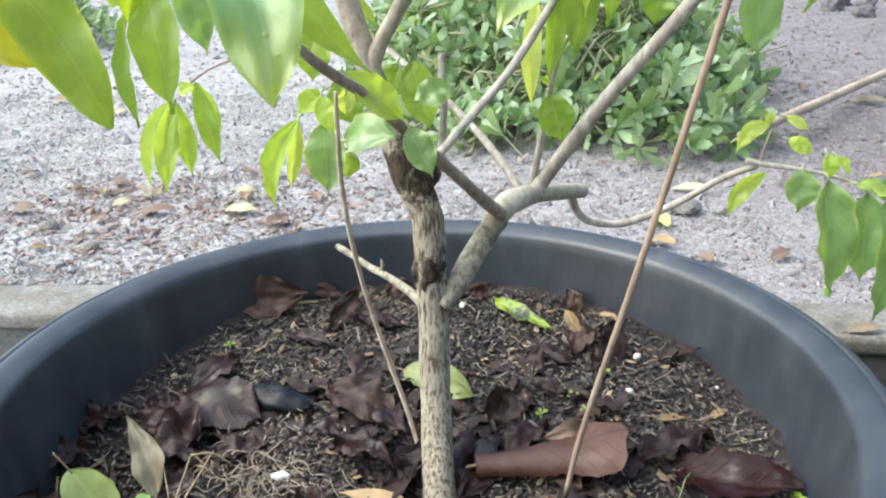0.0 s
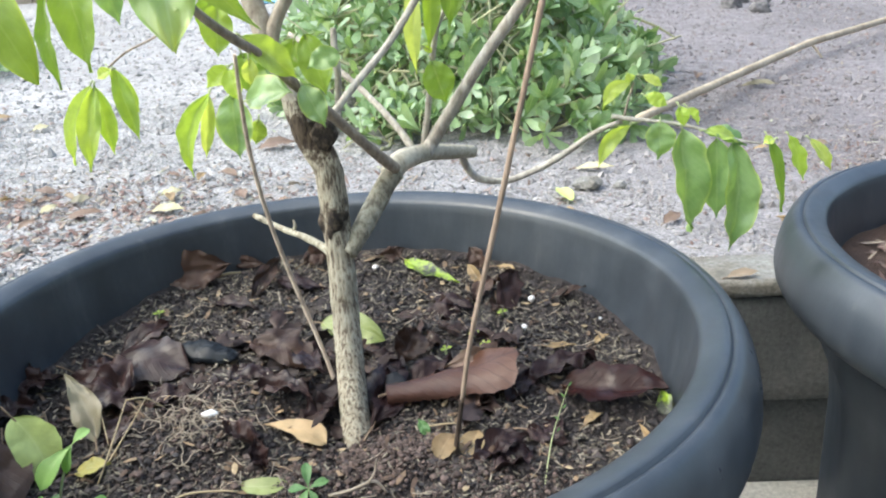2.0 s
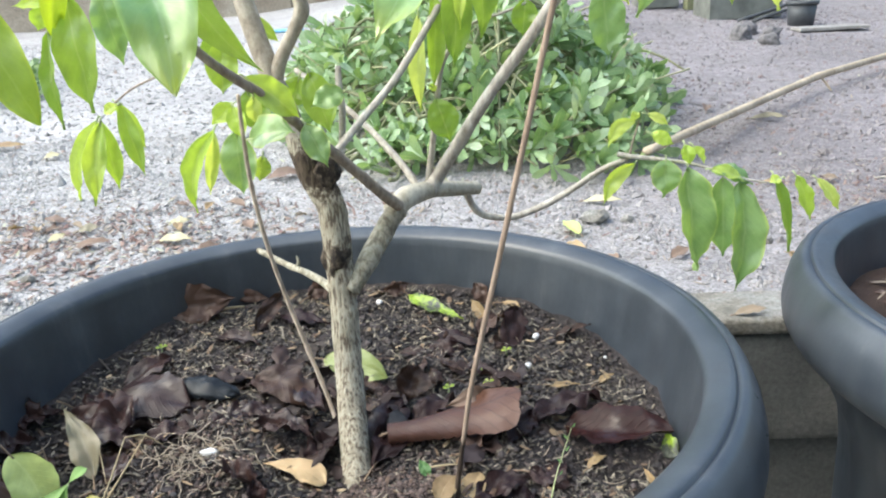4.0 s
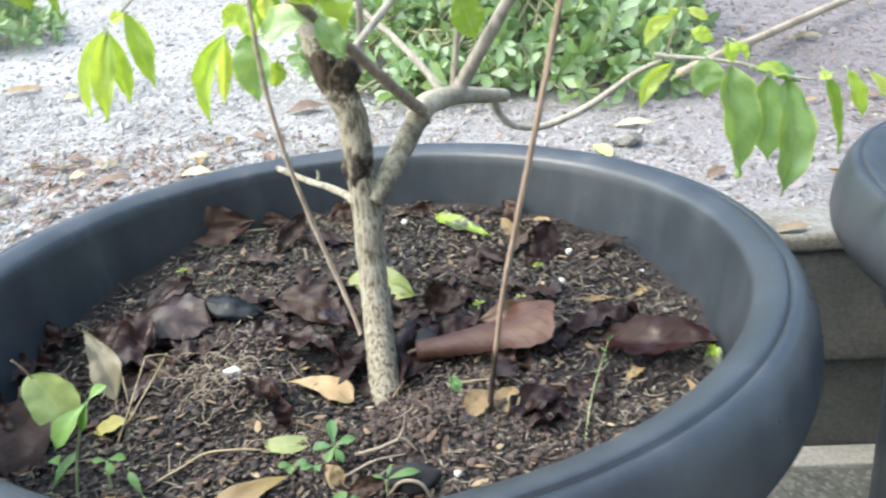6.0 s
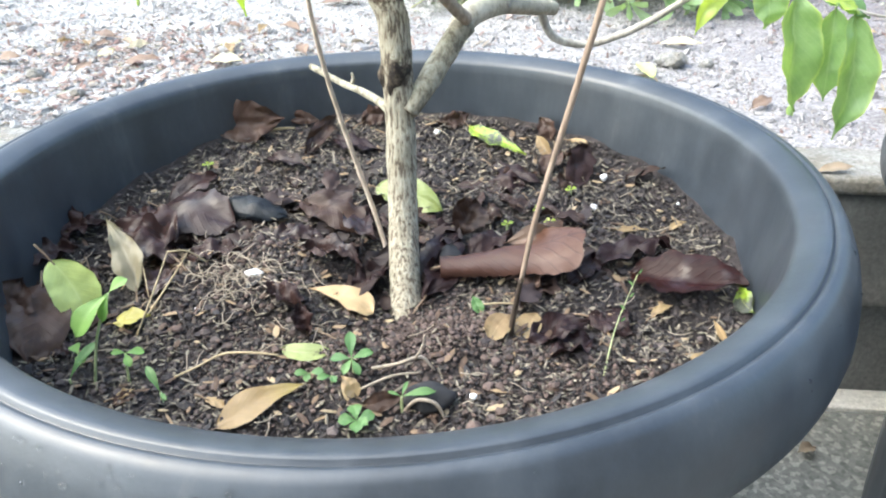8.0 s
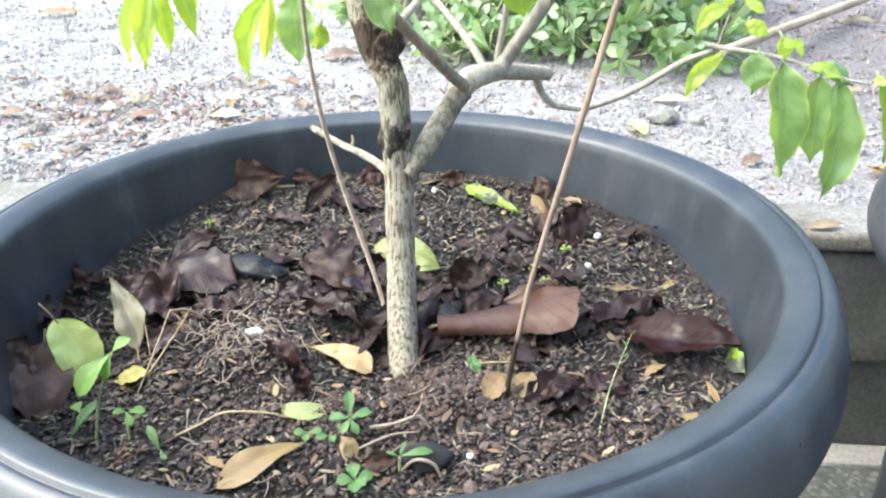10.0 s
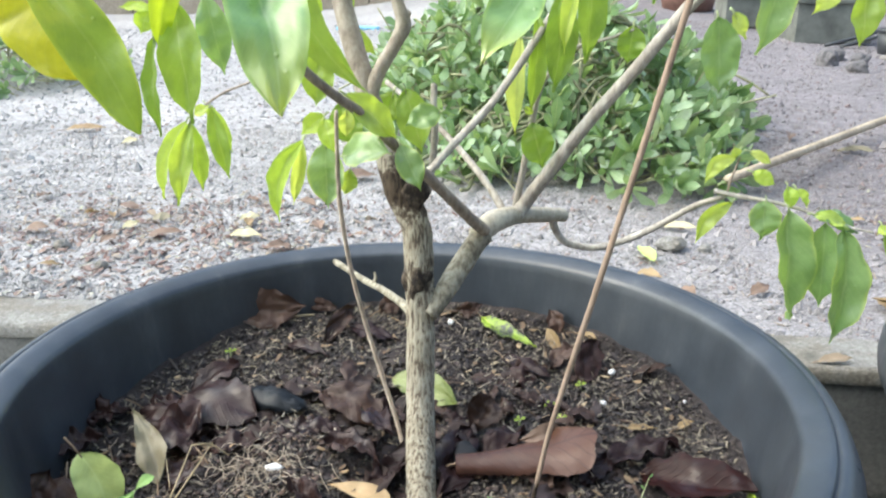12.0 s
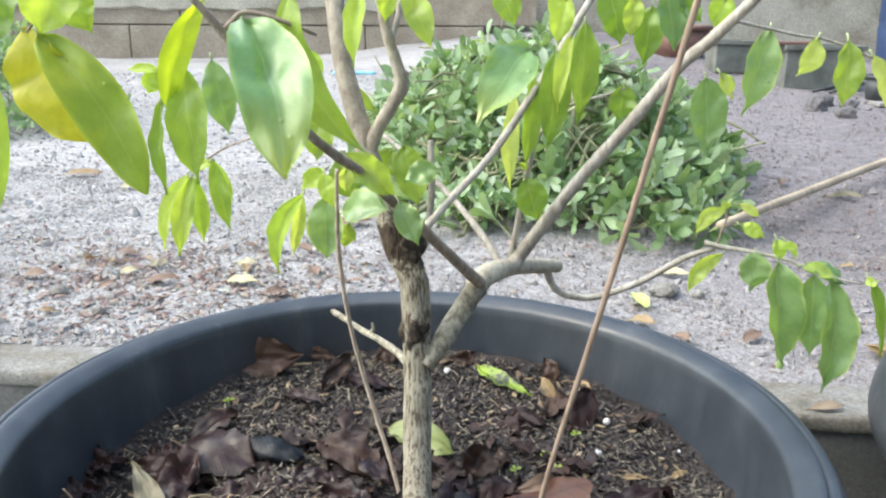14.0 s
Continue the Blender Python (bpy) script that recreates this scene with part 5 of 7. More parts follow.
leaf(M_LIME, (0.293, 0.145, 0.118), (0.312, 0.140, 0.108), 0.014, (0, -1, 0.4), 0.25, 0.1)
leaf(M_GREEN, (0.396, 0.115, 0.080), (0.414, 0.110, 0.008), 0.018, (0.5, -1, 0.2), 0.4, 0.05)
leaf(M_LIME, (0.414, 0.110, 0.080), (0.429, 0.105, 0.039), 0.017, (0.3, -1, 0.2), 0.3, 0.06)
leaf(M_LIME, (0.431, 0.105, 0.077), (0.451, 0.100, 0.048), 0.013, (0.3, -1, 0.4), 0.3, 0.1)
leaf(M_GREEN, (0.343, 0.125, 0.086), (0.377, 0.120, 0.072), 0.018, (0.1, -0.6, 1), 0.3, 0.08)
leaf(M_LIME, (0.401, 0.110, 0.078), (0.391, 0.110, 0.074), 0.011, (0.1, -0.6, 1), 0.3, 0.08)

# ---- stakes ----
stake = thing("garden_stake", (0.089, -0.058, -0.106), "thin tan dry stem used as a stake in the soil", "stake")
part("shaft", tube([(0.0968, -0.0663, -0.058, 0.00170), (0.106, -0.072, 0.0, 0.00185), (0.127, -0.086, 0.1, 0.00192), (0.148, -0.097, 0.2, 0.00192), (0.169, -0.109, 0.305, 0.00192), (0.184, -0.118, 0.39, 0.00185)], 9, 9, 0.12), M_STAKE, stake)
part("foot", tube([(0.089, -0.058, -0.135, 0.0022), (0.0915, -0.061, -0.100, 0.0022), (0.0955, -0.065, -0.068, 0.00185), (0.0970, -0.0665, -0.056, 0.00166)], 9, 6, 0.2), M_WET_FOOT, stake, "dark wet rotting foot")
solid("dry_twig", tube([(0.005, 0.010, -0.100, 0.0021), (-0.003, 0.026, -0.086, 0.0019), (-0.0102, 0.0317, -0.060, 0.0018), (-0.0206, 0.0299, -0.020, 0.00185), (-0.0318, 0.0215, 0.030, 0.0018), (-0.0392, 0.0065, 0.080, 0.0017), (-0.0412, -0.0151, 0.130, 0.0016), (-0.0385, -0.0372, 0.170, 0.00145), (-0.036, -0.050, 0.200, 0.0012)], 8, 8, 0.15, node_every=24), M_GREY_TWIG, (0.005, 0.010, -0.100), "thin grey dry twig leaning from the trunk foot", "twig")

# ---- fallen leaves on the soil ----
fallen_count = 0


def fallen(mat, label, base, tip, width, curl, wave, blunt, facing=(0, -0.15, 1)):
    """A dead leaf on the soil, lifted off it where it curls."""
    global fallen_count
    fallen_count += 1
    k = fallen_count
    bm = blade(base, tip, width, facing, curl, 0.05 if curl > 0 else 0.12, 0.4 * math.sin(k * 1.7), wave * (0.9 if mat in (M_GOLD_LEAF, M_PALE_LEAF, M_RED_LEAF, M_SLATE_LEAF, M_HONEY_LEAF, M_YELLOW_LEAF) else 1.4), blunt, 0, 22, 12, k, ragged=0.1 if mat in (M_GOLD_LEAF, M_PALE_LEAF, M_SPROUT, M_YELLOWING, M_HONEY_LEAF, M_DRY_LEAF, M_FADED_LEAF, M_YELLOW_LEAF, M_TAN_LEAF) else 0.32, crook=0.08 * math.sin(k * 2.3))
    for v in bm.verts:
        low = soil_top(v.co.x, v.co.y) + 0.0012
        if v.co.z < low:
            v.co.z = low + 0.25 * (low - v.co.z) * 0.2
    drop = min(v.co.z - soil_top(v.co.x, v.co.y) for v in bm.verts)
    if drop > 0.002:
        bmesh.ops.translate(bm, verts=bm.verts, vec=(0, 0, 0.001 - drop))
    foot = min((v.co for v in bm.verts), key=lambda c: c.z)
    bm.verts.ensure_lookup_table()
    seat, inner = bm.verts[6].co.copy(), bm.verts[3 * 13 + 6].co.copy()
    ob = solid("fallen_leaf", bm, mat, foot.copy(), label, "dead leaf", "leaves fallen in the pot")
    back = (seat - inner).normalized()
    end = seat + back * min(0.016, 1.6 * (seat - inner).length + 0.004)
    end.z = max(end.z, soil_top(end.x, end.y) + 0.0008)
    part("stalk", tube([(*end, 0.0009), (*(seat + (end - seat) * 0.4 + Vector((0, 0, 0.0008))), 0.0008), (*seat, 0.0007), (*(seat - back * 0.004), 0.0005)], 5, 3), M_STALK, ob, "thin dry stalk")


fallen(M_DRY_LEAF, 'dry greyish tan leaf propped up on its tip', (-0.189, -0.022, -0.094), (-0.223, 0.026, -0.057), 0.026, 0.35, 0.1, 'taper', facing=(0.3, -1, 0.5))
fallen(M_PALE_LEAF, 'pale lime fallen leaf propped up on its blunt end', (-0.238, -0.040, -0.046), (-0.217, -0.052, -0.094), 0.034, 0.2, 0.05, 'oval', facing=(0.45, -0.75, 0.5))
fallen(M_BROWN_LEAF, 'orange-brown dead leaf under the lime leaf', (-0.246, -0.053, -0.095), (-0.224, -0.051, -0.097), 0.017, 0.15, 0.12, False)
fallen(M_YELLOW_LEAF, 'yellow fallen leaf beside a seedling', (-0.197, -0.053, -0.098), (-0.170, -0.050, -0.092), 0.017, 0.2, 0.12, False)
fallen(M_WET_LEAF, 'wet dark purple-brown dead leaf lying on the soil', (-0.230, 0.054, -0.074), (-0.170, 0.025, -0.078), 0.046, 0.18, 0.14, 'oval')
fallen(M_WET_LEAF, 'wet dark purple-brown dead leaf lying on the soil', (-0.165, 0.004, -0.082), (-0.226, 0.040, -0.076), 0.035, 0.3, 0.25, False)
fallen(M_BROWN_LEAF, 'large dark brown leaf leaning on the pot wall', (-0.252, -0.036, -0.078), (-0.238, -0.102, -0.101), 0.044, 0.10, 0.06, 'oval', facing=(0.35, -0.3, 0.9))
fallen(M_WET_LEAF, 'wet dark purple-brown dead leaf lying on the soil', (-0.227, -0.091, -0.101), (-0.214, -0.076, -0.099), 0.014, 0.3, 0.15, False)
fallen(M_WET_LEAF, 'wet dark purple-brown dead leaf lying on the soil', (-0.179, -0.030, -0.094), (-0.170, -0.000, -0.081), 0.019, 0.3, 0.15, False)
fallen(M_BROWN_LEAF, 'crumpled dead brown leaf lying on the soil', (-0.263, -0.085, -0.089), (-0.258, -0.045, -0.064), 0.031, 0.3, 0.15, False, facing=(0.8, -0.5, 0.6))
fallen(M_WET_LEAF, 'wet dark purple-brown dead leaf lying on the soil', (-0.280, -0.005, -0.076), (-0.245, 0.015, -0.070), 0.029, 0.3, 0.2, False)
fallen(M_WET_LEAF, 'wet dark purple-brown dead leaf lying on the soil', (-0.279, 0.066, -0.066), (-0.245, 0.044, -0.066), 0.021, 0.3, 0.2, False, facing=(0.3, -0.8, 0.7))
fallen(M_WET_LEAF, 'wet dark purple-brown dead leaf lying on the soil', (-0.268, 0.037, -0.074), (-0.238, 0.057, -0.073), 0.024, 0.3, 0.18, False)
fallen(M_WET_LEAF, 'wet dark purple-brown dead leaf lying on the soil', (-0.233, 0.066, -0.078), (-0.198, 0.076, -0.075), 0.024, 0.25, 0.18, False)
fallen(M_WET_LEAF, 'shiny curled dark leaf on the soil', (-0.203, 0.104, -0.074), (-0.164, 0.134, -0.062), 0.026, 0.25, 0.12, 'oval', facing=(-0.3, -0.5, 1))
fallen(M_WET_LEAF, 'broad purple-brown dead leaf lying on the soil', (-0.212, 0.082, -0.074), (-0.128, 0.050, -0.068), 0.050, 0.10, 0.05, 'oval', facing=(-0.1, -0.3, 1))
fallen(M_WET_LEAF, 'blackened grey-brown leaf on the soil', (-0.092, 0.050, -0.078), (-0.054, 0.038, -0.080), 0.022, 0.2, 0.1, 'oval')
fallen(M_HONEY_LEAF, 'large honey-coloured fallen leaf with a pointed tip', (-0.100, -0.147, -0.110), (-0.048, -0.114, -0.100), 0.024, 0.14, 0.05, 'taper', facing=(0, -0.4, 1))
fallen(M_TAN_LEAF, 'small tan leaf piece on the soil', (-0.112, -0.126, -0.111), (-0.095, -0.135, -0.112), 0.007, 0.3, 0.12, False)
fallen(M_FADED_LEAF, 'yellow-green oval fallen leaf', (-0.070, -0.079, -0.094), (-0.034, -0.083, -0.093), 0.014, 0.12, 0.04, 'oval', facing=(0, -0.5, 1))
fallen(M_GOLD_LEAF, 'golden fallen leaf with a curled stalk', (-0.060, -0.020, -0.074), (-0.009, -0.036, -0.086), 0.031, 0.22, 0.06, 'spoon', facing=(0, -0.5, 1))
fallen(M_GOLD_LEAF, 'small orange fallen leaf on the soil', (-0.012, -0.124, -0.107), (-0.022, -0.121, -0.091), 0.012, 0.3, 0.1, False, facing=(0.2, -0.7, 0.9))
fallen(M_BROWN_LEAF, 'folded dead brown leaf standing on the soil', (0.050, 0.050, -0.090), (0.068, 0.071, -0.062), 0.034, 0.45, 0.12, True, facing=(-0.2, -1, 0.4))
fallen(M_TAN_LEAF, 'tan leaf pierced by the stake foot', (0.077, -0.070, -0.100), (0.091, -0.049, -0.092), 0.019, 0.2, 0.04, 'oval', facing=(0, -0.5, 1))
fallen(M_TAN_LEAF, 'tan leaf behind the stake foot', (0.096, -0.064, -0.100), (0.110, -0.044, -0.092), 0.019, 0.2, 0.04, 'oval', facing=(0, -0.5, 1))
fallen(M_SPROUT, 'small green fallen leaf on the soil', (0.072, -0.039, -0.096), (0.064, -0.029, -0.086), 0.009, 0.3, 0.1, False, facing=(0, -1, 0.5))
fallen(M_FADED_LEAF, 'yellow-green fallen leaf behind the trunk', (-0.020, 0.120, -0.070), (0.040, 0.088, -0.077), 0.029, 0.15, 0.06, 'oval', facing=(0, -0.8, 0.7))
fallen(M_BROWN_LEAF, 'orange-brown leaf piece on the soil', (0.089, 0.114, -0.076), (0.110, 0.091, -0.079), 0.012, 0.3, 0.1, False)
fallen(M_BROWN_LEAF, 'broad dead brown leaf lying on the soil', (-0.080, 0.090, -0.070), (-0.024, 0.054, -0.080), 0.038, 0.15, 0.1, 'oval', facing=(0, -0.4, 1))
fallen(M_WET_LEAF, 'wet dark purple-brown dead leaf lying on the soil', (0.027, 0.001, -0.084), (0.057, 0.054, -0.074), 0.032, 0.15, 0.12, False)
fallen(M_WET_LEAF, 'wet dark purple-brown dead leaf lying on the soil', (-0.034, 0.081, -0.080), (-0.010, 0.017, -0.070), 0.024, 0.35, 0.2, False)
fallen(M_WET_LEAF, 'wet dark purple-brown dead leaf lying on the soil', (-0.067, 0.020, -0.079), (-0.019, -0.010, -0.077), 0.026, 0.35, 0.25, False)
fallen(M_WET_LEAF, 'wet dark purple-brown dead leaf lying on the soil', (-0.028, -0.008, -0.083), (0.001, 0.010, -0.074), 0.024, 0.4, 0.25, False)
fallen(M_WET_LEAF, 'wet dark purple-brown dead leaf lying on the soil', (-0.086, -0.026, -0.082), (-0.055, -0.055, -0.085), 0.023, 0.5, 0.25, False)
fallen(M_WET_LEAF, 'wet dark purple-brown dead leaf lying on the soil', (-0.052, -0.069, -0.098), (-0.060, -0.054, -0.079), 0.017, 0.6, 0.2, False, facing=(0.4, -1, 0.4))
fallen(M_BROWN_LEAF, 'crumpled dead brown leaf lying on the soil', (-0.034, -0.071, -0.099), (-0.011, -0.076, -0.098), 0.014, 0.2, 0.15, False)
fallen(M_WET_LEAF, 'wet dark purple-brown dead leaf lying on the soil', (0.103, -0.069, -0.103), (0.147, -0.060, -0.092), 0.025, 0.3, 0.2, False)
fallen(M_WET_LEAF, 'grey-brown wet leaf flat on the soil', (0.147, -0.046, -0.099), (0.179, -0.065, -0.101), 0.021, 0.2, 0.15, False)
fallen(M_RED_LEAF, 'large wet mahogany leaf with a glossy sheen', (0.187, 0.006, -0.092), (0.264, -0.034, -0.078), 0.046, 0.42, 0.10, 'oval', facing=(0.0, -0.3, 1))
fallen(M_WET_LEAF, 'wet dark purple-brown dead leaf lying on the soil', (0.159, 0.012, -0.090), (0.222, 0.033, -0.082), 0.030, 0.25, 0.2, False)
fallen(M_WET_LEAF, 'wet dark purple-brown dead leaf lying on the soil', (0.140, -0.015, -0.094), (0.161, 0.018, -0.084), 0.022, 0.3, 0.2, False)
fallen(M_WET_LEAF, 'wet dark purple-brown dead leaf lying on the soil', (0.029, -0.019, -0.086), (0.045, 0.035, -0.072), 0.026, 0.35, 0.2, False, facing=(0.3, -0.8, 0.7))
fallen(M_WET_LEAF, 'wet dark purple-brown dead leaf lying on the soil', (0.063, 0.018, -0.089), (0.098, 0.051, -0.081), 0.027, 0.3, 0.2, False)
fallen(M_OLIVE, 'olive yellow leaf leaning on the pot wall', (0.258, -0.030, -0.082), (0.261, -0.060, -0.084), 0.016, 0.15, 0.08, False, facing=(-0.6, -0.8, 0.4))
fallen(M_GOLD_LEAF, 'narrow orange bract standing in the soil', (0.238, -0.081, -0.099), (0.228, -0.074, -0.084), 0.006, 0.6, 0.02, False, facing=(-0.3, -1, 0.3))
fallen(M_TAN_LEAF, 'small tan leaf on the soil', (0.194, -0.043, -0.099), (0.211, -0.035, -0.094), 0.008, 0.3, 0.1, False)
fallen(M_TAN_LEAF, 'narrow tan leaf piece on the soil', (0.183, 0.064, -0.084), (0.211, 0.061, -0.083), 0.009, 0.3, 0.1, False)
fallen(M_TAN_LEAF, 'small tan leaf on the soil', (0.226, 0.058, -0.082), (0.242, 0.064, -0.077), 0.008, 0.3, 0.1, False)
fallen(M_WET_LEAF, 'wet dark purple leaf below the pot wall', (0.152, 0.124, -0.078), (0.174, 0.172, -0.056), 0.028, 0.3, 0.1, 'oval', facing=(0.2, -0.8, 0.6))
fallen(M_WET_LEAF, 'wet dark purple-brown dead leaf lying on the soil', (0.084, 0.168, -0.074), (0.130, 0.128, -0.075), 0.022, 0.3, 0.12, False)
fallen(M_BROWN_LEAF, 'crumpled dead brown leaf lying on the soil', (0.127, 0.145, -0.073), (0.160, 0.170, -0.061), 0.023, 0.4, 0.2, False)
fallen(M_TAN_LEAF, 'folded tan leaf standing by the pot wall', (0.142, 0.175, -0.069), (0.128, 0.207, -0.055), 0.014, 0.6, 0.05, False, facing=(-0.2, -1, 0.3))
fallen(M_BROWN_LEAF, 'tan-brown leaf standing by the pot wall', (0.144, 0.213, -0.061), (0.133, 0.232, -0.042), 0.019, 0.4, 0.1, False, facing=(-0.2, -1, 0.3))
fallen(M_TAN_LEAF, 'tan leaf by the pot wall', (0.158, 0.203, -0.060), (0.177, 0.182, -0.062), 0.010, 0.3, 0.1, False)
fallen(M_OLIVE, 'yellow-green fallen leaf with a dark patch', (0.064, 0.236, -0.058), (0.117, 0.180, -0.065), 0.019, 0.3, 0.08, False, facing=(0.1, -0.7, 1))
fallen(M_BROWN_LEAF, 'broad dead brown leaf against the pot wall', (-0.187, 0.219, -0.054), (-0.117, 0.221, -0.045), 0.042, 0.3, 0.14, False, facing=(0.2, -0.9, 0.6))
fallen(M_BROWN_LEAF, 'crumpled dead brown leaf lying on the soil', (-0.094, 0.184, -0.068), (-0.066, 0.234, -0.044), 0.019, 0.4, 0.15, False, facing=(0.3, -0.9, 0.4))
fallen(M_WET_LEAF, 'wet dark purple-brown dead leaf lying on the soil', (-0.071, 0.213, -0.062), (-0.017, 0.188, -0.066), 0.024, 0.25, 0.12, False)
fallen(M_WET_LEAF, 'wet dark purple-brown dead leaf lying on the soil', (-0.134, 0.182, -0.071), (-0.084, 0.154, -0.070), 0.018, 0.25, 0.12, False)
fallen(M_BROWN_LEAF, 'crumpled dead brown leaf lying on the soil', (-0.128, 0.257, -0.052), (-0.084, 0.239, -0.051), 0.015, 0.3, 0.15, False, facing=(0.1, -0.9, 0.5))
fallen(M_BROWN_LEAF, 'crumpled dead brown leaf lying on the soil', (0.036, 0.243, -0.059), (0.065, 0.247, -0.050), 0.017, 0.3, 0.15, False, facing=(0.1, -0.9, 0.5))
fallen(M_BROWN_LEAF, 'crumpled dead brown leaf lying on the soil', (-0.045, 0.243, -0.059), (-0.016, 0.249, -0.050), 0.021, 0.3, 0.15, False, facing=(0.1, -0.9, 0.5))
fallen(M_BROWN_LEAF, 'crumpled dead brown leaf lying on the soil', (0.201, 0.129, -0.071), (0.236, 0.129, -0.060), 0.012, 0.5, 0.1, False)
fallen(M_BROWN_LEAF, 'reddish brown leaf by the seedlings', (-0.008, -0.131, -0.111), (0.020, -0.126, -0.105), 0.013, 0.4, 0.1, False, facing=(0, -0.8, 0.8))
fallen(M_TAN_LEAF, 'brown curled leaf at the pot wall', (0.212, -0.087, -0.104), (0.221, -0.102, -0.097), 0.013, -0.5, 0.1, False)
fallen(M_TAN_LEAF, 'small tan leaf by the pot wall', (-0.171, -0.126, -0.111), (-0.160, -0.119, -0.108), 0.008, 0.3, 0.1, False)
fallen(M_BROWN_LEAF, 'crumpled dead brown leaf lying on the soil', (-0.171, -0.132, -0.112), (-0.157, -0.124, -0.109), 0.011, 0.3, 0.1, False)
fallen(M_WET_LEAF, 'purple-brown dead leaf lying under the slate-blue one', (-0.100, 0.042, -0.080), (-0.060, 0.030, -0.082), 0.026, 0.2, 0.15, 'oval')
layer = random.Random(77)
for cx, cy, sx, sy, count in ((-0.175, 0.050, 0.035, 0.020, 9), (-0.045, 0.055, 0.030, 0.022, 5), (0.125, 0.085, 0.045, 0.030, 6), (0.120, -0.055, 0.030, 0.012, 2), (-0.225, -0.020, 0.012, 0.025, 3)):
    for k in range(count):
        x, y = layer.gauss(cx, sx), layer.gauss(cy, sy)
        a, ln = layer.uniform(0, 6.28), layer.uniform(0.026, 0.044)
        if math.hypot(x, y) > 0.235 or math.hypot(x + 0.119, y - 0.074) < 0.04:
            continue
        d = Vector((math.cos(a), math.sin(a), layer.uniform(-0.05, 0.15))) * ln / 2
        p = Vector((x, y, soil_top(x, y) + 0.002))
        fallen(layer.choice((M_WET_LEAF, M_WET_LEAF, M_BROWN_LEAF)), "torn wet dark leaf half sunk in the soil", p - d, p + d, ln * layer.uniform(0.5, 0.75), layer.uniform(0.1, 0.4), 0.18, layer.choice((False, "oval")), (layer.gauss(0, 0.25), -0.2, 1))
ROLL_A, ROLL_B = (0.040, 0.004, -0.088), (0.129, 0.006, -0.085)

# ---- small things on the soil ----
def rolled_leaf(base, tip, r0, r1):
    """A long leaf curled round its own length, wide open at its far end."""
    bm = bmesh.new()
    uv = bm.loops.layers.uv.new("UVMap")
    base, tip = Vector(base), Vector(tip)
    axis = (tip - base).normalized()
    side = axis.cross(Vector((0, 0, 1))).normalized()
    up = side.cross(axis)
    grid = []
    for i in range(25):
        v = i / 24
        r = (r0 + (r1 - r0) * v ** 2.2) * (1 + 0.16 * noise.noise(Vector((v * 5, 1, 3))))
        open_up = 2.3 - 1.15 * v
        row = []
        for j in range(13):
            u = j / 12
            a = -open_up + 2 * open_up * u
            reach = 0.021 * math.cos(0.9 * (2 * u - 1)) * max(0.0, v - 0.6) * 2.5 - 0.02 * v ** 4 * (u < 0.3) + 0.005 * noise.noise(Vector((u * 5, v * 3, 9))) * v
            p = base + (tip - base) * v + axis * reach + side * (r * math.sin(a)) + up * (r * math.cos(a) * 0.85 + 0.0007 * math.sin(v * 75 + 3 * abs(u - 0.5)) + 0.003 * noise.noise(Vector((u * 3, v * 4, 4))) * v)
            row.append((bm.verts.new((p.x, p.y, max(p.z, soil_top(p.x, p.y) + 0.001))), (u, v)))
        grid.append(row)
    for a, b in zip(grid, grid[1:]):
        for j in range(12):
            quad = (a[j], a[j + 1], b[j + 1], b[j])
            face = bm.faces.new([q[0] for q in quad])
            for loop, q in zip(face.loops, quad):
                loop[uv].uv = q[1]
    return bm


rolled = solid("fallen_leaf", rolled_leaf(ROLL_A, ROLL_B, 0.0095, 0.0300), M_ROLLED, ROLL_A, "long brown leaf rolled up along its length, beside the stake", "dead leaf", "leaves fallen in the pot")
end = Vector(ROLL_A)
part("stalk", tube([(*(end + Vector((-0.012, 0.002, -0.006))), 0.001), (*(end + Vector((-0.004, 0, 0))), 0.0012), (*(end + Vector((0.01, 0, 0.002))), 0.001)], 6, 3), M_STALK, rolled, "broken dry stalk")
along = Vector(ROLL_B) - Vector(ROLL_A)
part("flap", blade(end + along * 0.55 + Vector((0, 0.016, 0.010)), end + along * 0.98 + Vector((0, 0.02, 0.016)), 0.02, (0.1, -0.75, 0.6), 0.3, 0.1, 0.5, 0.15, True, 0, 14, 8, 5), M_FLAP, rolled, "paler turned-back edge")


def lump(at, size, flat, seed, sub=2):
    bm = bmesh.new()
    bmesh.ops.create_icosphere(bm, subdivisions=sub, radius=1)
    for v in bm.verts:
        k = 1 + 0.3 * noise.noise(v.co * 1.6 + Vector((seed * 3.1, 0, 0)))
        v.co = Vector((v.co.x * size[0] * k, v.co.y * size[1] * k, v.co.z * flat * k)) + Vector(at)
    return bm


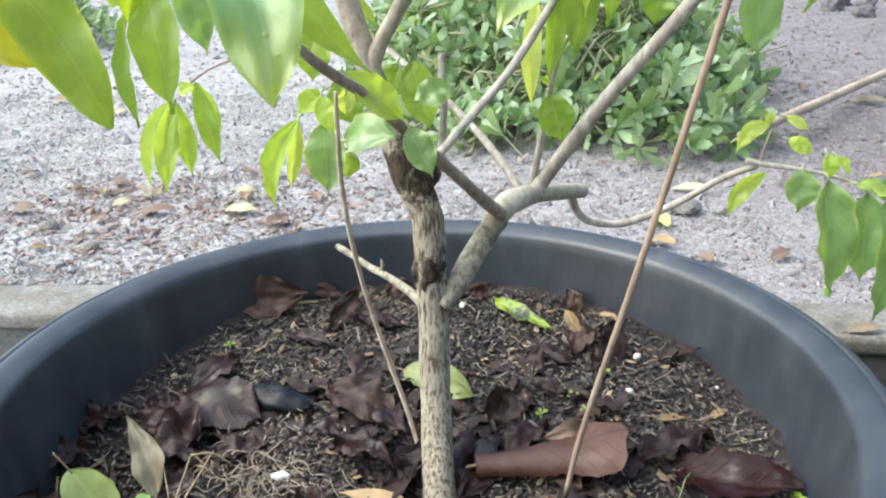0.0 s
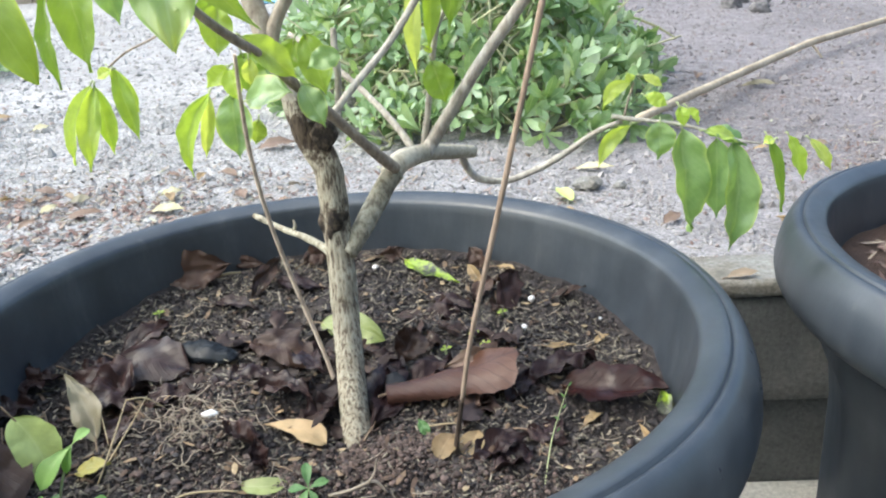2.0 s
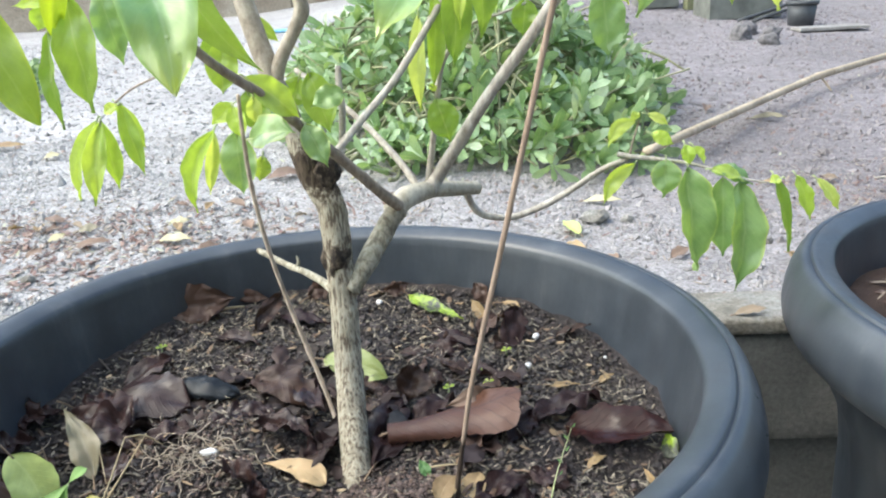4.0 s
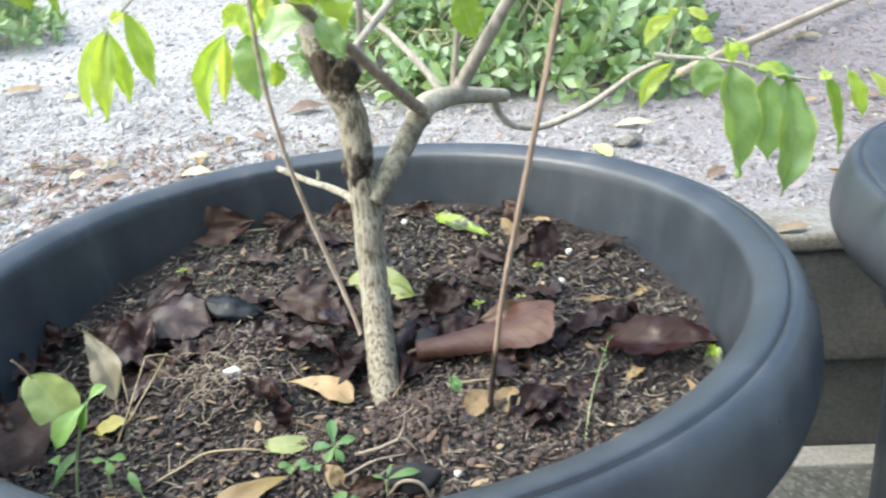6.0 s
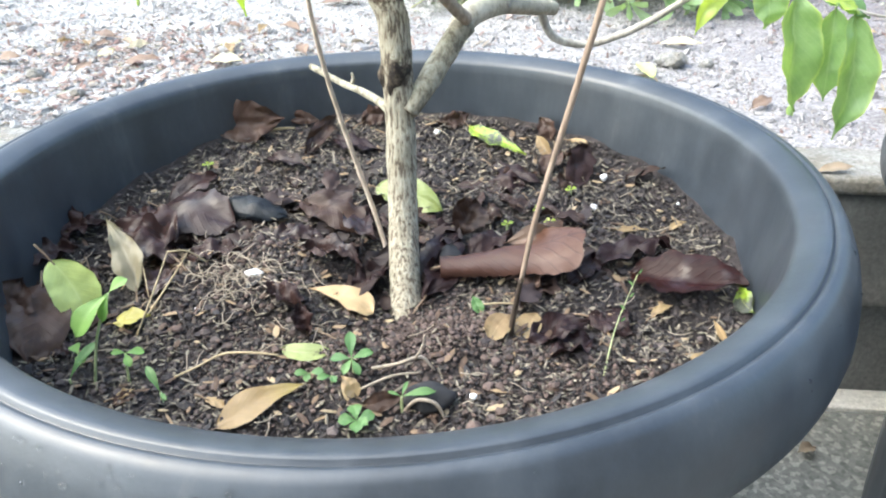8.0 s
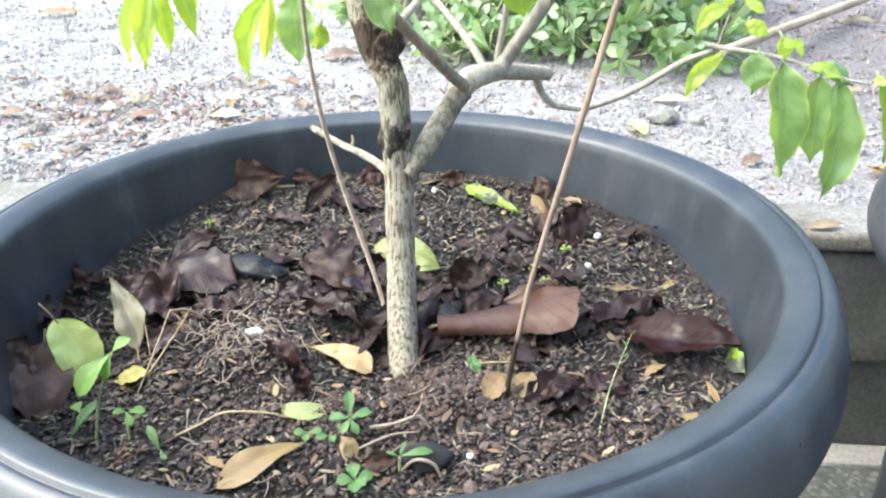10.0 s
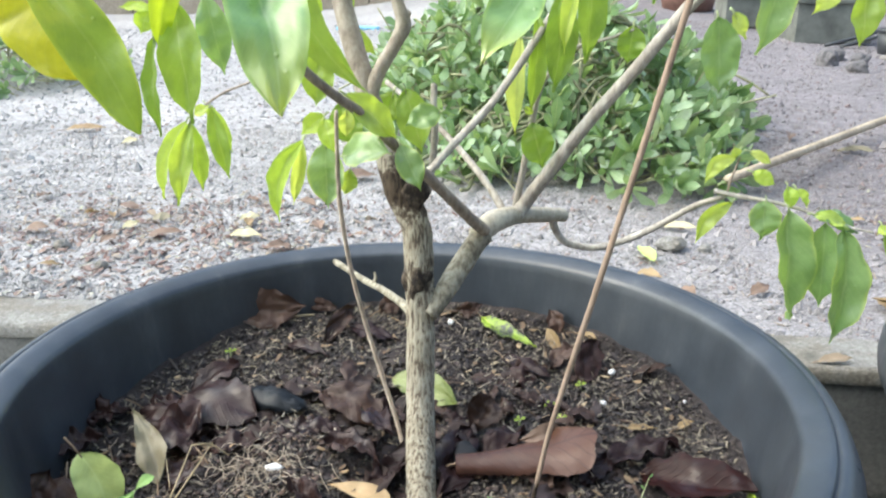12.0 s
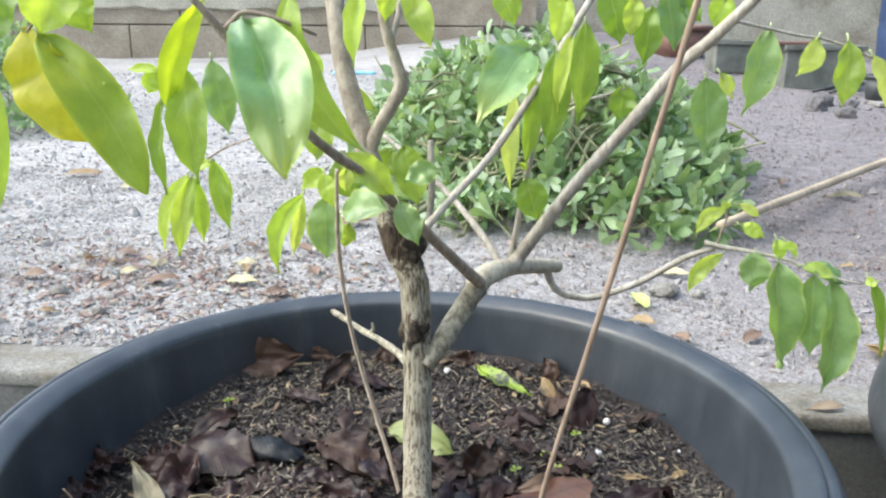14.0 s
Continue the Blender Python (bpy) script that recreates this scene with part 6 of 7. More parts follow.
def humped_leaf(at, size, high, turn, dip):
    """A leaf bent over into a smooth hollow hump, with a midrib seam and a rolled lower edge."""
    bm = bmesh.new()
    uv = bm.loops.layers.uv.new("UVMap")
    spin = Matrix.Translation(at) @ Euler((0, dip, turn)).to_matrix().to_4x4()
    grid = []
    for i in range(17):
        v = i / 16
        w = math.sin(math.pi * v) ** 0.55 * (1 + 0.08 * noise.noise(Vector((v * 6, 2, 1))))
        row = []
        for j in range(11):
            u = 2 * j / 10 - 1
            z = high * w * (1 - abs(u) ** 2.4) - 0.0012 * math.exp(-(u * 6) ** 2) + 0.0035 * noise.noise(Vector((u * 3, v * 6, 5)))
            row.append((bm.verts.new(spin @ Vector(((v - 0.5) * size[0], u * w * size[1] / 2, z))), ((u + 1) / 2, v)))
        grid.append(row)
    for a, b in zip(grid, grid[1:]):
        for j in range(10):
            quad = (a[j], b[j], b[j + 1], a[j + 1])
            face = bm.faces.new([q[0] for q in quad])
            for loop, q in zip(face.loops, quad):
                loop[uv].uv = q[1]
    bmesh.ops.solidify(bm, geom=bm.faces, thickness=0.0008)
    return bm


HUMP = (-0.119, 0.074, -0.073)
solid("fallen_leaf", humped_leaf(HUMP, (0.066, 0.032), 0.011, -0.35, 0.06), M_SLATE_LEAF, HUMP, "blackened slate-blue leaf bent into a smooth hump", "dead leaf", "leaves fallen in the pot")
for x, y, r in ((0.170, 0.097, 0.0034), (0.184, 0.138, 0.0036), (0.032, 0.223, 0.0032), (0.241, 0.093, 0.0016), (0.064, -0.123, 0.0026), (-0.137, -0.045, 0.0018), (0.241, 0.163, 0.0016), (-0.147, -0.05, 0.0014)):
    z = soil_top(x, y) + r * 0.8
    solid("perlite_grain", lump((x, y, z), (r, r), r * 0.9, x * 50), M_PERLITE, (x, y, z - r), "round white perlite grain on the soil", "perlite", "perlite grains")
solid("perlite_flake", lump((-0.101, -0.013, soil_top(-0.101, -0.013) + 0.004), (0.0075, 0.0036), 0.003, 4), M_PERLITE, (-0.101, -0.013, -0.083), "crumbled white flake on the root mound", "perlite")
solid("black_lump", lump((0.036, -0.126, soil_top(0.036, -0.126) + 0.006), (0.0155, 0.012), 0.010, 9, 3), M_BLACK, (0.036, -0.126, -0.116), "rounded black charcoal lump half in the soil", "charcoal")
# this lump stands in for the shaded gap and dark leaf here
solid("black_lump", lump((0.047, 0.02, soil_top(0.05, 0.02) + 0.008), (0.011, 0.016), 0.010, 5, 3), M_BLACK, (0.05, 0.02, -0.1), "black lump standing in for shade beside the trunk", "charcoal")


def thread(name, mat, pts, r, label, category, end=0.6):
    line = [(*p, r if i < len(pts) - 1 else r * end) for i, p in enumerate(pts)]
    return solid(name, tube(line, 6, 5, 0.1), mat, pts[0], label, category)


thread("straw", M_STRAW, [(-0.177, -0.063, -0.104), (-0.17, -0.04, -0.085), (-0.162, -0.016, -0.062)], 0.0008, "bent pale straw stalk on the soil", "straw")
thread("straw", M_STRAW, [(-0.162, -0.016, -0.062), (-0.150, -0.008, -0.066), (-0.138, -0.004, -0.078)], 0.0008, "bent pale straw stalk on the soil", "straw")
thread("straw", M_STRAW, [(-0.175, -0.045, -0.1), (-0.163, -0.022, -0.085), (-0.150, -0.003, -0.067)], 0.0008, "pale straw stalk on the root mound", "straw")
thread("straw", M_STRAW, [(-0.139, 0.220, -0.059), (-0.125, 0.224, -0.057), (-0.110, 0.229, -0.058)], 0.0016, "pale split straw by the pot wall", "straw")
thread("straw", M_STRAW, [(-0.137, -0.107, -0.108), (-0.122, -0.098, -0.105), (-0.108, -0.089, -0.102), (-0.085, -0.089, -0.101), (-0.069, -0.089, -0.103)], 0.0009, "long tan grass stalk lying on the soil", "straw")
thread("straw", M_STRAW, [(-0.205, 0.03, -0.085), (-0.19, 0.0, -0.075), (-0.175, -0.035, -0.09)], 0.0005, "thin dry stalk on the soil", "straw")
thread("straw", M_STRAW, [(0.066, -0.034, -0.098), (0.082, -0.033, -0.097), (0.098, -0.032, -0.098)], 0.0008, "short pale stalk behind the stake", "straw")
thread("root", M_ROOT, [(-0.004, -0.101, -0.105), (0.013, -0.103, -0.1), (0.029, -0.098, -0.098), (0.038, -0.099, -0.108)], 0.0012, "bare pale root lying on the soil", "root")
thread("root", M_ROOT, [(0.024, -0.1, -0.099), (0.030, -0.098, -0.09), (0.032, -0.097, -0.08)], 0.0008, "thin pale rootlet rising from the soil", "root")
thread("root", M_ROOT, [(0.018, -0.132, -0.117), (0.028, -0.137, -0.103), (0.040, -0.138, -0.105), (0.046, -0.139, -0.117)], 0.0013, "arching pale root by the charcoal", "root")
thread("root", M_ROOT, [(-0.012, -0.118, -0.11), (0.01, -0.108, -0.106), (0.03, -0.104, -0.106)], 0.0010, "brown root lying on the soil", "root")


def root_tangle():
    bm = bmesh.new()
    for i in range(52):
        a = random.uniform(0, 6.28)
        x, y = -0.114 + random.gauss(0, 0.016), -0.016 + random.gauss(0, 0.013)
        pts = []
        for k in range(6):
            pts.append((x, y, soil_top(x, y) + 0.0015 + random.uniform(0, 0.006), 0.0002 + 0.00016 * (i % 3)))
            a += random.uniform(-0.9, 0.9)
            x, y = x + 0.006 * math.cos(a), y + 0.006 * math.sin(a)
        tube(pts, 4, 3, bm=bm)
    stuff("root_tangle", mesh_of("root_tangle", bm, M_ROOT), "tangle of fine pale roots on a mound", "roots")


root_tangle()


def seedling(at, height, leaves, size, label, lean=(0, 0), mat=M_SPROUT):
    x, y = at
    z = soil_top(x, y)
    ob = thing("seedling", (x, y, z), label, "seedling", "seedlings in the pot")
    top = Vector((x + lean[0], y + lean[1], z + height))
    part("stem", tube([(x, y, z - 0.004, 0.0011), (x + lean[0] * 0.4, y + lean[1] * 0.4, z + height * 0.55, 0.001), (*top, 0.0008)], 6, 4), M_STEM, ob)
    for k, (a, ln, rise) in enumerate(leaves):
        d = Vector((math.cos(a), math.sin(a), rise)) * ln
        part("leaf", blade(top, top + d, ln * size, (0, -0.35, 1), 0.25, 0.1, 0, 0.05, True, rows=8, cols=6, seed=k + x * 90), mat, ob)
    return ob


seedling((-0.191, -0.111), 0.058, [(3.9, 0.027, -0.85), (0.7, 0.014, 0.4), (4.4, 0.011, -1.5)], 0.72, "light green seedling with a pale bent stem", (0.013, 0.024), M_YOUNG)
seedling((-0.168, -0.108), 0.022, [(0.4, 0.012, -0.2), (3.4, 0.009, 0.2), (-1.0, 0.01, -0.5)], 0.6, "small light green seedling in the soil", (0.0, 0.004), mat=M_YOUNG)
seedling((-0.205, -0.095), 0.01, [(2.2, 0.012, 0.1), (5.4, 0.012, 0.0)], 0.7, "tiny pale green seedling in the soil", mat=M_YOUNG)
seedling((-0.016, -0.103), 0.013, [(3.0, 0.015, -0.1), (1.7, 0.016, 0.7), (0.3, 0.015, 0.15), (4.3, 0.012, -0.4), (5.3, 0.011, -0.6)], 0.5, "dark green seedling with five drooping leaves", (-0.001, 0.0))
seedling((-0.046, -0.105), 0.006, [(3.4, 0.010, 0.2), (0.0, 0.010, 0.2), (4.6, 0.009, 0.0)], 0.6, "small bluish green seedling in the soil")
seedling((-0.030, -0.112), 0.006, [(3.6, 0.010, 0.1), (5.2, 0.009, 0.1)], 0.6, "small dark green seedling in the soil")
seedling((-0.010, -0.145), 0.008, [(0.3, 0.012, 0.15), (1.8, 0.013, 0.2), (3.3, 0.012, 0.1), (4.8, 0.012, 0.05), (5.6, 0.010, 0.2)], 0.75, "light green clover-like seedling in the soil")
seedling((0.018, -0.133), 0.012, [(0.1, 0.022, 0.12), (3.0, 0.009, 0.35), (1.2, 0.010, 0.5)], 0.3, "green seedling with narrow leaves")
seedling((-0.140, -0.126), 0.008, [(2.3, 0.017, 0.7), (5.4, 0.009, -0.1)], 0.35, "small green grass-like sprout")
seedling((-0.206, -0.112), 0.004, [(1.0, 0.026, 0.6)], 0.3, "single green grass blade in the soil")
for x, y in ((0.122, 0.09), (0.094, 0.065), (0.152, 0.115), (-0.18, 0.16), (0.13, 0.07)):
    seedling((x, y), 0.005, [(0.5, 0.006, 0.2), (3.6, 0.006, 0.2), (2.0, 0.005, 0.4)], 0.6, "tiny yellow-green seedling in the soil", mat=M_LIME)
grass = thing("grass_stalk", (0.150, -0.106, -0.113), "thin green grass stalk with a small seed head", "grass")
part("stalk", tube([(0.150, -0.106, -0.118, 0.0006), (0.158, -0.082, -0.104, 0.0005), (0.167, -0.06, -0.093, 0.0004), (0.184, -0.03, -0.074, 0.0003)], 6, 5), M_STEM, grass)
for k in range(5):
    p = Vector((0.184 - 0.004 * k, -0.03 - 0.008 * k, -0.074 - 0.005 * k))
    part("seed", blade(p, p + Vector((0.0035 * (-1) ** k, 0.002, 0.003)), 0.0016, (0, -1, 0.4), 0.3, rows=4, cols=4), M_SPROUT, grass)


# ---- water drops on the pot's rim ----
def drops():
    pts, sizes = [], []
    for i in range(150):
        a = random.uniform(3.3, 4.6) if i < 110 else random.uniform(0, 6.28)
        k = random.uniform(20.5, 25)
        i0, u = int(k), k - int(k)
        r, z = RIM[i0][0] * (1 - u) + RIM[i0 + 1][0] * u, RIM[i0][1] * (1 - u) + RIM[i0 + 1][1] * u
        pts.append((r * math.cos(a), r * math.sin(a), z))
        sizes.append(random.uniform(0.0007, 0.0019))
    gen = np.random.default_rng(3)
    stuff("water_drops", scatter_lumps("water_drops", np.array(pts), np.array(sizes), M_DROP, gen, (0.8, 1.0), True), "rain drops on the black rim", "water drops")


drops()

# ---- gravel stones and litter ----
gen = np.random.default_rng(11)


def bed_places(k, x0, x1, depth, power=1.0, lift=0.0):
    x = gen.uniform(x0, x1, k)
    d = 0.085 + depth * gen.uniform(0, 1, k) ** power
    return np.array([(a, kerb_y(a) + b, ground_z(a, kerb_y(a) + b) + lift) for a, b in zip(x, d)])


places = bed_places(82000, -1.35, 1.45, 1.15, 1.0)
places = places[places[:, 0] < 0.5 + gen.gamma(1.5, 0.42, len(places))]
stuff("gravel_stones", scatter_grit("gravel_stones", places, gen.gamma(3.0, 0.00044, len(places)) + 0.0008, M_PEBBLE, gen), "loose angular grey gravel stones", "gravel")
places = bed_places(2600, -1.35, 1.3, 1.3, 1.0)
stuff("gravel_stones", scatter_lumps("gravel_stones", places, gen.gamma(2.5, 0.0010, 2600) + 0.0022, M_PEBBLE, gen), "coarser angular gravel stones", "gravel")
places = bed_places(42000, -3.4, 3.6, 4.4, 0.8)
stuff("gravel_stones", scatter_grit("gravel_stones", places, gen.gamma(2.5, 0.0013, 42000) + 0.0016, M_PEBBLE, gen), "scattered gravel stones farther off", "gravel")
px, py = gen.normal(-0.45, 0.27, 1500), gen.normal(0.40, 0.15, 1500)
places = np.array([(a, kerb_y(a) + max(0.09, b), ground_z(a, kerb_y(a) + max(0.09, b)) + 0.003) for a, b in zip(px, py)])
stuff("leaf_grit", scatter_chips("leaf_grit", places, gen.gamma(3, 0.0035, 1500) + 0.003, gen.uniform(0.002, 0.007, 1500), M_GRIT, gen, 0.25, 0.12), "brown dead leaf bits strewn on the gravel", "leaf litter")
px, py = gen.normal(-0.5, 0.2, 650), gen.normal(0.36, 0.12, 650)
places = np.array([(a, kerb_y(a) + max(0.1, b), ground_z(a, kerb_y(a) + max(0.1, b)) + 0.004) for a, b in zip(px, py)])
stuff("leaf_grit", scatter_chips("leaf_grit", places, gen.uniform(0.008, 0.022, 650), gen.uniform(0.003, 0.009, 650), M_RUST, gen, 0.3, 0.1), "reddish brown leaf crumbs strewn on the gravel", "leaf litter")
px, py = gen.normal(0.86, 0.1, 420), gen.normal(0.86, 0.1, 420)
places = np.array([(a, b, ground_z(a, b) + 0.003) for a, b in zip(px, py)])
stuff("leaf_grit", scatter_chips("leaf_grit", places, gen.gamma(3, 0.003, 420) + 0.003, gen.uniform(0.002, 0.005, 420), M_GRIT, gen, 0.25, 0.12), "patch of brown leaf crumbs on the gravel", "leaf litter")
places = bed_places(900, -1.5, 1.6, 1.8, 1.0, 0.003)
stuff("leaf_grit", scatter_chips("leaf_grit", places, gen.gamma(3, 0.005, 900) + 0.004, gen.uniform(0.002, 0.007, 900), M_GRIT, gen, 0.25, 0.12), "sparse brown twig and leaf bits on the gravel", "leaf litter")


def gravel_leaf(mat, x, y, length, angle, label, width=0.5, curl=0.25, z=None):
    z = ground_z(x, y) + 0.006 if z is None else z
    d = Vector((math.cos(angle), math.sin(angle), 0)) * length / 2
    p = Vector((x, y, z))
    ob = solid("fallen_leaf", blade(p - d, p + d + Vector((0, 0, 0.006)), length * width, (0, -0.3, 1), curl, 0.05, 0.3, 0.12, False, 0, 12, 6, x * 31 + y), mat, (x, y, z - 0.004), label, "dead leaf", "leaves fallen on the gravel")
    q = p - d
    part("stalk", tube([(*(q - d * 0.35 - Vector((0, 0, 0.003))), 0.0009), (*(q - d * 0.1), 0.0009), (*(q + d * 0.08), 0.0006)], 5, 3), M_STALK, ob, "thin dry stalk")


gravel_leaf(M_CREAM_LEAF, -0.345, 0.874, 0.038, 0.2, "cream-yellow fallen leaf on the gravel", 0.6)
gravel_leaf(M_CREAM_LEAF, -0.330, 0.785, 0.062, -0.3, "pale tan fallen leaf on the gravel", 0.4)
gravel_leaf(M_CREAM_LEAF, -0.54, 0.817, 0.032, 0.8, "pale yellow fallen leaf on the gravel", 0.6)
gravel_leaf(M_CREAM_LEAF, -0.782, 1.447, 0.04, 0.6, "pale yellow fallen leaf on the gravel", 0.65)
gravel_leaf(M_PALE_LEAF, 0.335, 0.70, 0.055, 1.9, "lime-green fallen leaf on the gravel", 0.45)
gravel_leaf(M_CREAM_LEAF, 0.42, 0.84, 0.07, -0.4, "yellow fallen leaf on the gravel", 0.3)
gravel_leaf(M_DRY_LEAF, 0.974, 1.41, 0.085, -0.45, "long dry tan leaf on the gravel", 0.3)
gravel_leaf(M_FLAP, 0.865, 1.542, 0.06, 1.2, "curled reddish dead leaf on the gravel", 0.5, 0.6)
gravel_leaf(M_FLAP, -0.181, 1.135, 0.085, 0.2, "brown dead leaf on the gravel", 0.4)
gravel_leaf(M_FLAP, -0.47, 0.784, 0.06, 0.3, "brown dead leaf on the gravel", 0.35)
gravel_leaf(M_TAN_LEAF, -0.963, 1.6, 0.11, 0.1, "long pale leaf on the gravel", 0.25)
gravel_leaf(M_STALE_LEAF, 0.492, 0.352, 0.042, 0.0, "greyish tan dead leaf on the kerb", 0.36, z=KERB_TOP + 0.002)
gravel_leaf(M_FLAP, 0.47, 0.56, 0.04, 0.6, "small brown leaf on the gravel", 0.5)
gravel_leaf(M_DRY_LEAF, -0.36, 0.52, 0.045, 0.3, "greyish green leaf on the gravel", 0.5)
gravel_leaf(M_DRY_LEAF, -0.5, 0.86, 0.04, 0.2, "greyish green leaf on the gravel", 0.6)
gravel_leaf(M_STALE_LEAF, 0.471, 0.222, 0.030, 3.7, "curled tan leaf on the pavement", 0.6, 0.5, FLOOR + 0.004)
scrap = random.Random(21)
for k in range(34):
    x = scrap.gauss(-0.46, 0.20) if k < 26 else scrap.uniform(0.3, 0.9)
    y = kerb_y(x) + max(0.13, scrap.gauss(0.36, 0.14) if k < 26 else scrap.uniform(0.15, 0.8))
    gravel_leaf(scrap.choice((M_FLAP, M_FLAP, M_TAN_LEAF, M_STALE_LEAF)), x, y, scrap.uniform(0.022, 0.05), scrap.uniform(0, 6.28), "curled brown dead leaf scrap on the gravel", scrap.uniform(0.35, 0.6), scrap.uniform(0.2, 0.6))
for x, y, r in ((0.384, 0.744, 0.026), (0.44, 0.74, 0.012), (0.3, 0.62, 0.01), (-0.62, 0.72, 0.014), (-0.7, 0.66, 0.012), (-0.52, 0.64, 0.011), (0.62, 0.6, 0.01), (-0.25, 0.6, 0.01)):
    z = ground_z(x, y) + r * 0.4
    solid("stone", lump((x, y, z), (r, r * 0.8), r * (0.45 if r > 0.02 else 0.7), x * 9), M_KERB, (x, y, z - r * 0.6), "flat pale grey stone lying on the gravel" if r > 0.02 else "pale pebble lying on the gravel", "stone", "larger stones on the gravel", smooth=False)
for x, y, w, h, k in ((1.66, 3.28, 0.05, 0.05, 2), (1.74, 3.43, 0.06, 0.045, 5), (1.70, 3.06, 0.045, 0.035, 7), (1.84, 3.36, 0.04, 0.03, 9)):
    solid("earth_clod", lump((x, y, ground_z(x, y) + h * 0.4), (w, w * 0.8), h, k, 3), M_CLOD, (x, y, ground_z(x, y)), "rough grey earth clod on the gravel", "clod", "earth clods by the heap", smooth=False)


# ---- heaps of cut hedge branches ----
def leaf_mesh(k):
    ln = 0.046 + 0.006 * k
    return mesh_of("leaf", blade((0, 0, 0), (0, ln, 0.004), ln * 0.40, (0, 0, 1), 0.18, 0.08, 0.2 * (k - 2), 0.06, "spoon", 0.010, 7, 2, k), M_CUT)


CUT_LEAVES = [leaf_mesh(k) for k in range(5)]
CUT_V = [np.array([v.co[:] for v in me.vertices]) for me in CUT_LEAVES]
CUT_F = [[tuple(p.vertices) for p in me.polygons] for me in CUT_LEAVES]
CUT_UV = [np.array([d.uv[:] for d in me.uv_layers[0].data]) for me in CUT_LEAVES]


def whorl(seat, outward, spread, rnd):
    """Poses of a rosette of leaves at a twig's end."""
    q = outward.to_track_quat("Z", "Y").to_matrix().to_4x4()
    turn = rnd.uniform(0, 6.28)
    for k in range(rnd.randint(5, 8)):
        a = turn + k * 2.4
        size = rnd.uniform(0.75, 1.25)
        yield Matrix.Translation(seat) @ q @ Matrix.Rotation(a, 4, "Z") @ Matrix.Rotation(rnd.uniform(0.35, spread), 4, "X") @ Matrix.Diagonal((size, size, size, 1)), rnd.randint(0, 4)


def heap_height(shape, x, y):
    cx, cy, rx, ry, h = shape
    d = ((x - cx) / rx) ** 2 + ((y - cy) / ry) ** 2
    return h * max(0.0, 1 - d) ** 0.7 * (1 + 0.5 * noise.noise(Vector((x * 4.5, y * 4.5, 8)))) if d < 1 else 0.0


def heap(shapes, whorls, singles, label, seed, twigs):
    rnd = random.Random(seed)
    cx, cy = shapes[0][0], shapes[0][1]
    ob = thing("cut_branch_heap", (cx, cy, ground_z(cx, cy)), label, "branch heap", "heaps of hedge cuttings")
    o = Vector(ob.location)

    def top(x, y):
        return ground_z(x, y) + max(heap_height(s, x, y) for s in shapes)

    seats = []
    while len(seats) < whorls:
        s = rnd.choices(shapes, [q[2] * q[3] for q in shapes])[0]
        a, r = rnd.uniform(0, 6.2832), math.sqrt(rnd.uniform(0, 1))
        x, y = s[0] + s[2] * r * math.cos(a) * 1.04, s[1] + s[3] * r * math.sin(a) * 1.04
        h = top(x, y) - ground_z(x, y)
        z = ground_z(x, y) + 0.012 + h * rnd.uniform(0.35, 1.12) + rnd.uniform(0, 0.02)
        slope = Vector((top(x - 0.03, y) - top(x + 0.03, y), top(x, y - 0.03) - top(x, y + 0.03), 0.06))
        out = (slope.normalized() + Vector((rnd.gauss(0, 0.55), rnd.gauss(0, 0.55) - 0.35, rnd.gauss(-0.35, 0.45)))).normalized()
        seats.append((Vector((x, y, z)), out))
    seats.sort(key=lambda p: p[0].y - 0.6 * p[0].z)
    twig_bm = bmesh.new()
    count, verts, faces, uvs, n = 0, [], [], [], 0
    for seat, out in seats:
        start = seat - out * rnd.uniform(0.07, 0.20) + Vector((rnd.gauss(0, 0.02), rnd.gauss(0, 0.02), -0.01))
        tube([(*start, 0.0024), (*((start + seat) / 2 + Vector((0, 0, rnd.uniform(-0.01, 0.01)))), 0.0021), (*seat, 0.0015)], 5, 2, bm=twig_bm)
        for m, k in whorl(seat, out, 1.3, rnd):
            if count < singles:
                leaf_ob = new("leaf", CUT_LEAVES[k])
                leaf_ob.parent = ob
                leaf_ob.matrix_basis = Matrix.Translation(-o) @ m
                count += 1
            else:
                mm = np.array(m)
                verts.append(CUT_V[k] @ mm[:3, :3].T + mm[:3, 3] - np.array(o))
                faces += [tuple(i + n for i in f) for f in CUT_F[k]]
                uvs.append(CUT_UV[k])
                n += len(CUT_V[k])
    me = loose("leaf_mass", np.concatenate(verts).tolist(), faces, M_CUT)
    me.uv_layers.new(name="UVMap").data.foreach_set("uv", np.concatenate(uvs).ravel())
    mass = new("leaf_mass", me)
    mass.parent = ob
    tagged(mass, kind="stuff")
    tagged(part("twig_mass", twig_bm, M_GREEN_TWIG, ob), kind="stuff")
    for k in range(twigs):
        s = rnd.choice(shapes)
        a, r = rnd.uniform(0, 6.28), rnd.uniform(0, 0.75)
        x, y, b = s[0] + s[2] * r * math.cos(a), s[1] + s[3] * r * math.sin(a), rnd.gauss(0.1, 0.9)
        pts = []
        for j in range(5):
            xx, yy = x + 0.075 * (j - 2) * math.cos(b), y + 0.075 * (j - 2) * math.sin(b)
            pts.append((xx, yy, top(xx, yy) + 0.024 + rnd.uniform(-0.012, 0.022), 0.0046 - 0.0006 * j))
        part("twig", tube(pts, 7, 4, 0.15), M_CUT_TWIG, ob)
    return ob


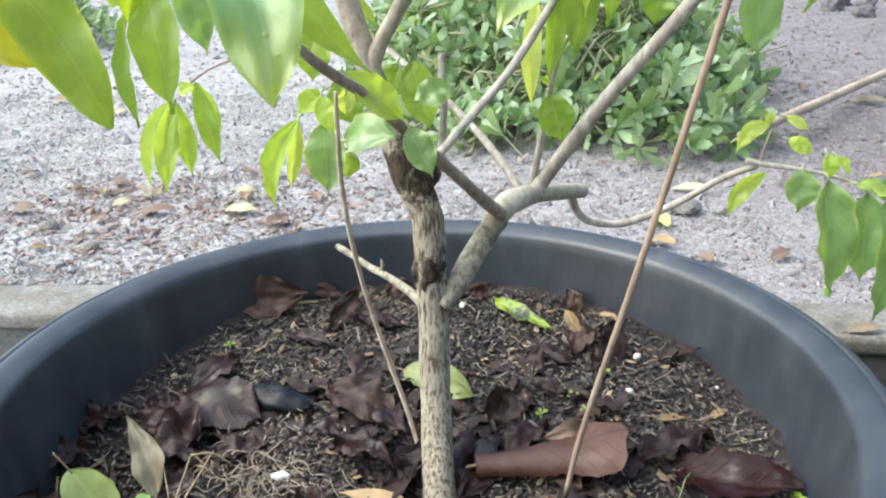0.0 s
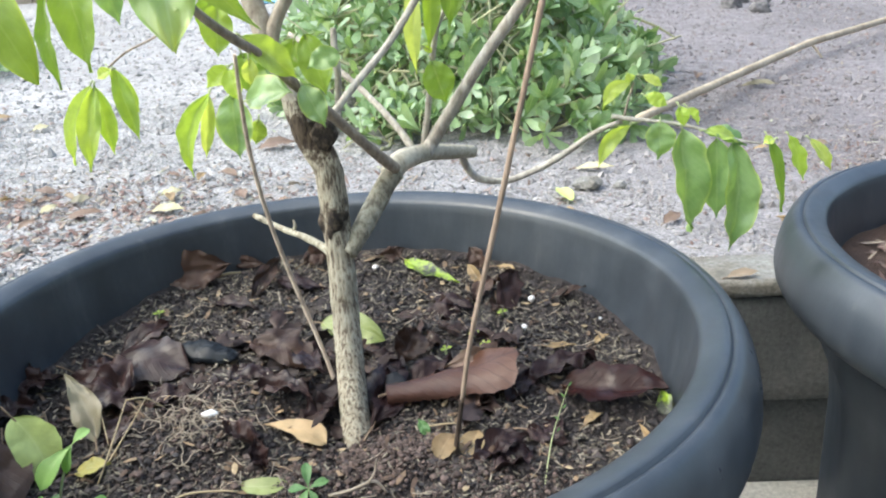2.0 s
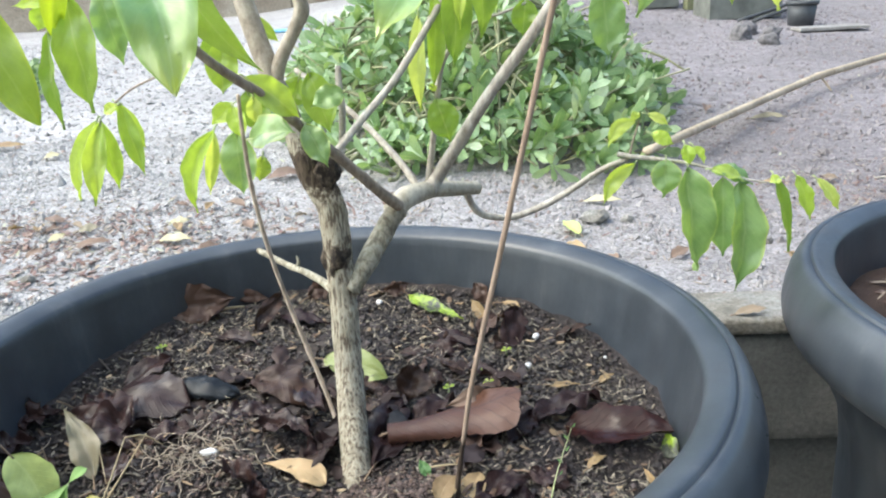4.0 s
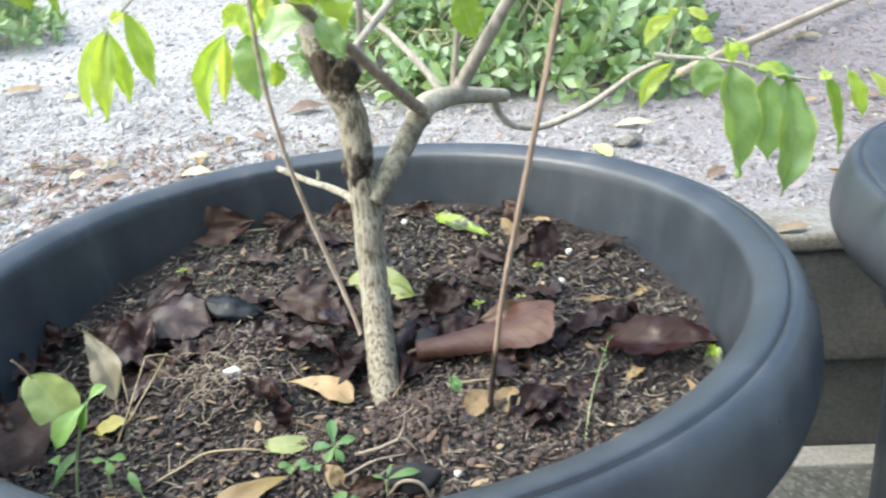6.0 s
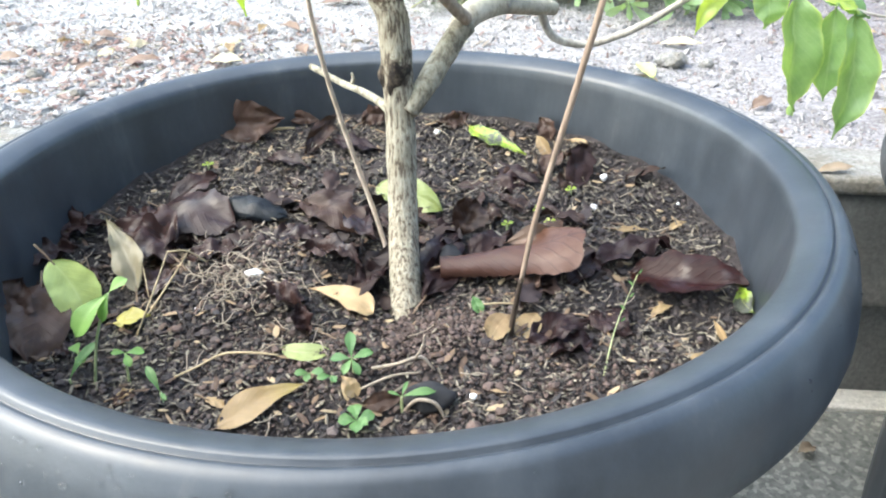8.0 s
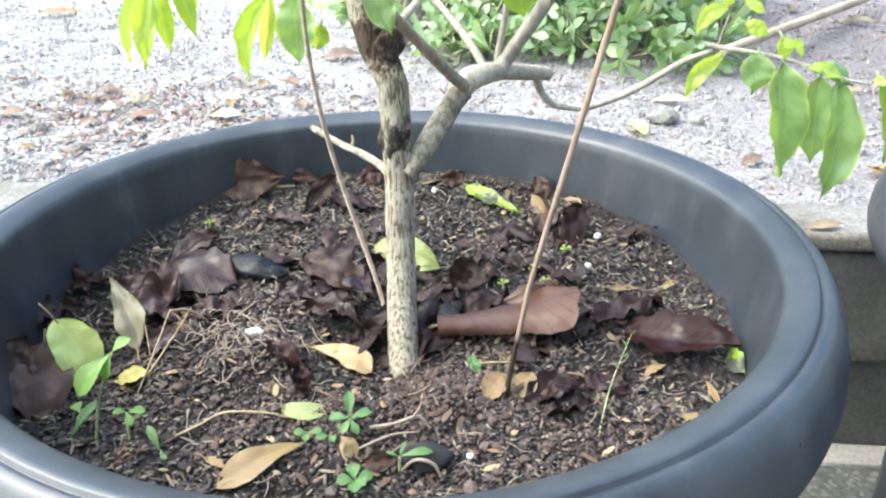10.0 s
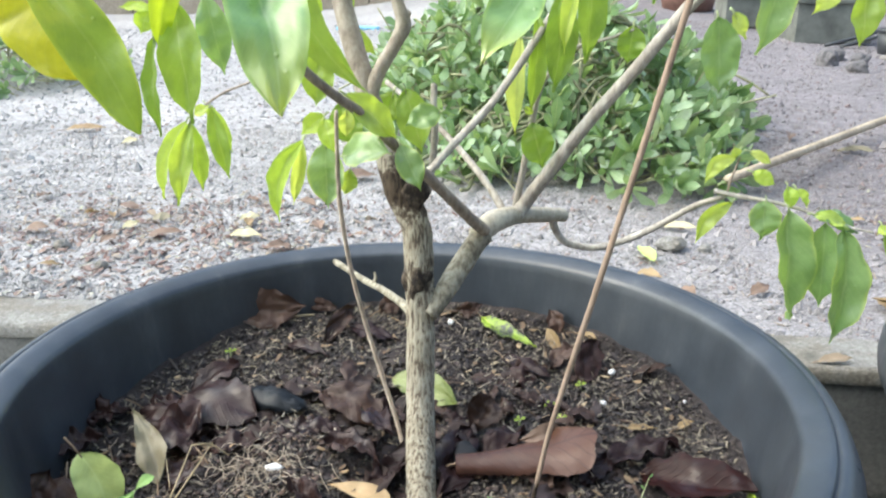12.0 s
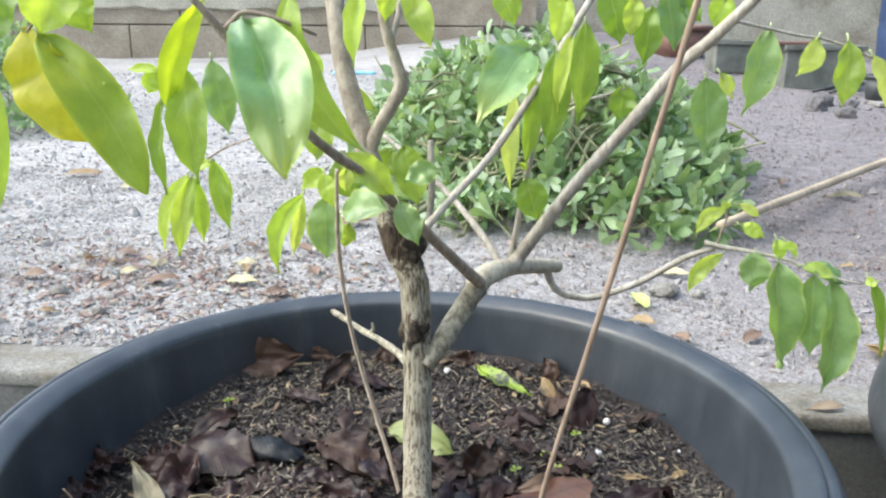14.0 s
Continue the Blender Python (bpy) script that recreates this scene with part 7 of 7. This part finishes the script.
main_heap = heap([(0.22, 1.65, 0.42, 0.54, 0.30), (0.42, 1.42, 0.24, 0.42, 0.13), (0.56, 1.85, 0.24, 0.48, 0.19), (0.06, 1.85, 0.30, 0.40, 0.27), (0.14, 1.22, 0.22, 0.17, 0.04)], 1200, 300, "heap of freshly cut leafy green hedge branches on the gravel", 5, 64)
heap([(-2.05, 2.85, 0.65, 0.55, 0.34), (-1.62, 2.55, 0.34, 0.40, 0.20)], 520, 40, "second heap of green cuttings farther off", 6, 6)
part("twig", tube([(0.70, 2.28, 0.02, 0.005), (0.856, 2.236, -0.02, 0.0048), (0.93, 2.12, -0.05, 0.0042), (0.978, 2.047, -0.085, 0.003)], 7, 5, 0.15), M_CUT_TWIG, main_heap)
limb = thing("cut_limb", (0.64, 1.15, -0.12), "long bare tan cut branch lying out of the heap", "branch")
part("wood", tube([(0.548, 1.004, -0.098, 0.0085), (0.649, 1.094, -0.09, 0.0092), (0.841, 1.306, -0.09, 0.0098), (1.06, 1.55, -0.09, 0.0102), (1.26, 1.768, -0.09, 0.0104), (1.289, 1.80, -0.09, 0.0118), (1.33, 1.838, -0.09, 0.0106), (1.736, 2.193, -0.09, 0.0112), (2.2, 2.6, -0.09, 0.0118), (2.6, 2.95, -0.1, 0.012)], 10, 6, 0.12), M_LIMB, limb)
part("side_twig", tube([(1.30, 1.81, -0.092, 0.004), (1.315, 1.80, -0.112, 0.0035), (1.33, 1.79, -0.136, 0.003)], 6, 4, 0.1), M_LIMB, limb)

# ---- things by the far wall ----
def trough(at, size, label, mat=M_TRAY, turn=0.0):
    x, y = at
    z = ground_z(x, y)
    ob = thing("planter_trough", (x, y, z), label, "planter")
    w, d, h = size
    m = Matrix.Translation((x, y, 0)) @ Matrix.Rotation(turn, 4, "Z") @ Matrix.Translation((-x, -y, 0))
    bm = bmesh.new()
    for x0, x1, y0, y1, z0, z1 in ((-w, w, -d, -d + 0.012, 0, h), (-w, w, d - 0.012, d, 0, h), (-w, -w + 0.012, -d + 0.012, d - 0.012, 0, h), (w - 0.012, w, -d + 0.012, d - 0.012, 0, h), (-w + 0.012, w - 0.012, -d + 0.012, d - 0.012, 0.005, h * 0.8)):
        box(bm, x + x0, x + x1, y + y0, y + y1, z + z0, z + z1, 0.003)
    bmesh.ops.transform(bm, matrix=m, verts=bm.verts)
    part("body", bm, mat, ob, smooth=False)
    bm = bmesh.new()
    for x0, x1, y0, y1 in ((-w - 0.015, w + 0.015, -d - 0.015, -d + 0.01), (-w - 0.015, w + 0.015, d - 0.01, d + 0.015), (-w - 0.015, -w + 0.01, -d + 0.01, d - 0.01), (w - 0.01, w + 0.015, -d + 0.01, d - 0.01)):
        box(bm, x + x0, x + x1, y + y0, y + y1, z + h + 0.001, z + h + 0.025, 0.004)
    bmesh.ops.transform(bm, matrix=m, verts=bm.verts)
    part("rim", bm, mat, ob, "folded rim", smooth=False)


def round_pot(at, r, h, label, mat):
    x, y = at
    z = ground_z(x, y) - 0.01
    ob = thing("nursery_pot", (x, y, z), label, "plant pot")
    part("body", lathe([(0.01, 0.0), (r * 0.8, 0.002), (r * 0.98, h * 0.9), (r * 0.93, h * 0.9), (r * 0.85, h * 0.7), (0.01, h * 0.68)], (x, y, z), 40), mat, ob)
    part("rim", lathe([(r * 0.985, h * 0.86), (r * 1.06, h * 0.87), (r * 1.07, h), (r * 0.97, h * 1.005), (r * 0.94, h * 0.9)], (x, y, z), 40), mat, ob)


plank_z = ground_z(1.97, 4.12) + 0.228
solid("plank", box(bmesh.new(), 1.70, 1.92, 4.00, 4.10, plank_z, plank_z + 0.016, 0.003), M_TERRA, (1.81, 4.05, plank_z), "reddish wooden plank lying across the trough", "plank", smooth=False)
trough((1.97, 4.12), (0.20, 0.13, 0.20), "dusty grey plastic planter trough by the wall", M_DUSTY)
trough((1.66, 4.62), (0.11, 0.12, 0.16), "small dusty grey planter box by the wall", M_DUSTY)
round_pot((2.12, 3.66), 0.075, 0.13, "small dark grey nursery pot on the gravel", M_TRAY)
board_z = ground_z(2.14, 3.42)
solid("board", box(bmesh.new(), 1.98, 2.32, 3.36, 3.47, board_z + 0.006, board_z + 0.022, 0.003), M_BOARD, (2.15, 3.42, board_z), "weathered grey board lying on the gravel", "board", smooth=False)
solid("plank", box(bmesh.new(), 1.80, 2.02, 4.44, 4.52, ground_z(1.9, 4.5) + 0.0, ground_z(1.9, 4.5) + 0.06, 0.004), M_CUT_TWIG, (1.91, 4.48, ground_z(1.9, 4.5)), "weathered brown timber between the planters", "plank", smooth=False)
round_pot((1.50, 5.2), 0.20, 0.2, "brown clay bowl standing by the wall", M_TERRA)
solid("blue_barrel", lathe([(0.01, 0), (0.24, 0.003), (0.26, 0.05), (0.275, 0.3), (0.265, 0.33), (0.275, 0.36), (0.27, 0.72), (0.24, 0.8), (0.01, 0.82)], (3.63, 6.3, ground_z(3.63, 6.3) - 0.01), 48), M_BLUE, (3.63, 6.3, ground_z(3.63, 6.3)), "dark blue plastic barrel by the wall", "barrel")
for i, (x, y) in enumerate(((1.86, 3.82), (1.93, 3.80))):
    solid("pipe", tube([(x, y, ground_z(x, y) + 0.012, 0.009), (x + 0.14, y + 0.01, ground_z(x + 0.14, y + 0.01) + 0.05, 0.009), (x + 0.30, y + 0.02, ground_z(x + 0.30, y + 0.02) + 0.1, 0.009)], 8, 4), M_TRAY, (x, y, ground_z(x, y)), "thin grey pipe leaning on the trough", "pipe", "loose pipes")
x, y = -0.62, 4.6
solid("blue_hose", tube([(x - 0.12, y, ground_z(x, y) + 0.012, 0.012), (x, y + 0.02, ground_z(x, y) + 0.014, 0.012), (x + 0.14, y - 0.01, ground_z(x, y) + 0.012, 0.012)], 8, 5), M_PALE_BLUE, (x, y, ground_z(x, y)), "short piece of pale blue plastic pipe on the ground", "pipe")
